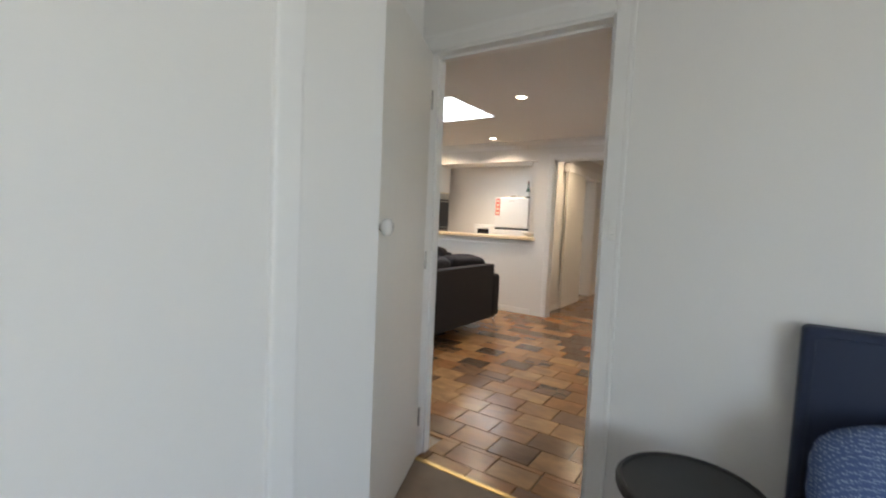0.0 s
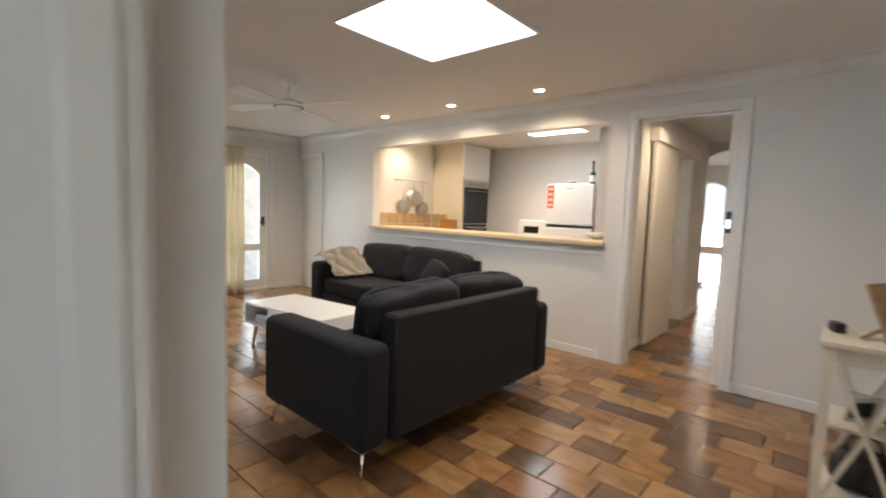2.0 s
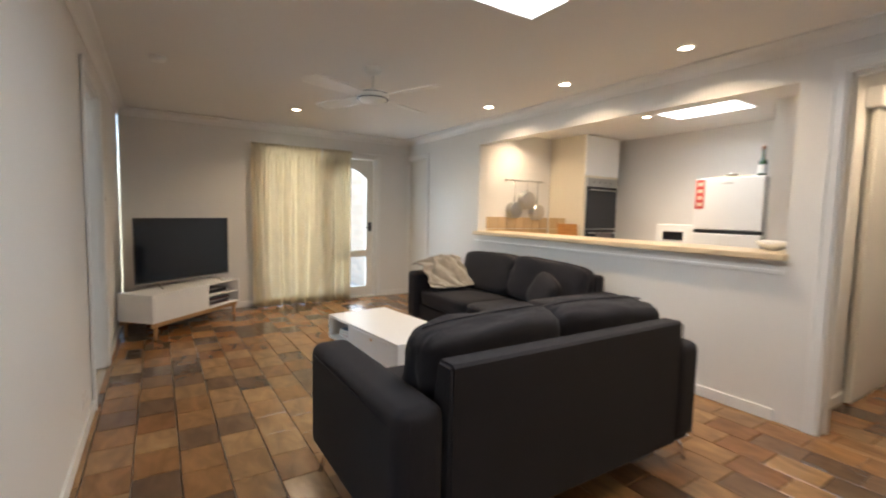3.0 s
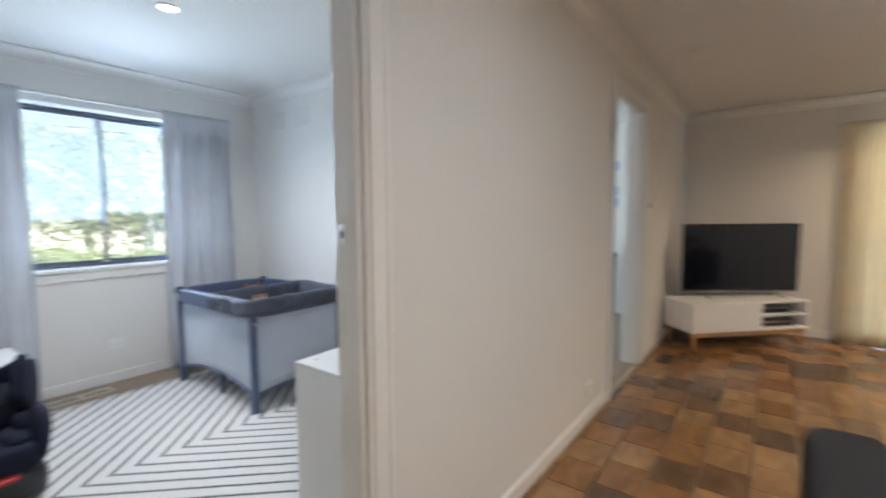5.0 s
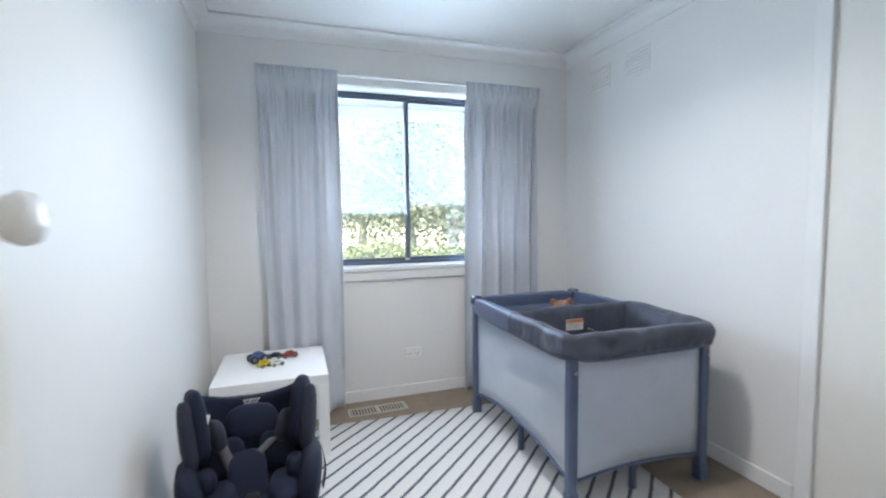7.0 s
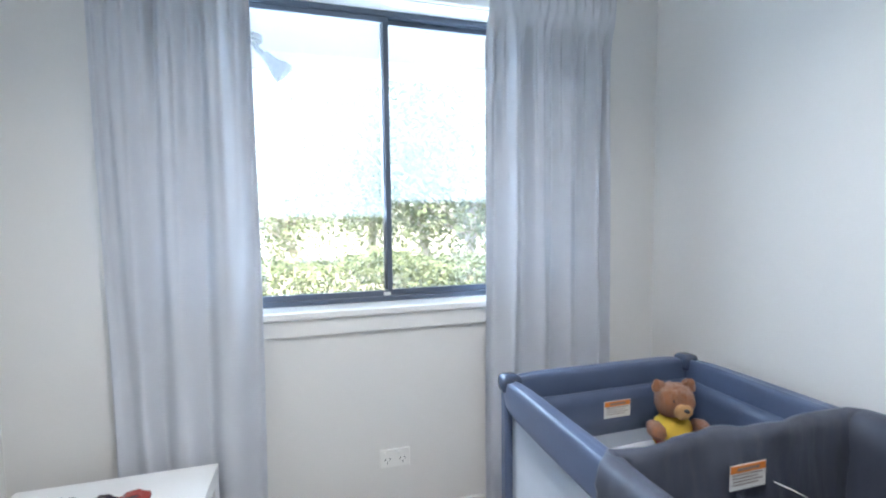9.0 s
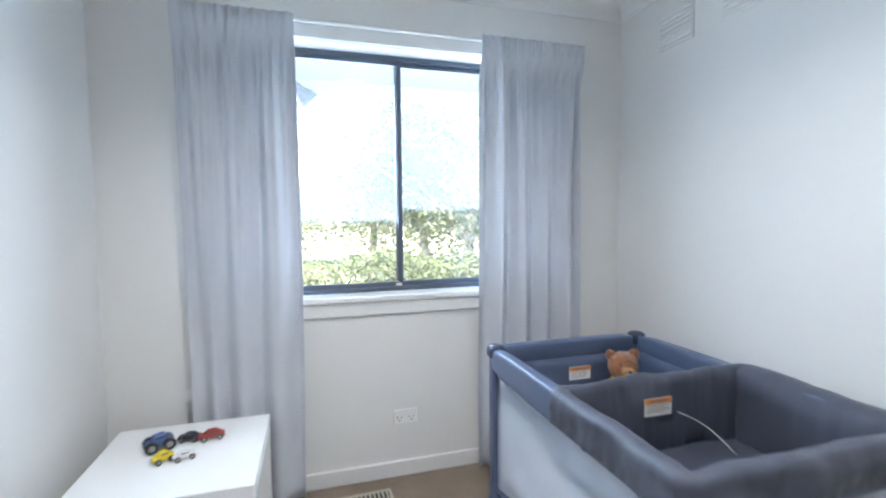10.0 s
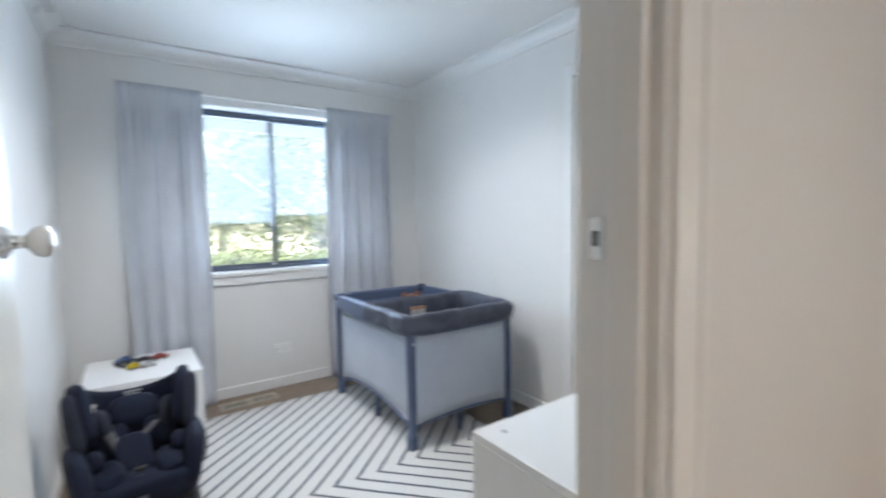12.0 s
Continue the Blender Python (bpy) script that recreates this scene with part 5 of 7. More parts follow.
toy(pose(-1.310, -0.755, 0.425, 0, 0, 170), paint("toy_black", (0.03, 0.03, 0.04)), paint("toy_glass", (0.05, 0.07, 0.09)), 0.009, (0.075, 0.032, 0.022), "small dark toy car")
toy(pose(-1.262, -0.620, 0.425, 0, 0, 215), paint("toy_yellow", (0.70, 0.52, 0.02)), paint("toy_glass", (0.05, 0.07, 0.09)), 0.010, (0.065, 0.032, 0.026), "small yellow toy car")
toy(pose(-1.325, -0.620, 0.425, 0, 0, 200), paint("toy_white", (0.75, 0.75, 0.75)), paint("toy_glass", (0.05, 0.07, 0.09)), 0.009, (0.070, 0.030, 0.020), "small white toy car")


SEAT = surface("seat_fabric", (0.008, 0.012, 0.029), 0.75, vary=0.25, big=9, fine=420, bump=0.5, depth=0.002, sheen=0.03)
SEAT_G = surface("seat_grey_panel", (0.026, 0.030, 0.046), 0.75, vary=0.15, big=9, fine=420, bump=0.4, depth=0.002, sheen=0.03)
STRAP = surface("webbing", (0.085, 0.085, 0.095), 0.7, vary=0.15, big=20, fine=300, bump=0.3)


for m in (SEAT, SEAT_G):
    m.node_tree.nodes["Principled BSDF"].inputs["Specular IOR Level"].default_value = 0.25


def car_seat():
    e = thing("car_seat", pose(-1.262, 0.125, 0, 0, 0, 4), "navy child car seat with red belt guide on the floor", "car seat")

    def soft(name, c, s, m=Matrix(), mat=SEAT, p=3.2, wob=0.05, seed=0.0, label="", parent=None):
        bm = bmesh.new()
        bm_pillow(bm, (0, 0, 0), s, p, 9, wob, seed, Matrix.Translation(c) @ m)
        return part(name, bm, mat, parent or e, label)

    bm = bmesh.new()
    bm_pillow(bm, (0, 0.02, 0.078), (0.40, 0.46, 0.155), 5.0, 10, 0.02, 1.0)
    base = part("base", bm, BLACK, e, "black moulded plastic base")
    soft("belt_guide", (-0.01, 0.222, 0.125), (0.155, 0.05, 0.048), pose(0, 0, 0, -15), RED, 4.0, 0.02, 2.0, "red belt guide")
    for s in (-1, 1):
        soft("base_foot", (s * 0.15, 0.13, 0.06), (0.12, 0.24, 0.115), pose(0, 0, s * 6), BLACK, 3.6, 0.03, 3.0 + s, "", base)
    lean = pose(0, 0, 0, 14, 0, 0)
    soft("seat_pad", (0, 0.06, 0.20), (0.34, 0.34, 0.13), Matrix(), SEAT, 3.2, 0.05, 1.0)
    soft("seat_front", (0, 0.185, 0.205), (0.36, 0.10, 0.135), pose(0, 0, 0, -12), SEAT, 4.0, 0.05, 31.0)

    def shell(u, v):
        # a curved head shell that dips in the middle and comes forward at both wings
        a = abs(2 * u - 1)
        x = (2 * u - 1) * 0.205
        top = 0.505 + 0.085 * a ** 2.2
        z = 0.20 + (top - 0.20) * v
        return (x, -0.135 + 0.13 * a ** 2.4 - 0.10 * (z - 0.36), z)

    bm = bmesh.new()
    bm_sheet(bm, shell, 26, 14, 0.030)
    part("head_shell", bm, SEAT, e)
    soft("back_pad", (0, -0.065, 0.33), (0.27, 0.11, 0.26), lean, SEAT, 3.0, 0.07, 3.0)
    soft("head_cushion", (0, -0.055, 0.438), (0.185, 0.085, 0.135), lean, SEAT, 2.5, 0.05, 5.0)
    soft("chest_pad", (0.015, 0.070, 0.305), (0.125, 0.045, 0.165), pose(0, 0, 0, 32, 4, 0), SEAT, 3.6, 0.05, 21.0)
    for s in (-1, 1):
        w = soft("head_wing", (s * 0.170, -0.005, 0.480), (0.062, 0.17, 0.245), lean @ pose(0, 0, 0, 0, s * 7, s * 16), SEAT, 2.8, 0.05, 6.0 + s)
        soft("wing_panel", (s * 0.193, 0.046, 0.465), (0.050, 0.085, 0.235), lean @ pose(0, 0, 0, 0, s * 6, s * 18), SEAT_G, 3.0, 0.03, 8.0 + s, "grey side panel", w)
        soft("inner_wing", (s * 0.114, -0.005, 0.430), (0.056, 0.10, 0.115), lean @ pose(0, 0, 0, 0, s * 12, s * 24), SEAT_G, 2.5, 0.05, 9.0 + s)
        soft("side_bolster", (s * 0.184, 0.095, 0.260), (0.078, 0.30, 0.255), pose(0, 0, 0, 8, s * 8, s * 7), SEAT, 2.9, 0.06, 11.0 + s)
        soft("hip_pad", (s * 0.105, 0.125, 0.272), (0.115, 0.19, 0.065), pose(0, 0, 0, 4, s * 16, s * 10), SEAT, 2.7, 0.07, 13.0 + s)
        soft("arm_pad", (s * 0.140, 0.085, 0.318), (0.062, 0.10, 0.085), pose(0, 0, 0, 12, 0, s * 10), SEAT, 2.5, 0.06, 17.0 + s)
        soft("shoulder_pad", (s * 0.085, 0.000, 0.350), (0.125, 0.045, 0.125), lean @ pose(0, 0, 0, 0, s * 6, s * 8), SEAT, 3.6, 0.05, 15.0 + s)
    for x0, x1 in ((-0.075, 0.045), (0.095, 0.055)):
        bm = bmesh.new()
        bm_sheet(bm, lambda u, v: (x0 + (x1 - x0) * u + (v - 0.5) * 0.036, 0.026 + 0.045 * u, 0.405 - 0.085 * u), 8, 2, 0.002)
        part("harness_strap", bm, STRAP, e, "grey harness webbing")
    box_part("buckle", (-0.020, 0.150, 0.262), (0.020, 0.172, 0.290), BLACK, e, 0.006, "black harness buckle")
    bm = bmesh.new()
    bm_sheet(bm, lambda u, v: (0.005 + (v - 0.5) * 0.030, 0.195 + 0.046 * math.sin(u * 2.2), 0.272 - 0.125 * u), 10, 2, 0.002)
    part("adjuster_strap", bm, STRAP, e, "grey adjuster webbing")
    bm = bmesh.new()
    bm_sheet(bm, lambda u, v: (-0.236 - 0.012 * math.sin(u * 3), 0.02 + 0.035 * v - 0.03 * u, 0.335 - 0.165 * u), 10, 3, 0.003)
    part("side_strap", bm, BLACK, e, "loose black side strap")
    bm = bmesh.new()
    bm_sheet(bm, lambda u, v: (-0.06 - 0.05 * u, 0.235 + 0.02 * math.sin(u * 3), 0.135 - 0.125 * u + 0.022 * v), 12, 2, 0.003)
    part("tether_strap", bm, BLACK, e, "black tether strap")
    bm = bmesh.new()
    bm_box(bm, (-0.012, -0.001, -0.035), (0.012, 0.001, 0.035))
    bmesh.ops.transform(bm, matrix=pose(0.142, 0.056, 0.500, 20, -18, 12), verts=bm.verts[:])
    part("care_tag", bm, PAPER, e, "small white care tag")
    part_bars(e)


def part_bars(e):
    """The maker's mark: two short rows of plain white strokes."""
    bm = bmesh.new()
    for row, n in ((0, 6), (1, 5)):
        for k in range(n):
            x = -0.026 + 0.010 * k + 0.003 * row
            bm_box(bm, (x, 0.0, -0.011 * row), (x + 0.007, 0.0015, -0.011 * row + 0.007), 0)
    bmesh.ops.transform(bm, matrix=pose(0.0, -0.080, 0.510, 6, 0, 180), verts=bm.verts[:])
    return part("maker_mark", bm, PAPER, e, "small white maker's mark")


car_seat()


GLOSS_NAVY = surface("glossy_navy_plastic", (0.045, 0.060, 0.10), 0.22, vary=0.06, big=8, fine=120, bump=0.03)


def travel_cot():
    x0, x1, y0, y1, H = -3.14, -2.425, -0.645, 0.365, 0.70
    cx, cy = (x0 + x1) / 2, (y0 + y1) / 2
    e = thing("travel_cot", pose(cx, cy, 0.0), "navy and grey folding travel cot with bassinet insert on the rug", "travel cot")
    X, Y = (x1 - x0) / 2, (y1 - y0) / 2
    for a in (-1, 1):
        for b in (-1, 1):
            bm = bmesh.new()
            bm_box(bm, (a * X, b * Y, 0.075), (a * (X - 0.042), b * (Y - 0.042), H - 0.03), 0.010, 3)
            post = part("corner_post", bm, NAVY, e)
            bm = bmesh.new()
            bm_box(bm, (a * (X + 0.004), b * (Y + 0.004), 0.0), (a * (X - 0.046), b * (Y - 0.046), 0.085), 0.010, 3)
            bm_tube(bm, [(a * (X - 0.03), b * (Y - 0.03), 0.125), (a * (X - 0.03), b * (Y - 0.09), 0.118), (a * (X - 0.03), b * (Y - 0.15), 0.135)], 0.012, 8)
            part("foot", bm, NAVY, post, "dark plastic foot")
            bm = bmesh.new()
            # the caps at the insert's end are pushed down under the cloth
            bm_pillow(bm, (a * (X - 0.022), b * (Y - 0.022), H - (0.014 if b < 0 else 0.030)), (0.066, 0.066, 0.056) if b < 0 else (0.044, 0.044, 0.050), 3.4, 7, 0.02, a + 2 * b)
            part("corner_cap", bm, GLOSS_NAVY, post, "glossy dark corner cap")
            bm = bmesh.new()
            bm_cyl(bm, (a * (X - 0.02), b * Y, H - 0.125), (a * (X - 0.02), b * (Y + 0.010), H - 0.125), 0.008, n=14)
            part("rivet", bm, CHROME, post, "chrome rivet")
    # padded rails
    for b in (-1, 1):
        bm = bmesh.new()
        bm_pillow(bm, (0, b * (Y - 0.018), H - 0.045), (2 * X - 0.05, 0.050, 0.105), 6, 12, 0.03, b * 4.0)
        part("top_rail", bm, NAVY, e, "padded navy rail")
        bm = bmesh.new()
        bm_pillow(bm, (b * (X - 0.018), 0, H - 0.045), (0.050, 2 * Y - 0.05, 0.105), 6, 14, 0.03, b * 7.0)
        part("top_rail", bm, NAVY, e, "padded navy rail")

    # netting sides with an arched lower edge, fabric strip inside the rim
    def lower(t, rise=0.062):
        return 0.120 + rise * (1 - (2 * t - 1) ** 2)

    for b in (-1, 1):
        bm = bmesh.new()
        bm_sheet(bm, lambda u, v: ((2 * u - 1) * (X - 0.042), b * (Y - 0.022), lower(u, 0.022) + (H - 0.09 - lower(u, 0.022)) * v), 20, 8, 0.002)
        part("netting_side", bm, NETTING, e, "pale grey see-through netting")
        bm = bmesh.new()
        bm_sheet(bm, lambda u, v: (b * (X - 0.022), (2 * u - 1) * (Y - 0.042), lower(u) + (H - 0.09 - lower(u)) * v), 24, 8, 0.002)
        part("netting_side", bm, NETTING, e, "pale grey see-through netting")
        for along in (0, 1):
            bm = bmesh.new()
            if along:
                pts = [(b * (X - 0.022), (2 * k / 16 - 1) * (Y - 0.042), lower(k / 16)) for k in range(17)]
            else:
                pts = [((2 * k / 16 - 1) * (X - 0.042), b * (Y - 0.022), lower(k / 16, 0.022)) for k in range(17)]
            bm_tube(bm, pts, 0.009, 8)
            part("lower_binding", bm, NAVY, e, "navy bound edge")
    bm = bmesh.new()
    bm_pillow(bm, (0, 0, 0.215), (2 * X - 0.10, 2 * Y - 0.10, 0.035), 8, 8, 0.02, 3.0)
    part("mattress", bm, surface("cot_mattress", (0.60, 0.60, 0.62), 0.85, vary=0.06), e, "pale grey mattress")
    for b in (-1, 1):
        if b < 0:
            bm = bmesh.new()
            bm_sheet(bm, lambda u, v: ((2 * u - 1) * (X - 0.05), b * (Y - 0.052), H - 0.21 + 0.15 * v), 12, 3, 0.003)
            part("inner_band", bm, NAVY, e)
        bm = bmesh.new()
        bm_sheet(bm, lambda u, v: (b * (X - 0.052), -(Y - 0.06) * (1 - u) - 0.01, H - 0.21 + 0.15 * v), 14, 3, 0.003)
        part("inner_band", bm, NAVY, e)
    for x, y in ((0.0, Y - 0.06), (-X + 0.06, 0.0), (X - 0.06, 0.0), (0.0, 0.0)):
        bm = bmesh.new()
        bm_cyl(bm, (x, y, 0.0), (x, y, 0.20), 0.017, 0.014, 14)
        part("centre_leg", bm, NAVY, e, smooth=True)
    box_part("crossbar", (-X + 0.05, -0.012, 0.175), (X - 0.05, 0.012, 0.195), NAVY, e, 0.005)
    box_part("crossbar", (-0.012, -Y + 0.05, 0.155), (0.012, Y - 0.05, 0.175), NAVY, e, 0.005)

    # bassinet insert over the end nearest the door
    ya, yb, top = 0.0, Y + 0.012, H + 0.018
    i = part("bassinet_insert", rim_mesh(X + 0.014, ya, yb, top), SLATE, e, "dark slate puckered fabric insert")
    bm = bmesh.new()
    bm_sheet(bm, lambda u, v: ((2 * u - 1) * (X - 0.030), ya - 0.004 + (yb - ya - 0.045) * v, top - 0.232 + 0.008 * noise.noise(Vector((u * 5, v * 5, 2)))), 14, 12, 0.02)
    part("insert_floor", bm, SLATE, i)
    # the insert's pale mesh walls hang inside the netting, with a strap at each pocket
    POCKET = sheer("insert_mesh", (0.80, 0.83, 0.90), 0.4, fine=600, clear=0.12)
    for side in (-1, 0, 1):
        def wall(u, v, side=side):
            low = 0.415 + 0.012 * math.sin(u * 17) + 0.008 * noise.noise(Vector((u * 9, side, 1)))
            zz = low + (H - 0.07 - low) * v
            puff = 0.006 * abs(math.sin(u * math.pi * 3)) * (1 - v)
            if side == 0:
                return ((2 * u - 1) * (X - 0.06), Y - 0.038 + puff, zz)
            return (side * (X - 0.038 + puff), ya + 0.03 + (Y - ya - 0.09) * u, zz)
        bm = bmesh.new()
        bm_sheet(bm, wall, 36, 8, 0.002)
        hung = part("insert_wall", bm, POCKET, i, "pale mesh wall of the insert")
        for t in ((0.22, 0.52, 0.82) if side == 0 else (0.3, 0.72)):
            bm = bmesh.new()
            bm_sheet(bm, lambda u, v: tuple(Vector(wall(t + 0.028 * (u - 0.5), v)) + Vector((side * 0.004, 0.004 if side == 0 else 0, 0))), 2, 8, 0.002)
            part("strap", bm, STRAP, hung, "grey strap")
    for x, y, rz, pa in ((0.02, ya + 0.046, 0, "y"), (-0.03, -Y + 0.056, 0, "y"), (-X + 0.058, -0.02, 90, "x")):
        z = top - 0.085 if rz == 0 and y > -0.2 else H - 0.13
        lab = part("warning_label", label_mesh(), PAPER, e, "white warning label with orange band")
        lab.matrix_basis = pose(x, y, z, 0, 0, 180 if rz == 0 else 90)
        bm = bmesh.new()
        bm_box(bm, (-0.048, -0.0016, 0.010), (0.048, -0.0006, 0.026))
        part("orange_band", bm, surface("label_orange", (0.72, 0.22, 0.03), 0.6), lab, "orange warning band")
        bm = bmesh.new()
        for k in range(4):
            bm_box(bm, (-0.042, -0.0013, 0.004 - 0.007 * k), (0.040 - 0.012 * (k % 2), -0.0006, 0.0062 - 0.007 * k))
        bm_box(bm, (-0.03, -0.0022, 0.015), (0.03, -0.0016, 0.021))
        part("small_print", bm, surface("label_grey", (0.25, 0.2, 0.17), 0.7), lab)
    bm = bmesh.new()
    bm_sheet(bm, lambda u, v: (-0.05 - 0.11 * u, ya + 0.05 + 0.10 * u + 0.012 * v, top - 0.11 - 0.10 * u + 0.02 * math.sin(u * 3)), 10, 1, 0.002)
    part("fabric_tie", bm, PAPER, i, "loose white fabric tape")


def label_mesh():
    bm = bmesh.new()
    bm_box(bm, (-0.05, -0.0005, -0.028), (0.05, 0.0005, 0.028), 0)
    return bm


def rim_mesh(X, ya, yb, top):
    """A ring of gathered cloth folded over the cot's rails: outside flap, rolled rim, inside wall."""
    bm = bmesh.new()
    corners = [(X, ya), (X, yb), (-X, yb), (-X, ya)]
    n = 90
    loop = []
    r = 0.03
    for k in range(4):
        p, q = Vector(corners[k]), Vector(corners[(k + 1) % 4])
        d = (q - p).normalized()
        for j in range(n):
            loop.append((p + d * r + (q - p - 2 * d * r) * (j / (n - 1)), Vector((d.y, -d.x)), k))
    prof = [(-0.004, -0.100), (0.006, -0.094), (0.010, -0.082), (0.009, -0.066), (0.011, -0.05), (0.010, -0.025), (0.006, -0.008), (-0.004, 0.002), (-0.024, 0.004), (-0.048, -0.004), (-0.064, -0.025), (-0.072, -0.09), (-0.076, -0.18), (-0.080, -0.24)]
    rings = []
    for t, (c, o, k) in enumerate(loop):
        ring = []
        for i, (a, z) in enumerate(prof):
            if k == 3:  # the side across the middle hangs as a plain wall
                a, z = min(a, 0.006) * 0.5, max(z, -0.25)
            w = noise.noise(Vector((c.x * 6, c.y * 6, z * 13))) * 0.020
            # long creases that run along the flap, and short gathers at its hem
            w2 = 0.015 * abs(noise.noise(Vector((c.x * 9 + z * 30, c.y * 9 - z * 30, z * 34)))) - 0.002
            w2 += noise.noise(Vector((c.x * 40, c.y * 40, z * 9))) * (0.004 if i < 3 or i > 9 else 0.0012)
            pt = c + o * (a + w + w2)
            if z < -0.02 and (k == 3 or i > 9):  # the inner walls hang inside the netting
                pt.x = max(-X + 0.066, min(X - 0.066, pt.x))
                pt.y = min(yb - 0.064, pt.y)
            ring.append(bm.verts.new((pt.x, pt.y, top + z + (0.009 * noise.noise(Vector((c.x * 9, c.y * 9, 3 + z * 3)))))))
        rings.append(ring)
    for a, b in zip(rings, rings[1:] + rings[:1]):
        for i in range(len(prof) - 1):
            bm.faces.new((a[i], b[i], b[i + 1], a[i + 1])).smooth = True
    return bm


travel_cot()


def teddy():
    """A stuffed toy bear, one plain mesh with fur and shirt zones."""
    bm = bmesh.new()

    def blob(c, s, mat, seed, wob=0.05):
        n0 = len(bm.faces)
        bm_pillow(bm, c, s, 2.3, 9, wob, seed)
        bm.faces.ensure_lookup_table()
        for f in bm.faces[n0:]:
            f.material_index = mat

    blob((0, 0, 0.075), (0.15, 0.12, 0.15), 1, 1.0)
    blob((0, 0.01, 0.045), (0.14, 0.13, 0.06), 2, 2.0)
    blob((0, 0.01, 0.205), (0.145, 0.125, 0.13), 0, 3.0)
    blob((0, 0.068, 0.185), (0.065, 0.05, 0.055), 3, 4.0)
    blob((0, 0.092, 0.197), (0.020, 0.016, 0.014), 4, 5.0)
    for s in (-1, 1):
        blob((s * 0.060, 0.0, 0.258), (0.05, 0.03, 0.05), 0, 6.0 + s)
        blob((s * 0.088, 0.045, 0.105), (0.055, 0.10, 0.060), 0, 8.0 + s)
        blob((s * 0.065, 0.10, 0.035), (0.068, 0.13, 0.068), 0, 10.0 + s)
        blob((s * 0.030, 0.063, 0.223), (0.013, 0.010, 0.013), 4, 12.0)
    bm.normal_update()
    for v in bm.verts:  # tufts of plush
        v.co += v.normal * 0.008 * noise.noise(v.co * 55)
    ob = part("teddy_bear", bm, surface("brown_plush", (0.33, 0.115, 0.035), 0.95, vary=0.35, big=30, fine=260, bump=1.0, depth=0.01, sheen=0.4))
    for mm in (surface("yellow_shirt", (0.75, 0.50, 0.06), 0.85, vary=0.08), surface("red_shorts", (0.42, 0.03, 0.03), 0.85, vary=0.1),
               surface("tan_plush", (0.50, 0.28, 0.12), 0.95, vary=0.2, fine=200, bump=0.8), BLACK):
        ob.data.materials.append(mm)
    ob.matrix_world = pose(-2.95, -0.50, 0.455, 0, 0, -15) @ Matrix.Scale(0.8, 4)
    tagged(ob, "brown plush bear in yellow shirt sitting in the cot", "soft toy")


teddy()
bm = bmesh.new()
bm_pillow(bm, (0, 0, 0), (0.42, 0.30, 0.165), 4, 10, 0.05, 4.0, pose(-2.83, -0.46, 0.372, 0, 0, 6))
tagged(part("folded_blanket", bm, surface("white_blanket", (0.66, 0.66, 0.68), 0.9, vary=0.06, fine=200, bump=0.3)), "folded white blanket in the cot", "blanket")


def drawers():
    e = thing("chest_of_drawers", pose(-2.375, 1.695, 0), "low white chest of drawers behind the door wall", "chest of drawers")
    X, Y, H = 0.425, 0.215, 0.70
    box_part("top_panel", (-X, -Y, H - 0.02), (X, Y, H), WHITE, e, 0.002)
    for s in (-1, 1):
        box_part("side_panel", (s * X, -Y + 0.002, 0.0), (s * (X - 0.018), Y, H - 0.0205), WHITE, e, 0.001)
    box_part("plinth", (-X + 0.018, -Y + 0.02, 0.0), (X - 0.018, -Y + 0.035, 0.05), WHITE, e, 0.001)
    for k in range(3):
        z = 0.055 + 0.207 * k
        d = box_part("drawer_front", (-X + 0.021, -Y + 0.001, z), (X - 0.021, -Y + 0.018, z + 0.203), WHITE, e, 0.002)
        bm = bmesh.new()
        bm_cyl(bm, (0, -Y + 0.001, z + 0.12), (0, -Y - 0.018, z + 0.12), 0.010, 0.014, 14)
        part("pull", bm, CHROME, d, "small round pull")
    bm = bmesh.new()
    bm_cyl(bm, (X - 0.06, -Y + 0.05, H - 0.001), (X - 0.06, -Y + 0.05, H + 0.0006), 0.008, n=14)
    part("cam_cap", bm, surface("cap_grey", (0.45, 0.45, 0.45), 0.4), e)


drawers()

for y in (-0.66, -0.33):
    e = thing("wall_vent", pose(-3.33, y, 2.055), "white painted louvred wall vent high on the wall", "wall vent", "pair of wall vents")
    box_part("frame", (0.0, -0.10, -0.075), (0.006, 0.10, 0.075), WALL, e, 0.002)
    for k in range(7):
        z = -0.06 + 0.02 * k
        bm = bmesh.new()
        bm_box(bm, (0.004, -0.088, -0.006), (0.010, 0.088, 0.004))
        bmesh.ops.transform(bm, matrix=pose(0, 0, z, 0, -30, 0), verts=bm.verts[:])
        part("louvre", bm, WALL, e)


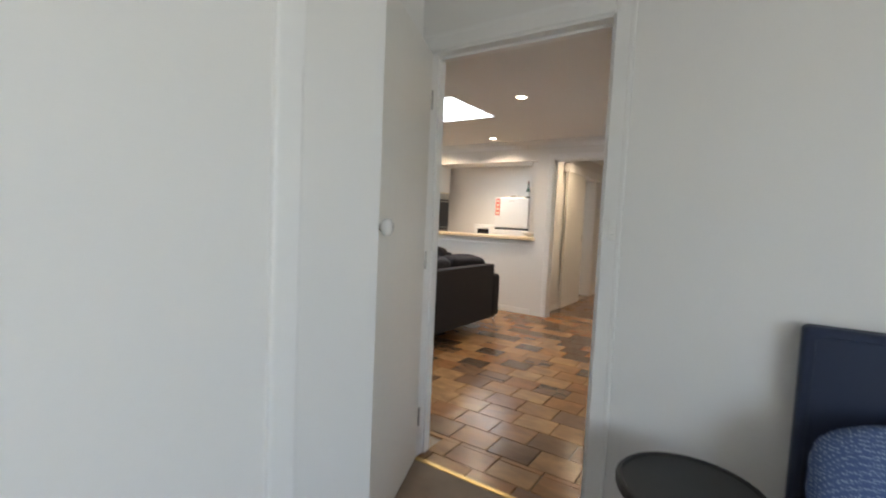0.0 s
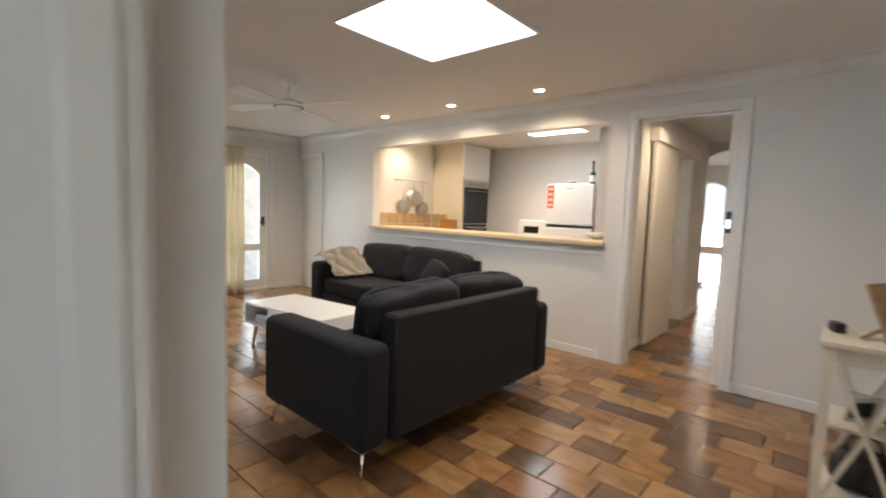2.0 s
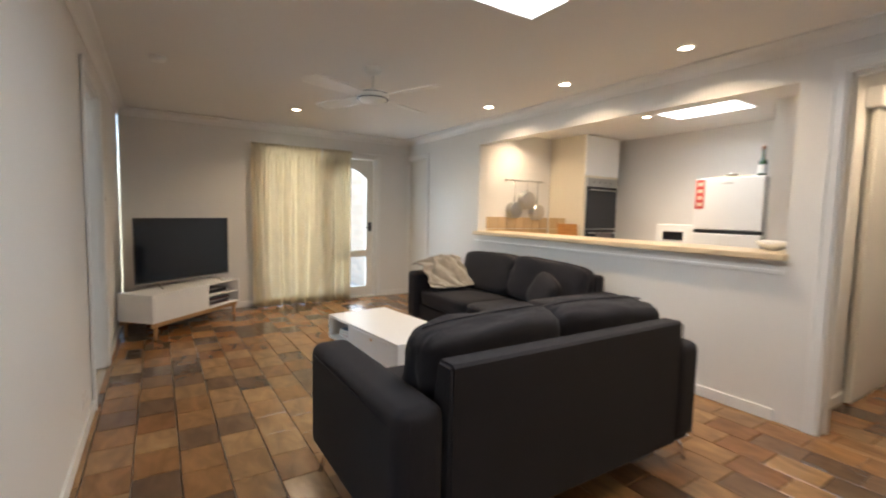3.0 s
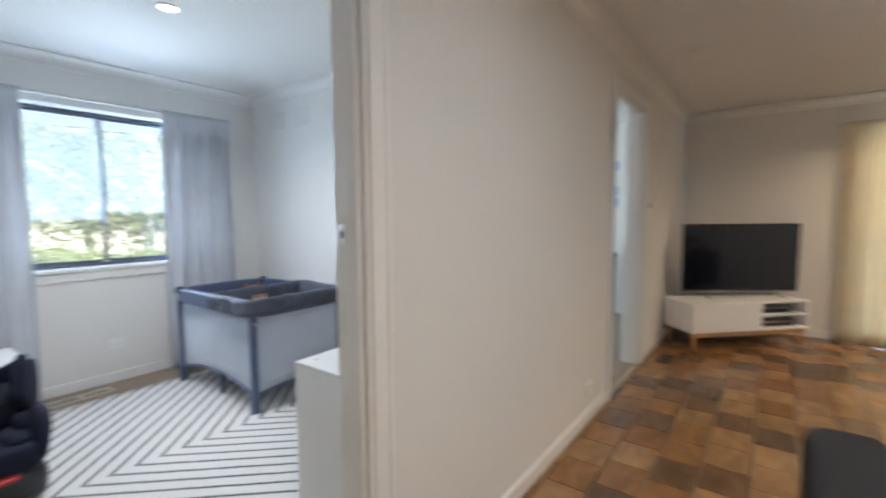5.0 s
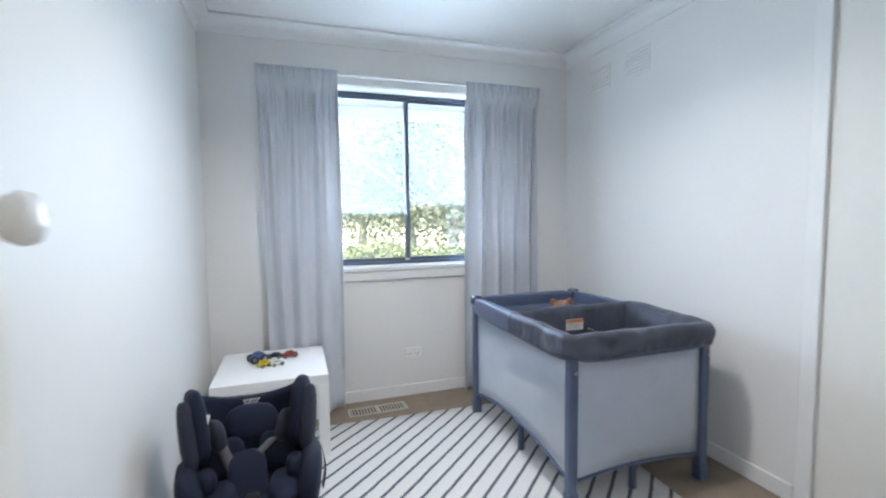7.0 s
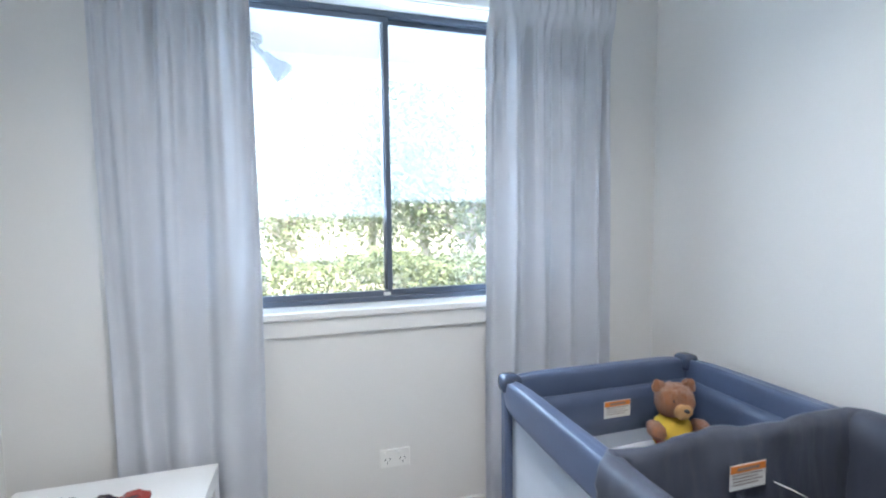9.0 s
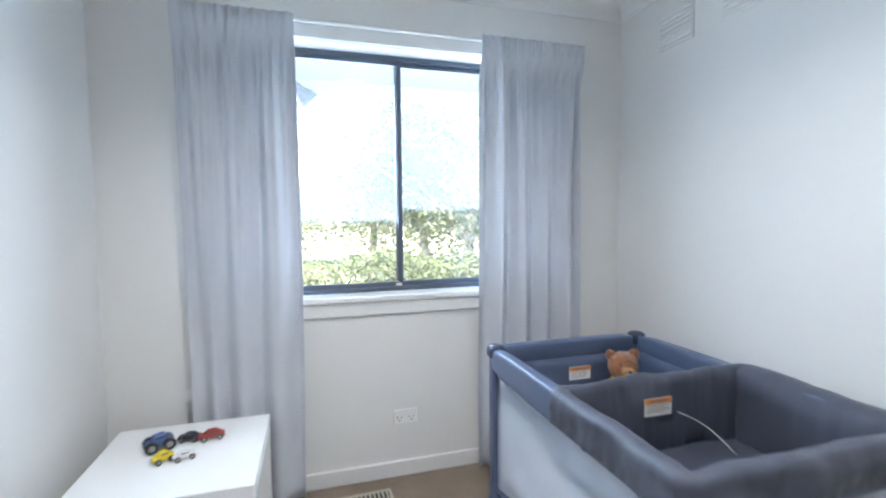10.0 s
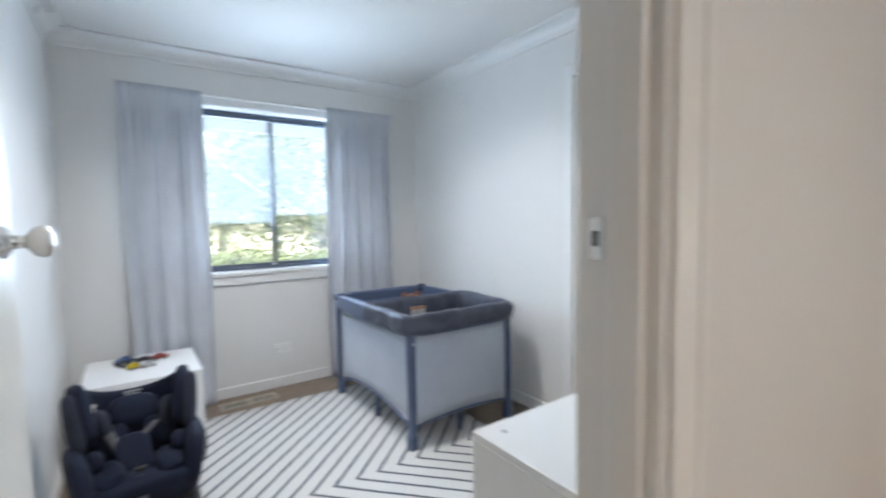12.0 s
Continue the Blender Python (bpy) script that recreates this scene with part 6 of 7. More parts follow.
# ---------------------------------------------------------------- bedroom 1
def bed():
    e = thing("bed", pose(1.50, 1.77, 0), "double bed with dark navy padded headboard and patterned pillow", "bed")
    FAUX = surface("navy_vinyl", (0.012, 0.022, 0.055), 0.55, vary=0.12, big=4, fine=220, bump=0.2, depth=0.001)
    bm = bmesh.new()
    bm_box(bm, (-0.745, -0.06, 0.10), (0.80, 0.015, 0.955), 0.018, 4)
    h = part("headboard", bm, FAUX, e, "dark navy padded headboard", True)
    bm = bmesh.new()
    bm_tube(bm, [(-0.715, -0.062, 0.12), (-0.715, -0.062, 0.915), (-0.69, -0.062, 0.928), (0.75, -0.062, 0.928)], 0.003, 6)
    part("stitching", bm, FAUX, h)
    for s in (-1, 1):
        box_part("leg", (s * 0.70, -0.05, 0.0), (s * 0.66, 0.005, 0.12), BLACK, e, 0.004)
        box_part("leg", (s * 0.70, -1.95, 0.0), (s * 0.66, -1.91, 0.12), BLACK, e, 0.004)
    box_part("bed_base", (-0.74, -2.0, 0.10), (0.79, -0.061, 0.27), FAUX, e, 0.01)
    bm = bmesh.new()
    bm_pillow(bm, (0.025, -1.03, 0.37), (1.50, 1.92, 0.22), 10, 10, 0.01, 1.0)
    part("mattress", bm, surface("sheet", (0.35, 0.40, 0.52), 0.9, vary=0.1), e, "blue-grey bedding")


bed()


def dotted():
    m, nt, b = nodes_of("blue_patterned_cotton")
    v, r, co = (nt.nodes.new(k) for k in ("ShaderNodeTexVoronoi", "ShaderNodeValToRGB", "ShaderNodeTexCoord"))
    v.inputs["Scale"].default_value = 120
    v.inputs["Randomness"].default_value = 0.25
    r.color_ramp.elements[0].position, r.color_ramp.elements[1].position = 0.28, 0.36
    r.color_ramp.elements[0].color, r.color_ramp.elements[1].color = (0.30, 0.38, 0.52, 1), (0.07, 0.11, 0.24, 1)
    nt.links.new(co.outputs["Object"], v.inputs["Vector"]), nt.links.new(v.outputs["Distance"], r.inputs[0]), nt.links.new(r.outputs[0], b.inputs["Base Color"])
    b.inputs["Roughness"].default_value = 0.9
    return m


bm = bmesh.new()
bm_pillow(bm, (0, 0, 0), (0.66, 0.16, 0.40), 2.8, 12, 0.06, 3.0, pose(1.10, 1.56, 0.56, -24, 0, 3))
tagged(part("pillow", bm, dotted()), "blue pillow with small pale pattern against the headboard", "pillow")

e = thing("round_side_table", pose(0.515, 1.42, 0), "round dark brown bedside table with slim legs", "side table")
DARK = surface("dark_stain", (0.010, 0.009, 0.008), 0.5, vary=0.2, big=6, fine=90, bump=0.05)
bm = bmesh.new()
bm_lathe(bm, [(0.185, 0.465), (0.197, 0.468), (0.200, 0.476), (0.200, 0.492), (0.195, 0.498), (0.186, 0.499), (0.180, 0.492), (0.02, 0.491)], n=40)
part("tabletop", bm, DARK, e, smooth=False)
for k in range(3):
    a = 2 * math.pi * k / 3 + 0.4
    bm = bmesh.new()
    bm_cyl(bm, (0.17 * math.cos(a), 0.17 * math.sin(a), 0.0), (0.10 * math.cos(a), 0.10 * math.sin(a), 0.466), 0.010, 0.014, 12)
    part("leg", bm, DARK, e, smooth=True)

# ---------------------------------------------------------------- bedroom 3, glimpsed
for k, z in enumerate((1.80, 1.50, 1.36)):
    e = thing("framed_print", pose(TVX + 0.001, 1.25, z, 0, 0, -90), "small blue and white framed print on the wall", "framed print", "prints in the third bedroom")
    box_part("frame", (-0.11, 0.0, -0.07), (0.11, 0.012, 0.07), WHITE, e, 0.002)
    box_part("print", (-0.095, 0.0122, -0.055), (0.095, 0.0135, 0.055), surface("print_blue", (0.14, 0.25, 0.48), 0.5, vary=0.6, big=14), e, 0, "blue printed picture")
e = thing("stool", pose(-6.35, 1.20, 0), "dark stool against the bedroom wall", "stool")
box_part("seat", (-0.18, -0.18, 0.72), (0.18, 0.18, 0.76), BLACK, e, 0.01)
for a in (-1, 1):
    for b in (-1, 1):
        box_part("leg", (a * 0.17, b * 0.17, 0), (a * 0.14, b * 0.14, 0.719), BLACK, e, 0.002)

# ---------------------------------------------------------------- kitchen
CREAM = surface("cream_laminate", (0.72, 0.66, 0.54), 0.4, vary=0.03, big=2, fine=80, bump=0.02)


def kitchen():
    e = thing("tall_oven_cabinet", pose(-4.875, 7.43, 0), "tall white oven cabinet with cream side panel", "cabinet")
    box_part("body", (-0.315, -0.33, 0.0), (0.29, 0.35, CEILING - 0.006), CREAM, e, 0.002)
    box_part("upper_door", (0.2905, -0.325, 1.78), (0.308, 0.345, CEILING - 0.02), WHITE, e, 0.002)
    box_part("lower_door", (0.2905, -0.325, 0.1), (0.308, 0.345, 0.86), WHITE, e, 0.002)
    o = thing("wall_oven", pose(-4.57, 7.43, 0.87), "built-in steel and black glass double wall oven", "oven")
    box_part("surround", (-0.01, -0.30, 0.0), (0.006, 0.30, 0.88), STEEL, o, 0.003)
    box_part("control_panel", (0.0065, -0.298, 0.775), (0.020, 0.298, 0.878), STEEL, o, 0.003, "steel control panel")
    for k in range(4):
        bm = bmesh.new()
        bm_cyl(bm, (0.02, -0.17 + 0.11 * k, 0.828), (0.045, -0.17 + 0.11 * k, 0.828), 0.020, 0.018, 16)
        part("knob", bm, STEEL, o)
    for z0, z1 in ((0.215, 0.765), (0.005, 0.20)):
        d = box_part("oven_door", (0.0065, -0.296, z0), (0.028, 0.296, z1), SCREEN, o, 0.004, "black glass oven door")
        bm = bmesh.new()
        bm_tube(bm, [(0.028, -0.25, z1 - 0.045), (0.065, -0.25, z1 - 0.045), (0.065, 0.25, z1 - 0.045), (0.028, 0.25, z1 - 0.045)], 0.008, 8)
        part("handle", bm, STEEL, d, "steel bar handle")
    tt = thing("tea_towel", pose(-4.475, 7.43, 0.98), "dark checked tea towel hung on the oven handle", "tea towel")
    bm = bmesh.new()
    bm_sheet(bm, lambda u, v: (0.004 * math.sin(u * 20) - 0.02, -0.17 + 0.34 * u, 0.055 - 0.16 * (1 - v)), 20, 6, 0.003)
    part("cloth", bm, surface("towel", (0.12, 0.10, 0.10), 0.9, vary=0.5, big=30), tt)
    b = thing("kitchen_bench", pose(-4.905, 6.41, 0), "cream kitchen base cabinets with pale laminate worktop", "kitchen bench")
    box_part("cabinet_body", (-0.29, -0.66, 0.0), (0.27, 0.68, 0.86), CREAM, b, 0.002)
    box_part("worktop", (-0.293, -0.685, 0.861), (0.30, 0.685, 0.90), BENCH, b, 0.006)
    for k in range(3):
        box_part("cabinet_door", (0.2705, -0.655 + 0.445 * k, 0.10), (0.288, -0.218 + 0.445 * k, 0.85), CREAM, b, 0.003)
    s = thing("splashback", pose(-5.198, 6.41, 0.90), "tan ceramic tile splashback above the bench", "splashback")
    TAN = surface("tan_tile", (0.52, 0.38, 0.22), 0.25, vary=0.06, big=4, fine=40, bump=0.02, rand=0.07)
    n = 9
    me = None
    for r in range(2):
        for k in range(n):
            if me is None:
                bm = bmesh.new()
                bm_box(bm, (0, 0.002, 0.002), (0.010, 0.148, 0.153), 0.002, 1)
                t = part("tile", bm, TAN, s)
                me = t.data
            else:
                t = new("tile", me)
                t.parent = s
            t.matrix_basis = pose(0, -0.68 + 0.150 * k, 0.157 * r)
    s2 = thing("splashback", pose(-4.87, 7.098, 0.90), "tan ceramic tile splashback on the cabinet side", "splashback")
    for r in range(2):
        for k in range(2):
            t = new("tile", me)
            t.parent = s2
            t.matrix_basis = pose(-0.30 + 0.152 * k, 0.0, 0.157 * r, 0, 0, -90)
    c = thing("chopping_board", pose(-4.78, 7.06, 0.901), "orange-brown timber chopping board leaning on the tiles", "chopping board")
    bm = bmesh.new()
    bm_box(bm, (-0.17, -0.010, 0.0), (0.17, 0.010, 0.24), 0.008)
    bmesh.ops.transform(bm, matrix=pose(0, 0, 0, 8, 0, 0), verts=bm.verts[:])
    part("board", bm, wood("acacia", (0.38, 0.17, 0.05), (0.50, 0.25, 0.08)), c)
    bottle(pose(-5.08, 5.86, 0.901), 0.33, 0.035, glass("clear_bottle", 0.02, (0.9, 0.92, 0.9)), "clear glass bottle on the kitchen bench", BLACK, 0.3)
    rail = thing("pan_rail", pose(-5.20, 6.60, 1.70), "steel wall rail for hanging pans", "pan rail")
    bm = bmesh.new()
    bm_cyl(bm, (0.05, -0.33, 0), (0.05, 0.33, 0), 0.008, n=12)
    part("bar", bm, STEEL, rail, smooth=True)
    for y in (-0.30, 0.30):
        bm = bmesh.new()
        bm_cyl(bm, (0.001, y, 0), (0.05, y, 0), 0.007, n=10)
        bm_cyl(bm, (0.001, y, 0), (0.008, y, 0), 0.018, n=14)
        part("bracket", bm, STEEL, rail, smooth=True)
    for y, r, dz in ((-0.19, 0.105, 0.36), (0.03, 0.120, 0.22), (0.22, 0.108, 0.38)):
        p = thing("saucepan", pose(-5.15, 6.60 + y, 1.70), "steel saucepan hanging by its handle from the rail", "saucepan", "pans on the rail")
        q = pose(0, 0, -dz - r * 0.35) @ pose(0, 0, 0, 0, 90, 0)
        bm = bmesh.new()
        bm_lathe(bm, [(r * 0.90, 0.085), (r, 0.080), (r, 0.0), (r * 1.04, -0.002), (r * 1.04, -0.006), (r * 0.96, -0.004), (r * 0.86, 0.074), (0.01, 0.078)], q @ pose(0, 0, -0.03), caps=True)
        body = part("pan_body", bm, STEEL, p, smooth=True)
        bm = bmesh.new()
        bm_tube(bm, [(0.0, 0, -dz + r * 0.62), (0.012, 0, -dz * 0.55), (0.008, 0, -0.05)], 0.008, 8)
        part("handle", bm, STEEL, p)
        bm = bmesh.new()
        bm_tube(bm, [(0.008, 0, -0.055), (-0.004, 0, -0.03), (0.0, 0, 0.010), (0.010, 0, 0.011)], 0.003, 6)
        part("hook", bm, STEEL, p)
    f = thing("fridge", pose(-2.88, 7.55, 0), "white top-mount fridge freezer with dark grip strip", "fridge")
    WF = surface("fridge_enamel", (0.80, 0.80, 0.79), 0.25, vary=0.02, big=2, fine=150, bump=0.04)
    X, Y = 0.325, 0.33
    box_part("cabinet_body", (-X, -Y + 0.055, 0.02), (X, Y, 1.66), WF, f, 0.008)
    box_part("freezer_door", (-X, -Y, 1.135), (X, -Y + 0.052, 1.665), WF, f, 0.010, seg=3)
    box_part("fridge_door", (-X, -Y, 0.06), (X, -Y + 0.052, 1.095), WF, f, 0.010, seg=3)
    box_part("grip_strip", (-X + 0.004, -Y + 0.010, 1.098), (X - 0.004, -Y + 0.052, 1.132), BLACK, f, 0.004, "dark grip recess")
    box_part("maker_mark", (-0.05, -Y - 0.0015, 1.60), (0.05, -Y - 0.0003, 1.612), STEEL, f, 0, "small grey maker's mark")
    for a in (-1, 1):
        box_part("foot", (a * (X - 0.03), -Y + 0.08, 0), (a * (X - 0.07), -Y + 0.12, 0.021), BLACK, f, 0.002)
        box_part("foot", (a * (X - 0.03), Y - 0.12, 0), (a * (X - 0.07), Y - 0.08, 0.021), BLACK, f, 0.002)
    mg = thing("fridge_poster", pose(-3.15, 7.2185, 1.50), "narrow red poster stuck on the fridge door", "poster")
    box_part("sheet", (-0.045, -0.0016, -0.15), (0.048, -0.0004, 0.15), surface("poster_red", (0.50, 0.06, 0.05), 0.5, vary=0.2, big=20), mg, 0)
    bm = bmesh.new()
    for k in range(4):
        bm_box(bm, (-0.025, -0.0026, 0.085 - 0.07 * k), (0.028, -0.0016, 0.120 - 0.07 * k))
    part("printed_marks", bm, surface("poster_cream", (0.70, 0.55, 0.42), 0.6), mg, "pale printed shapes")
    bb = thing("bread_board", pose(-2.92, 7.50, 1.661), "pale timber board lying on top of the fridge", "board")
    box_part("board", (-0.19, -0.13, 0), (0.19, 0.13, 0.028), BENCH, bb, 0.005)
    tr = thing("small_dish", pose(-2.98, 7.50, 1.6895), "small grey dish on the board", "dish")
    bm = bmesh.new()
    bm_lathe(bm, [(0.03, 0), (0.06, 0.02), (0.065, 0.035), (0.060, 0.034), (0.02, 0.008)])
    part("dish", bm, STEEL, tr, smooth=True)
    bottle(pose(-2.66, 7.40, 1.661), 0.30, 0.038, GLASSG, "green wine bottle with pale label on the fridge", AMBER, 0.42)
    mw = thing("microwave", pose(-3.52, 7.66, 0.0), "white microwave on a cream kitchen cabinet", "microwave")
    box_part("cabinet", (-0.30, -0.28, 0.0), (0.28, 0.28, 0.90), CREAM, mw, 0.003)
    box_part("case", (-0.25, -0.20, 0.901), (0.25, 0.18, 1.17), WHITE, mw, 0.008)
    box_part("window", (-0.16, -0.2045, 0.99), (0.08, -0.2005, 1.09), SCREEN, mw, 0.003, "dark door window")
    box_part("control_strip", (0.135, -0.2045, 0.93), (0.235, -0.2005, 1.14), PLASTIC_W, mw, 0.002)
    bo = thing("bowl", pose(-1.93, 5.88, 1.043), "shallow pale ceramic bowl on the bar top", "bowl")
    bm = bmesh.new()
    bm_lathe(bm, [(0.035, 0), (0.040, 0.006), (0.085, 0.032), (0.110, 0.062), (0.106, 0.063), (0.08, 0.038), (0.03, 0.012)])
    part("bowl", bm, CERAMIC, bo, smooth=True)


kitchen()


# ---------------------------------------------------------------- hall and entry
def hall():
    e = thing("sliding_door", pose(-1.64, 6.74, 0), "cream sliding door hung on an overhead track, slid open", "sliding door")
    box_part("leaf", (0.022, -0.405, 0.012), (0.058, 0.43, 2.0), DOORP, e, 0.003)
    box_part("finger_pull", (0.0585, 0.36, 0.98), (0.061, 0.385, 1.08), STEEL, e, 0.001, "recessed steel pull")
    box_part("pelmet", (0.001, -0.45, 1.99), (0.085, 1.25, 2.115), TRIM, e, 0.006, "cream timber pelmet")
    d = thing("door_frame", pose(-1.71, 7.54, 0), "cream painted door frame in the hall", "door frame")
    d["kind"] = "structure"
    for s in (-1, 1):
        box_part("jamb", (-0.072, s * 0.39, 0), (0.075, s * 0.374, 1.99), TRIM, d, 0.003)
    box_part("architrave", (0.071, 0.391, 0), (0.086, 0.452, 1.985), TRIM, d, 0.004)
    sl = thing("sliding_door", pose(-0.815, PY + 0.065, 0), "white sliding door mostly drawn into the wall", "sliding door")
    box_part("leaf", (-0.062, -0.018, 0.012), (-0.006, 0.018, 2.05), DOORP, sl, 0.003)
    lk = box_part("lock_plate", (-0.050, -0.021, 1.165), (-0.012, -0.0185, 1.325), BLACK, sl, 0.002, "black lock plate")
    box_part("escutcheon", (-0.044, -0.024, 1.20), (-0.018, -0.0212, 1.265), CHROME, lk, 0.001, "chrome escutcheon")
    y = 11.82
    f = thing("entry_frame", pose(-1.72, y, 0), "white timber entry frame with sidelight", "door frame")
    f["kind"] = "structure"
    for x in (-0.70, -0.175, 0.73):
        box_part("post", (x, -0.06, 0), (x + 0.04, 0.06, 2.10), TRIM, f, 0.004)
    box_part("head", (-0.66, -0.06, 2.06), (0.73, 0.06, 2.10), TRIM, f, 0.004)
    box_part("sill", (-0.66, -0.06, 0.0), (0.73, 0.06, 0.02), TRIM, f, 0.004)
    box_part("sidelight_rail", (-0.66, -0.03, 0.62), (-0.175, 0.03, 0.76), TRIM, f, 0.004)
    bm = bmesh.new()
    n = 14
    a, b = -0.66, -0.175
    arc = [(a + (b - a) * k / n, 1.88 + 0.12 * math.sin(math.pi * k / n)) for k in range(n + 1)]
    for (xa, za), (xb, zb) in zip(arc, arc[1:]):
        v = [bm.verts.new((x, yy, z)) for yy in (-0.03, 0.03) for x, z in ((xa, za), (xb, zb), (xb, 2.06), (xa, 2.06))]
        for q in ((0, 1, 2, 3), (7, 6, 5, 4), (0, 4, 5, 1)):
            bm.faces.new([v[k] for k in q])
    part("arched_head", bm, TRIM, f)
    for z0, z1 in ((0.02, 0.62), (0.76, 2.0)):
        box_part("pane", (a, -0.003, z0), (b, 0.003, z1), FROST, f, 0, "frosted glass pane").visible_shadow = False
    d = thing("door_8", pose(-1.72, y - 0.02, 0.022), "closed red-brown timber front door with brass lock", "front door")
    d["kind"] = "structure"
    box_part("leaf", (-0.132, -0.02, 0), (0.726, 0.02, 2.035), JARRAH, d, 0.004)
    for z0, z1 in ((0.15, 0.85), (1.05, 1.9)):
        for x0, x1 in ((-0.04, 0.25), (0.34, 0.63)):
            box_part("panel", (x0, -0.028, z0), (x1, -0.0205, z1), JARRAH, d, 0.006)
    for z in (1.0, 1.25):
        bm = bmesh.new()
        bm_cyl(bm, (-0.08, -0.0205, z), (-0.08, -0.06, z), 0.026, 0.020, 16)
        part("lock_knob", bm, STEEL, d, "brushed lock knob")
    for k, (x, yy, a2) in enumerate(((-2.28, 11.48, 80), (-2.15, 11.50, 95))):
        s = thing("shoe", pose(x, yy, 0, 0, 0, a2), "dark casual shoe by the front door", "shoe", "shoes by the front door")
        bm = bmesh.new()
        bm_pillow(bm, (0, 0, 0.014), (0.27, 0.10, 0.026), 3.5, 8, 0.02, k)
        part("sole", bm, PAPER, s, "pale rubber sole")
        bm = bmesh.new()
        bm_pillow(bm, (0.0, 0, 0.055), (0.25, 0.092, 0.075), 2.6, 10, 0.10, k + 1)
        part("upper", bm, BLACK, s)
    h = thing("coat_hook", pose(-2.60, 11.749, 1.55), "small dark coat hook on the entry wall", "hook")
    bm = bmesh.new()
    bm_tube(bm, [(0, 0, 0), (0, -0.04, -0.01), (0, -0.055, 0.02)], 0.006, 8)
    bm_box(bm, (-0.02, -0.006, -0.035), (0.02, -0.0005, 0.035), 0.002)
    part("hook", bm, BLACK, h)


FROST = sheer("frosted_glass", (0.48, 0.51, 0.53), 0.7, clear=0.12)
hall()

# ---------------------------------------------------------------- outside
GROUND = surface("garden_ground", (0.26, 0.25, 0.17), 0.95, vary=0.4, big=0.6, fine=12, bump=0.4, depth=0.03)
setting(box_part("ground", (-400, -400, -0.5), (400, 400, -0.35), GROUND, bevel=0), "garden lawn and earth around the house", "ground")
SOFFIT = surface("soffit_paint", (0.72, 0.71, 0.68), 0.6, vary=0.04)
setting(box_part("eave", (-7.4, -2.05, 2.12), (4.0, -1.26, 2.16), SOFFIT, bevel=0), "white painted eave lining above the window", "eave")
setting(box_part("fascia", (-7.4, -2.09, 2.02), (4.0, -2.05, 2.22), SOFFIT, bevel=0.004), "white painted fascia board", "fascia")
setting(box_part("roof", (-7.6, -3.2, 2.55), (4.2, 12.9, 2.62), surface("roof", (0.2, 0.12, 0.09), 0.8), bevel=0), "plain roof over the house", "roof")

e = thing("floodlight", pose(-1.62, -1.85, 2.12), "black twin outdoor floodlight under the eave", "floodlight")
bm = bmesh.new()
bm_cyl(bm, (0, 0, -0.001), (0, 0, -0.03), 0.045, n=18)
part("mount", bm, BLACK, e)
bm = bmesh.new()
bm_tube(bm, [(0, 0, -0.03), (-0.02, 0.0, -0.07), (-0.06, 0.0, -0.10)], 0.014, 10)
part("arm", bm, BLACK, e)
bm = bmesh.new()
bm_lathe(bm, [(0.025, 0.0), (0.030, 0.05), (0.055, 0.10), (0.058, 0.13), (0.04, 0.131)], pose(-0.05, 0, -0.09, 0, 225, 0))
part("lamp_head", bm, BLACK, e, smooth=True)

LEAF = sheer("leaf_green", (0.12, 0.15, 0.075), 0.45, vary=0.5, fine=3)
BARK = surface("bark", (0.36, 0.33, 0.29), 0.9, vary=0.3, big=4, fine=40, bump=0.6, depth=0.01)


def leaves(bm, pts, size, rng):
    for p in pts:
        d = Vector((rng.uniform(-1, 1), rng.uniform(-1, 1), rng.uniform(-1, 0.4))).normalized()
        s = d.cross(Vector((rng.uniform(-1, 1), rng.uniform(-1, 1), 1))).normalized()
        l, w = size * rng.uniform(0.6, 1.3), size * rng.uniform(0.14, 0.28)
        q = [p, p + d * l * 0.5 + s * w, p + d * l, p + d * l * 0.5 - s * w]
        bm.faces.new([bm.verts.new(t) for t in q])


def tree(x, y, h, spread, seed, n=9000):
    rng = random.Random(seed)
    e = thing("tree", pose(x, y, -0.35), "tall garden tree with drooping grey-green leaves", "tree", "garden trees")
    bm = bmesh.new()
    tips = []
    trunk = [Vector((0.15 * math.sin(k * 0.9 + seed), 0.12 * math.cos(k * 1.1), h * 0.62 * k / 6)) for k in range(7)]
    for a, b, k in zip(trunk, trunk[1:], range(6)):
        bm_cyl(bm, a, b, 0.16 - 0.018 * k, 0.16 - 0.018 * (k + 1), 10)
    for j in range(16):
        base = trunk[2 + j % 5]
        a = j * 2.4 + rng.uniform(-0.3, 0.3)
        p = base
        r = 0.055
        for s in range(4):
            q = p + Vector((math.cos(a) * spread * 0.25, math.sin(a) * spread * 0.25, h * rng.uniform(0.04, 0.12)))
            bm_cyl(bm, p, q, r, r * 0.68, 7)
            a += rng.uniform(-0.5, 0.5)
            r *= 0.68
            p = q
            tips.append(p)
    part("trunk", bm, BARK, e, smooth=True)
    bm = bmesh.new()
    pts = []
    for k in range(n):
        t = rng.choice(tips)
        pts.append(t + Vector((rng.gauss(0, 0.42), rng.gauss(0, 0.42), rng.gauss(-0.45, 0.6))))
    leaves(bm, pts, 0.15, rng)
    part("crown", bm, LEAF, e)


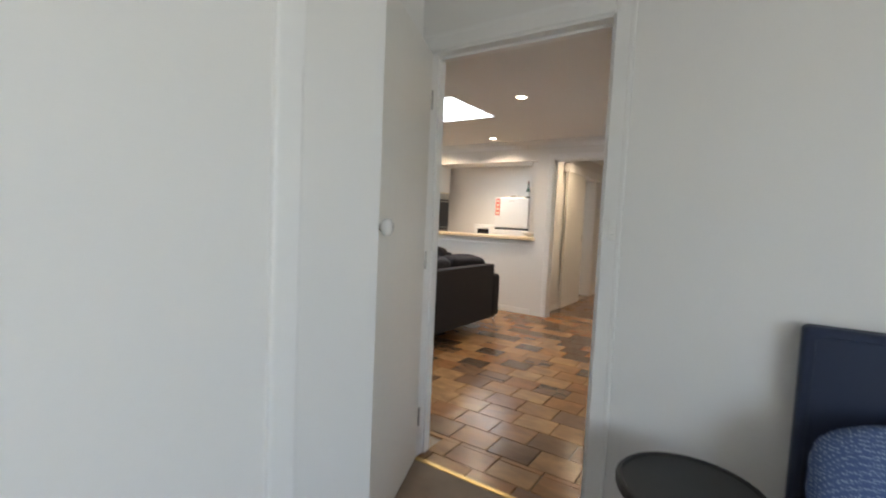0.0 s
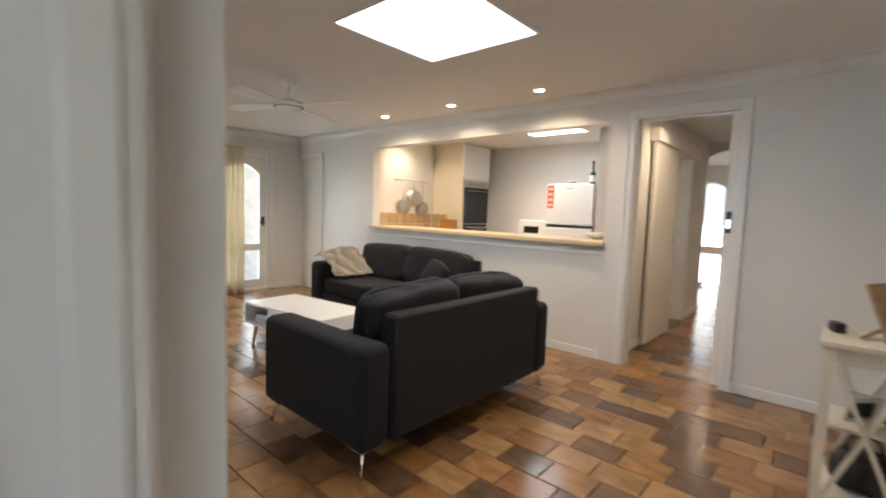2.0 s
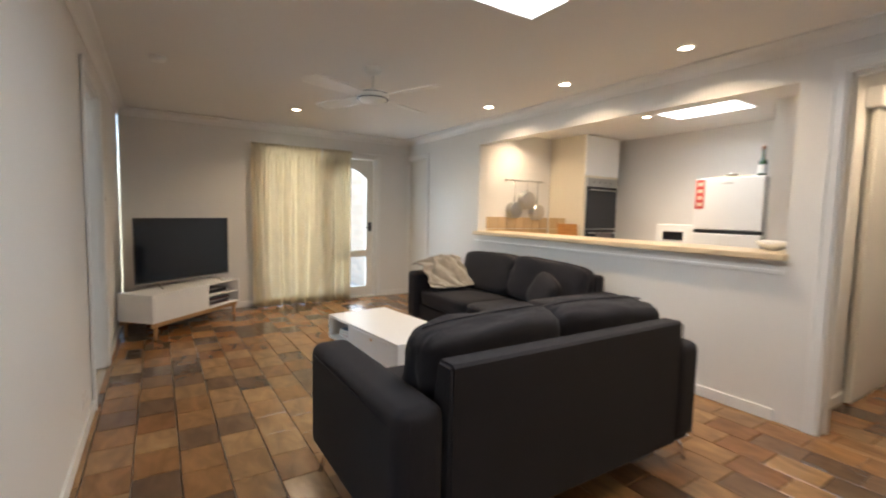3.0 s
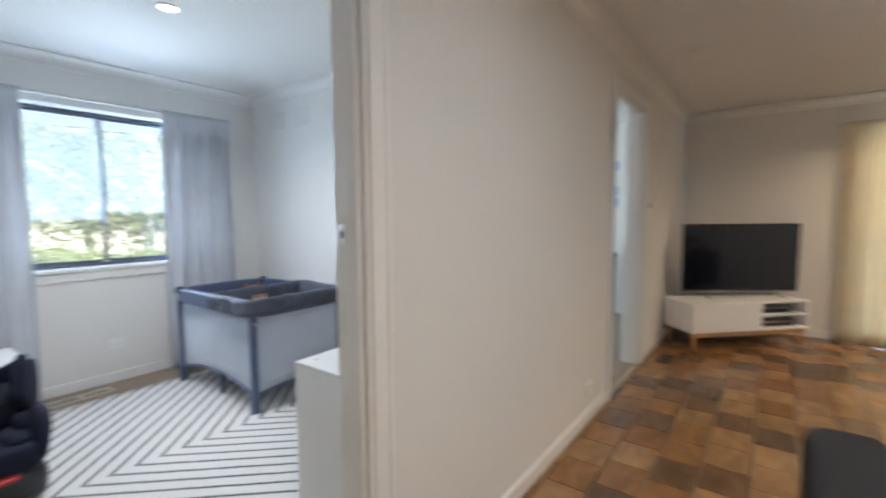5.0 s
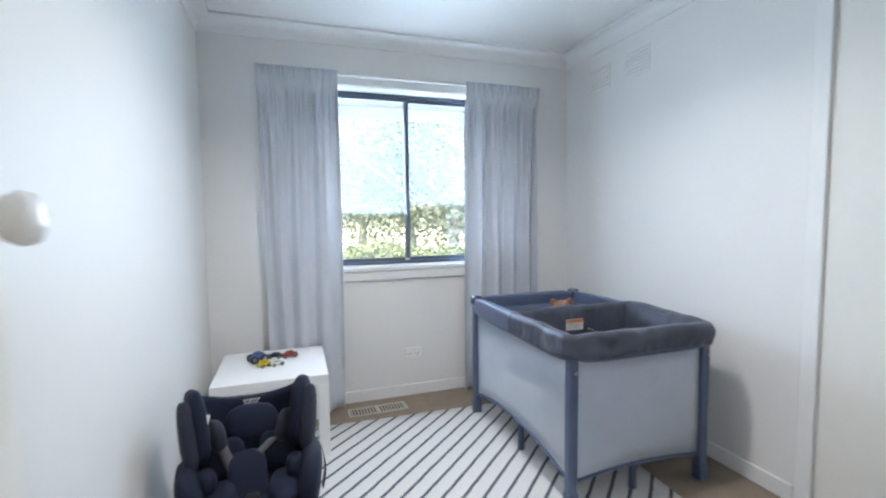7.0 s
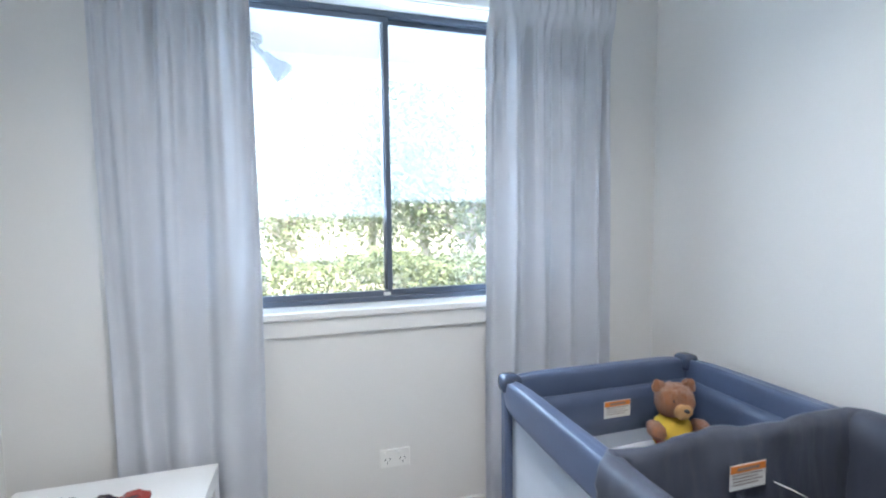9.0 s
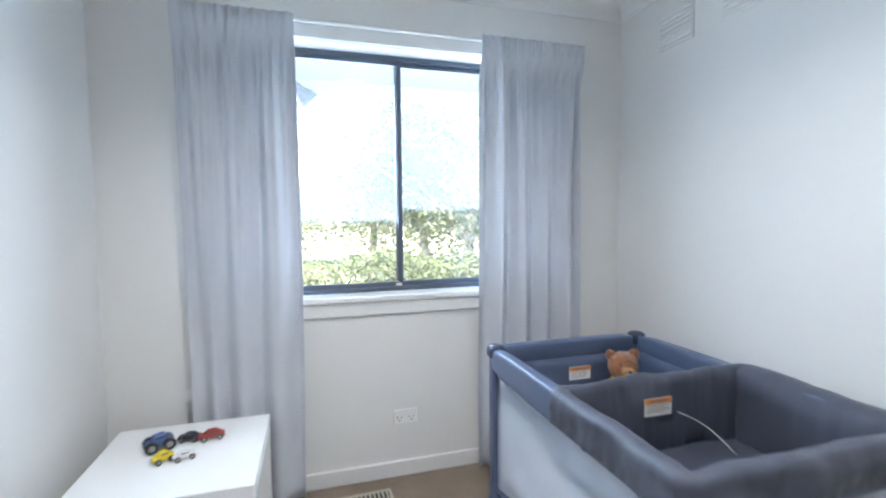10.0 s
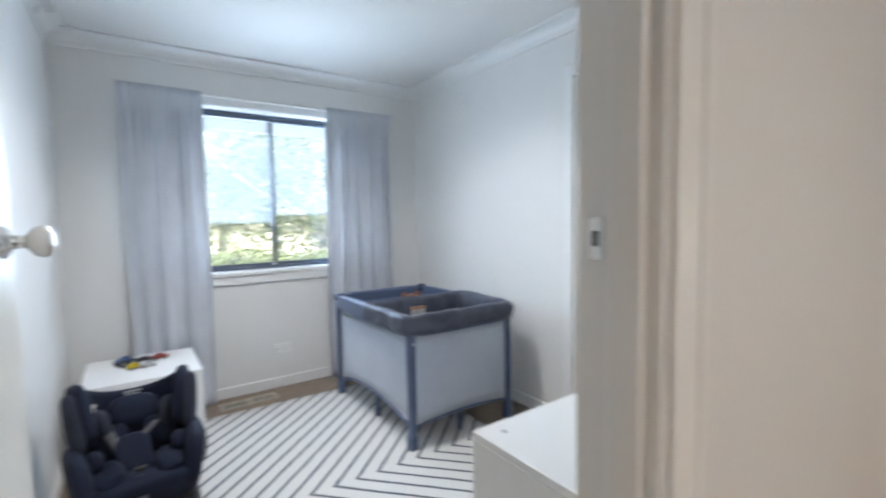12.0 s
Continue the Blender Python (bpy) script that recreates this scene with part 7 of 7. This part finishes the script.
for x, y, h, s, k, n in ((-5.2, -8.4, 5.8, 2.6, 1, 15000), (-6.6, -10.2, 7.0, 3.0, 2, 15000), (-3.6, -14.0, 6.2, 3.0, 3, 12000), (-4.9, -12.2, 6.6, 3.2, 4, 15000), (-1.2, -15.0, 4.2, 2.8, 5, 9000)):
    tree(x, y, h, s, k, n)


def hedge():
    rng = random.Random(11)
    e = thing("hedge", pose(-3.5, -6.6, -0.35), "loose green garden hedge of small leaves", "hedge")
    bm = bmesh.new()
    pts = []
    for k in range(16000):
        x = rng.uniform(-5, 5)
        top = 0.98 + 0.22 * noise.noise(Vector((x * 0.9, 0, 0))) + 0.08 * noise.noise(Vector((x * 4, 1, 0)))
        pts.append(Vector((x, rng.gauss(0, 0.34), top * math.sqrt(rng.random()))))
    leaves(bm, pts, 0.10, rng)
    part("foliage", bm, LEAF, e)
    bm = bmesh.new()
    for k in range(22):
        x = -4.8 + 0.44 * k
        bm_cyl(bm, (x, 0, 0), (x + rng.uniform(-0.2, 0.2), rng.uniform(-0.1, 0.1), 0.8), 0.02, 0.008, 6)
    part("stems", bm, BARK, e)


hedge()

# brick wall of the patio beyond the glass door
w = setting(box_part("wall_patio", (-9.4, 5.30, -0.35), (TVX - 0.16, 5.50, 2.5), surface("mortar", (0.50, 0.47, 0.42), 0.9, vary=0.1), bevel=0), "cream brick patio wall outside the glass door", "brick wall")
BRICK = surface("cream_brick", (0.58, 0.48, 0.38), 0.85, vary=0.15, big=6, fine=60, bump=0.4, rand=0.14)
bm = bmesh.new()
bm_box(bm, (0, -0.012, 0), (0.23, 0.0, 0.076), 0.003, 1)
brick_me = mesh_of("brick", bm, BRICK)
for r in range(28):
    for k in range(9):
        b = new("brick", brick_me)
        b.parent = w
        b.matrix_basis = pose(-6.83 - 0.24 * (k + 1) + (0.12 if r % 2 else 0), 5.30, -0.02 + 0.086 * r)
setting(box_part("patio_slab", (-10.5, 2.0, -0.34), (TVX - 0.155, 5.29, -0.06), surface("concrete", (0.42, 0.40, 0.37), 0.9, vary=0.1, big=2, fine=60, bump=0.2), bevel=0), "pale concrete patio slab", "patio")

# ---------------------------------------------------------------- floor tiles
TX, TY, JOINT = 0.240, 0.1935, 0.005


def floor_tiles():
    """Running-bond tiles through living room, hall and entry; the nearest are pieces of their own."""
    rooms = ((TVX + 0.002, LF + 0.002, RX - 0.002, PY - 0.002), (-0.732, 1.794, 0.11, LF), (-1.545, PY, -0.82, PY + 0.12), (-1.638, PY + 0.12, -0.722, 8.80),
             (-1.82, 8.80, -0.66, 8.92), (-2.97, 8.92, 0.37, 11.75), (-5.19, PY + 0.12, -1.79, 7.94))
    shared = {}
    verts, faces = [], []
    rng = random.Random(5)
    near = []
    for ri, (x0, y0, x1, y1) in enumerate(rooms):
        j0, j1 = math.floor((y0 - 2.075) / TY), math.ceil((y1 - 2.075) / TY)
        for j in range(j0, j1):
            shift = (0.0, 0.5)[j % 2] * TX + 0.035 * math.sin(j * 2.3)
            i0, i1 = math.floor((x0 - shift) / TX), math.ceil((x1 - shift) / TX)
            for i in range(i0, i1):
                a, b = max(x0, i * TX + shift + JOINT / 2), min(x1, (i + 1) * TX + shift - JOINT / 2)
                c, d = max(y0, 2.075 + j * TY + JOINT / 2), min(y1, 2.075 + (j + 1) * TY - JOINT / 2)
                if b - a < 0.012 or d - c < 0.012:
                    continue
                near.append((ri > 1, (a + b) / 2, (c + d) / 2, b - a, d - c))
    whole = [t for t in near if not t[0] and -4.3 < t[1] < 0.2 and t[2] < 5.0 and not (-2.7 < t[1] < -1.7 and 3.0 < t[2] < 4.7)]
    whole = whole[:300]
    keep = set(whole)
    for t in near:
        _, cx, cy, sx, sy = t
        tilt = rng.uniform(-0.0006, 0.0006)
        if t in keep:
            key = (round(sx, 3), round(sy, 3))
            if key not in shared:
                bm = bmesh.new()
                bm_box(bm, (-sx / 2, -sy / 2, -0.0118), (sx / 2, sy / 2, 0.0), 0.0022, 1)
                shared[key] = mesh_of("tile", bm, TILE)
            ob = new("tile", shared[key])
            ob.parent = floor_slab
            ob.matrix_basis = pose(cx, cy, tilt)
        else:
            e = 0.0022
            k = len(verts)
            for z, g in ((-0.0118, 0), (-e + tilt, 0), (tilt, e)):
                verts.extend([(cx - sx / 2 + g, cy - sy / 2 + g, z), (cx + sx / 2 - g, cy - sy / 2 + g, z), (cx + sx / 2 - g, cy + sy / 2 - g, z), (cx - sx / 2 + g, cy + sy / 2 - g, z)])
            for q in (0, 4):
                for s in range(4):
                    faces.append((k + q + s, k + q + (s + 1) % 4, k + q + 4 + (s + 1) % 4, k + q + 4 + s))
            faces.append((k + 8, k + 9, k + 10, k + 11))
    me = bpy.data.meshes.new("far_tiles")
    me.from_pydata(verts, [], faces)
    me.materials.append(TILE_REST)
    ob = new("far_tiles", me)
    ob.parent = floor_slab
    tagged(ob, "further stone-look floor tiles", kind="stuff")


floor_tiles()
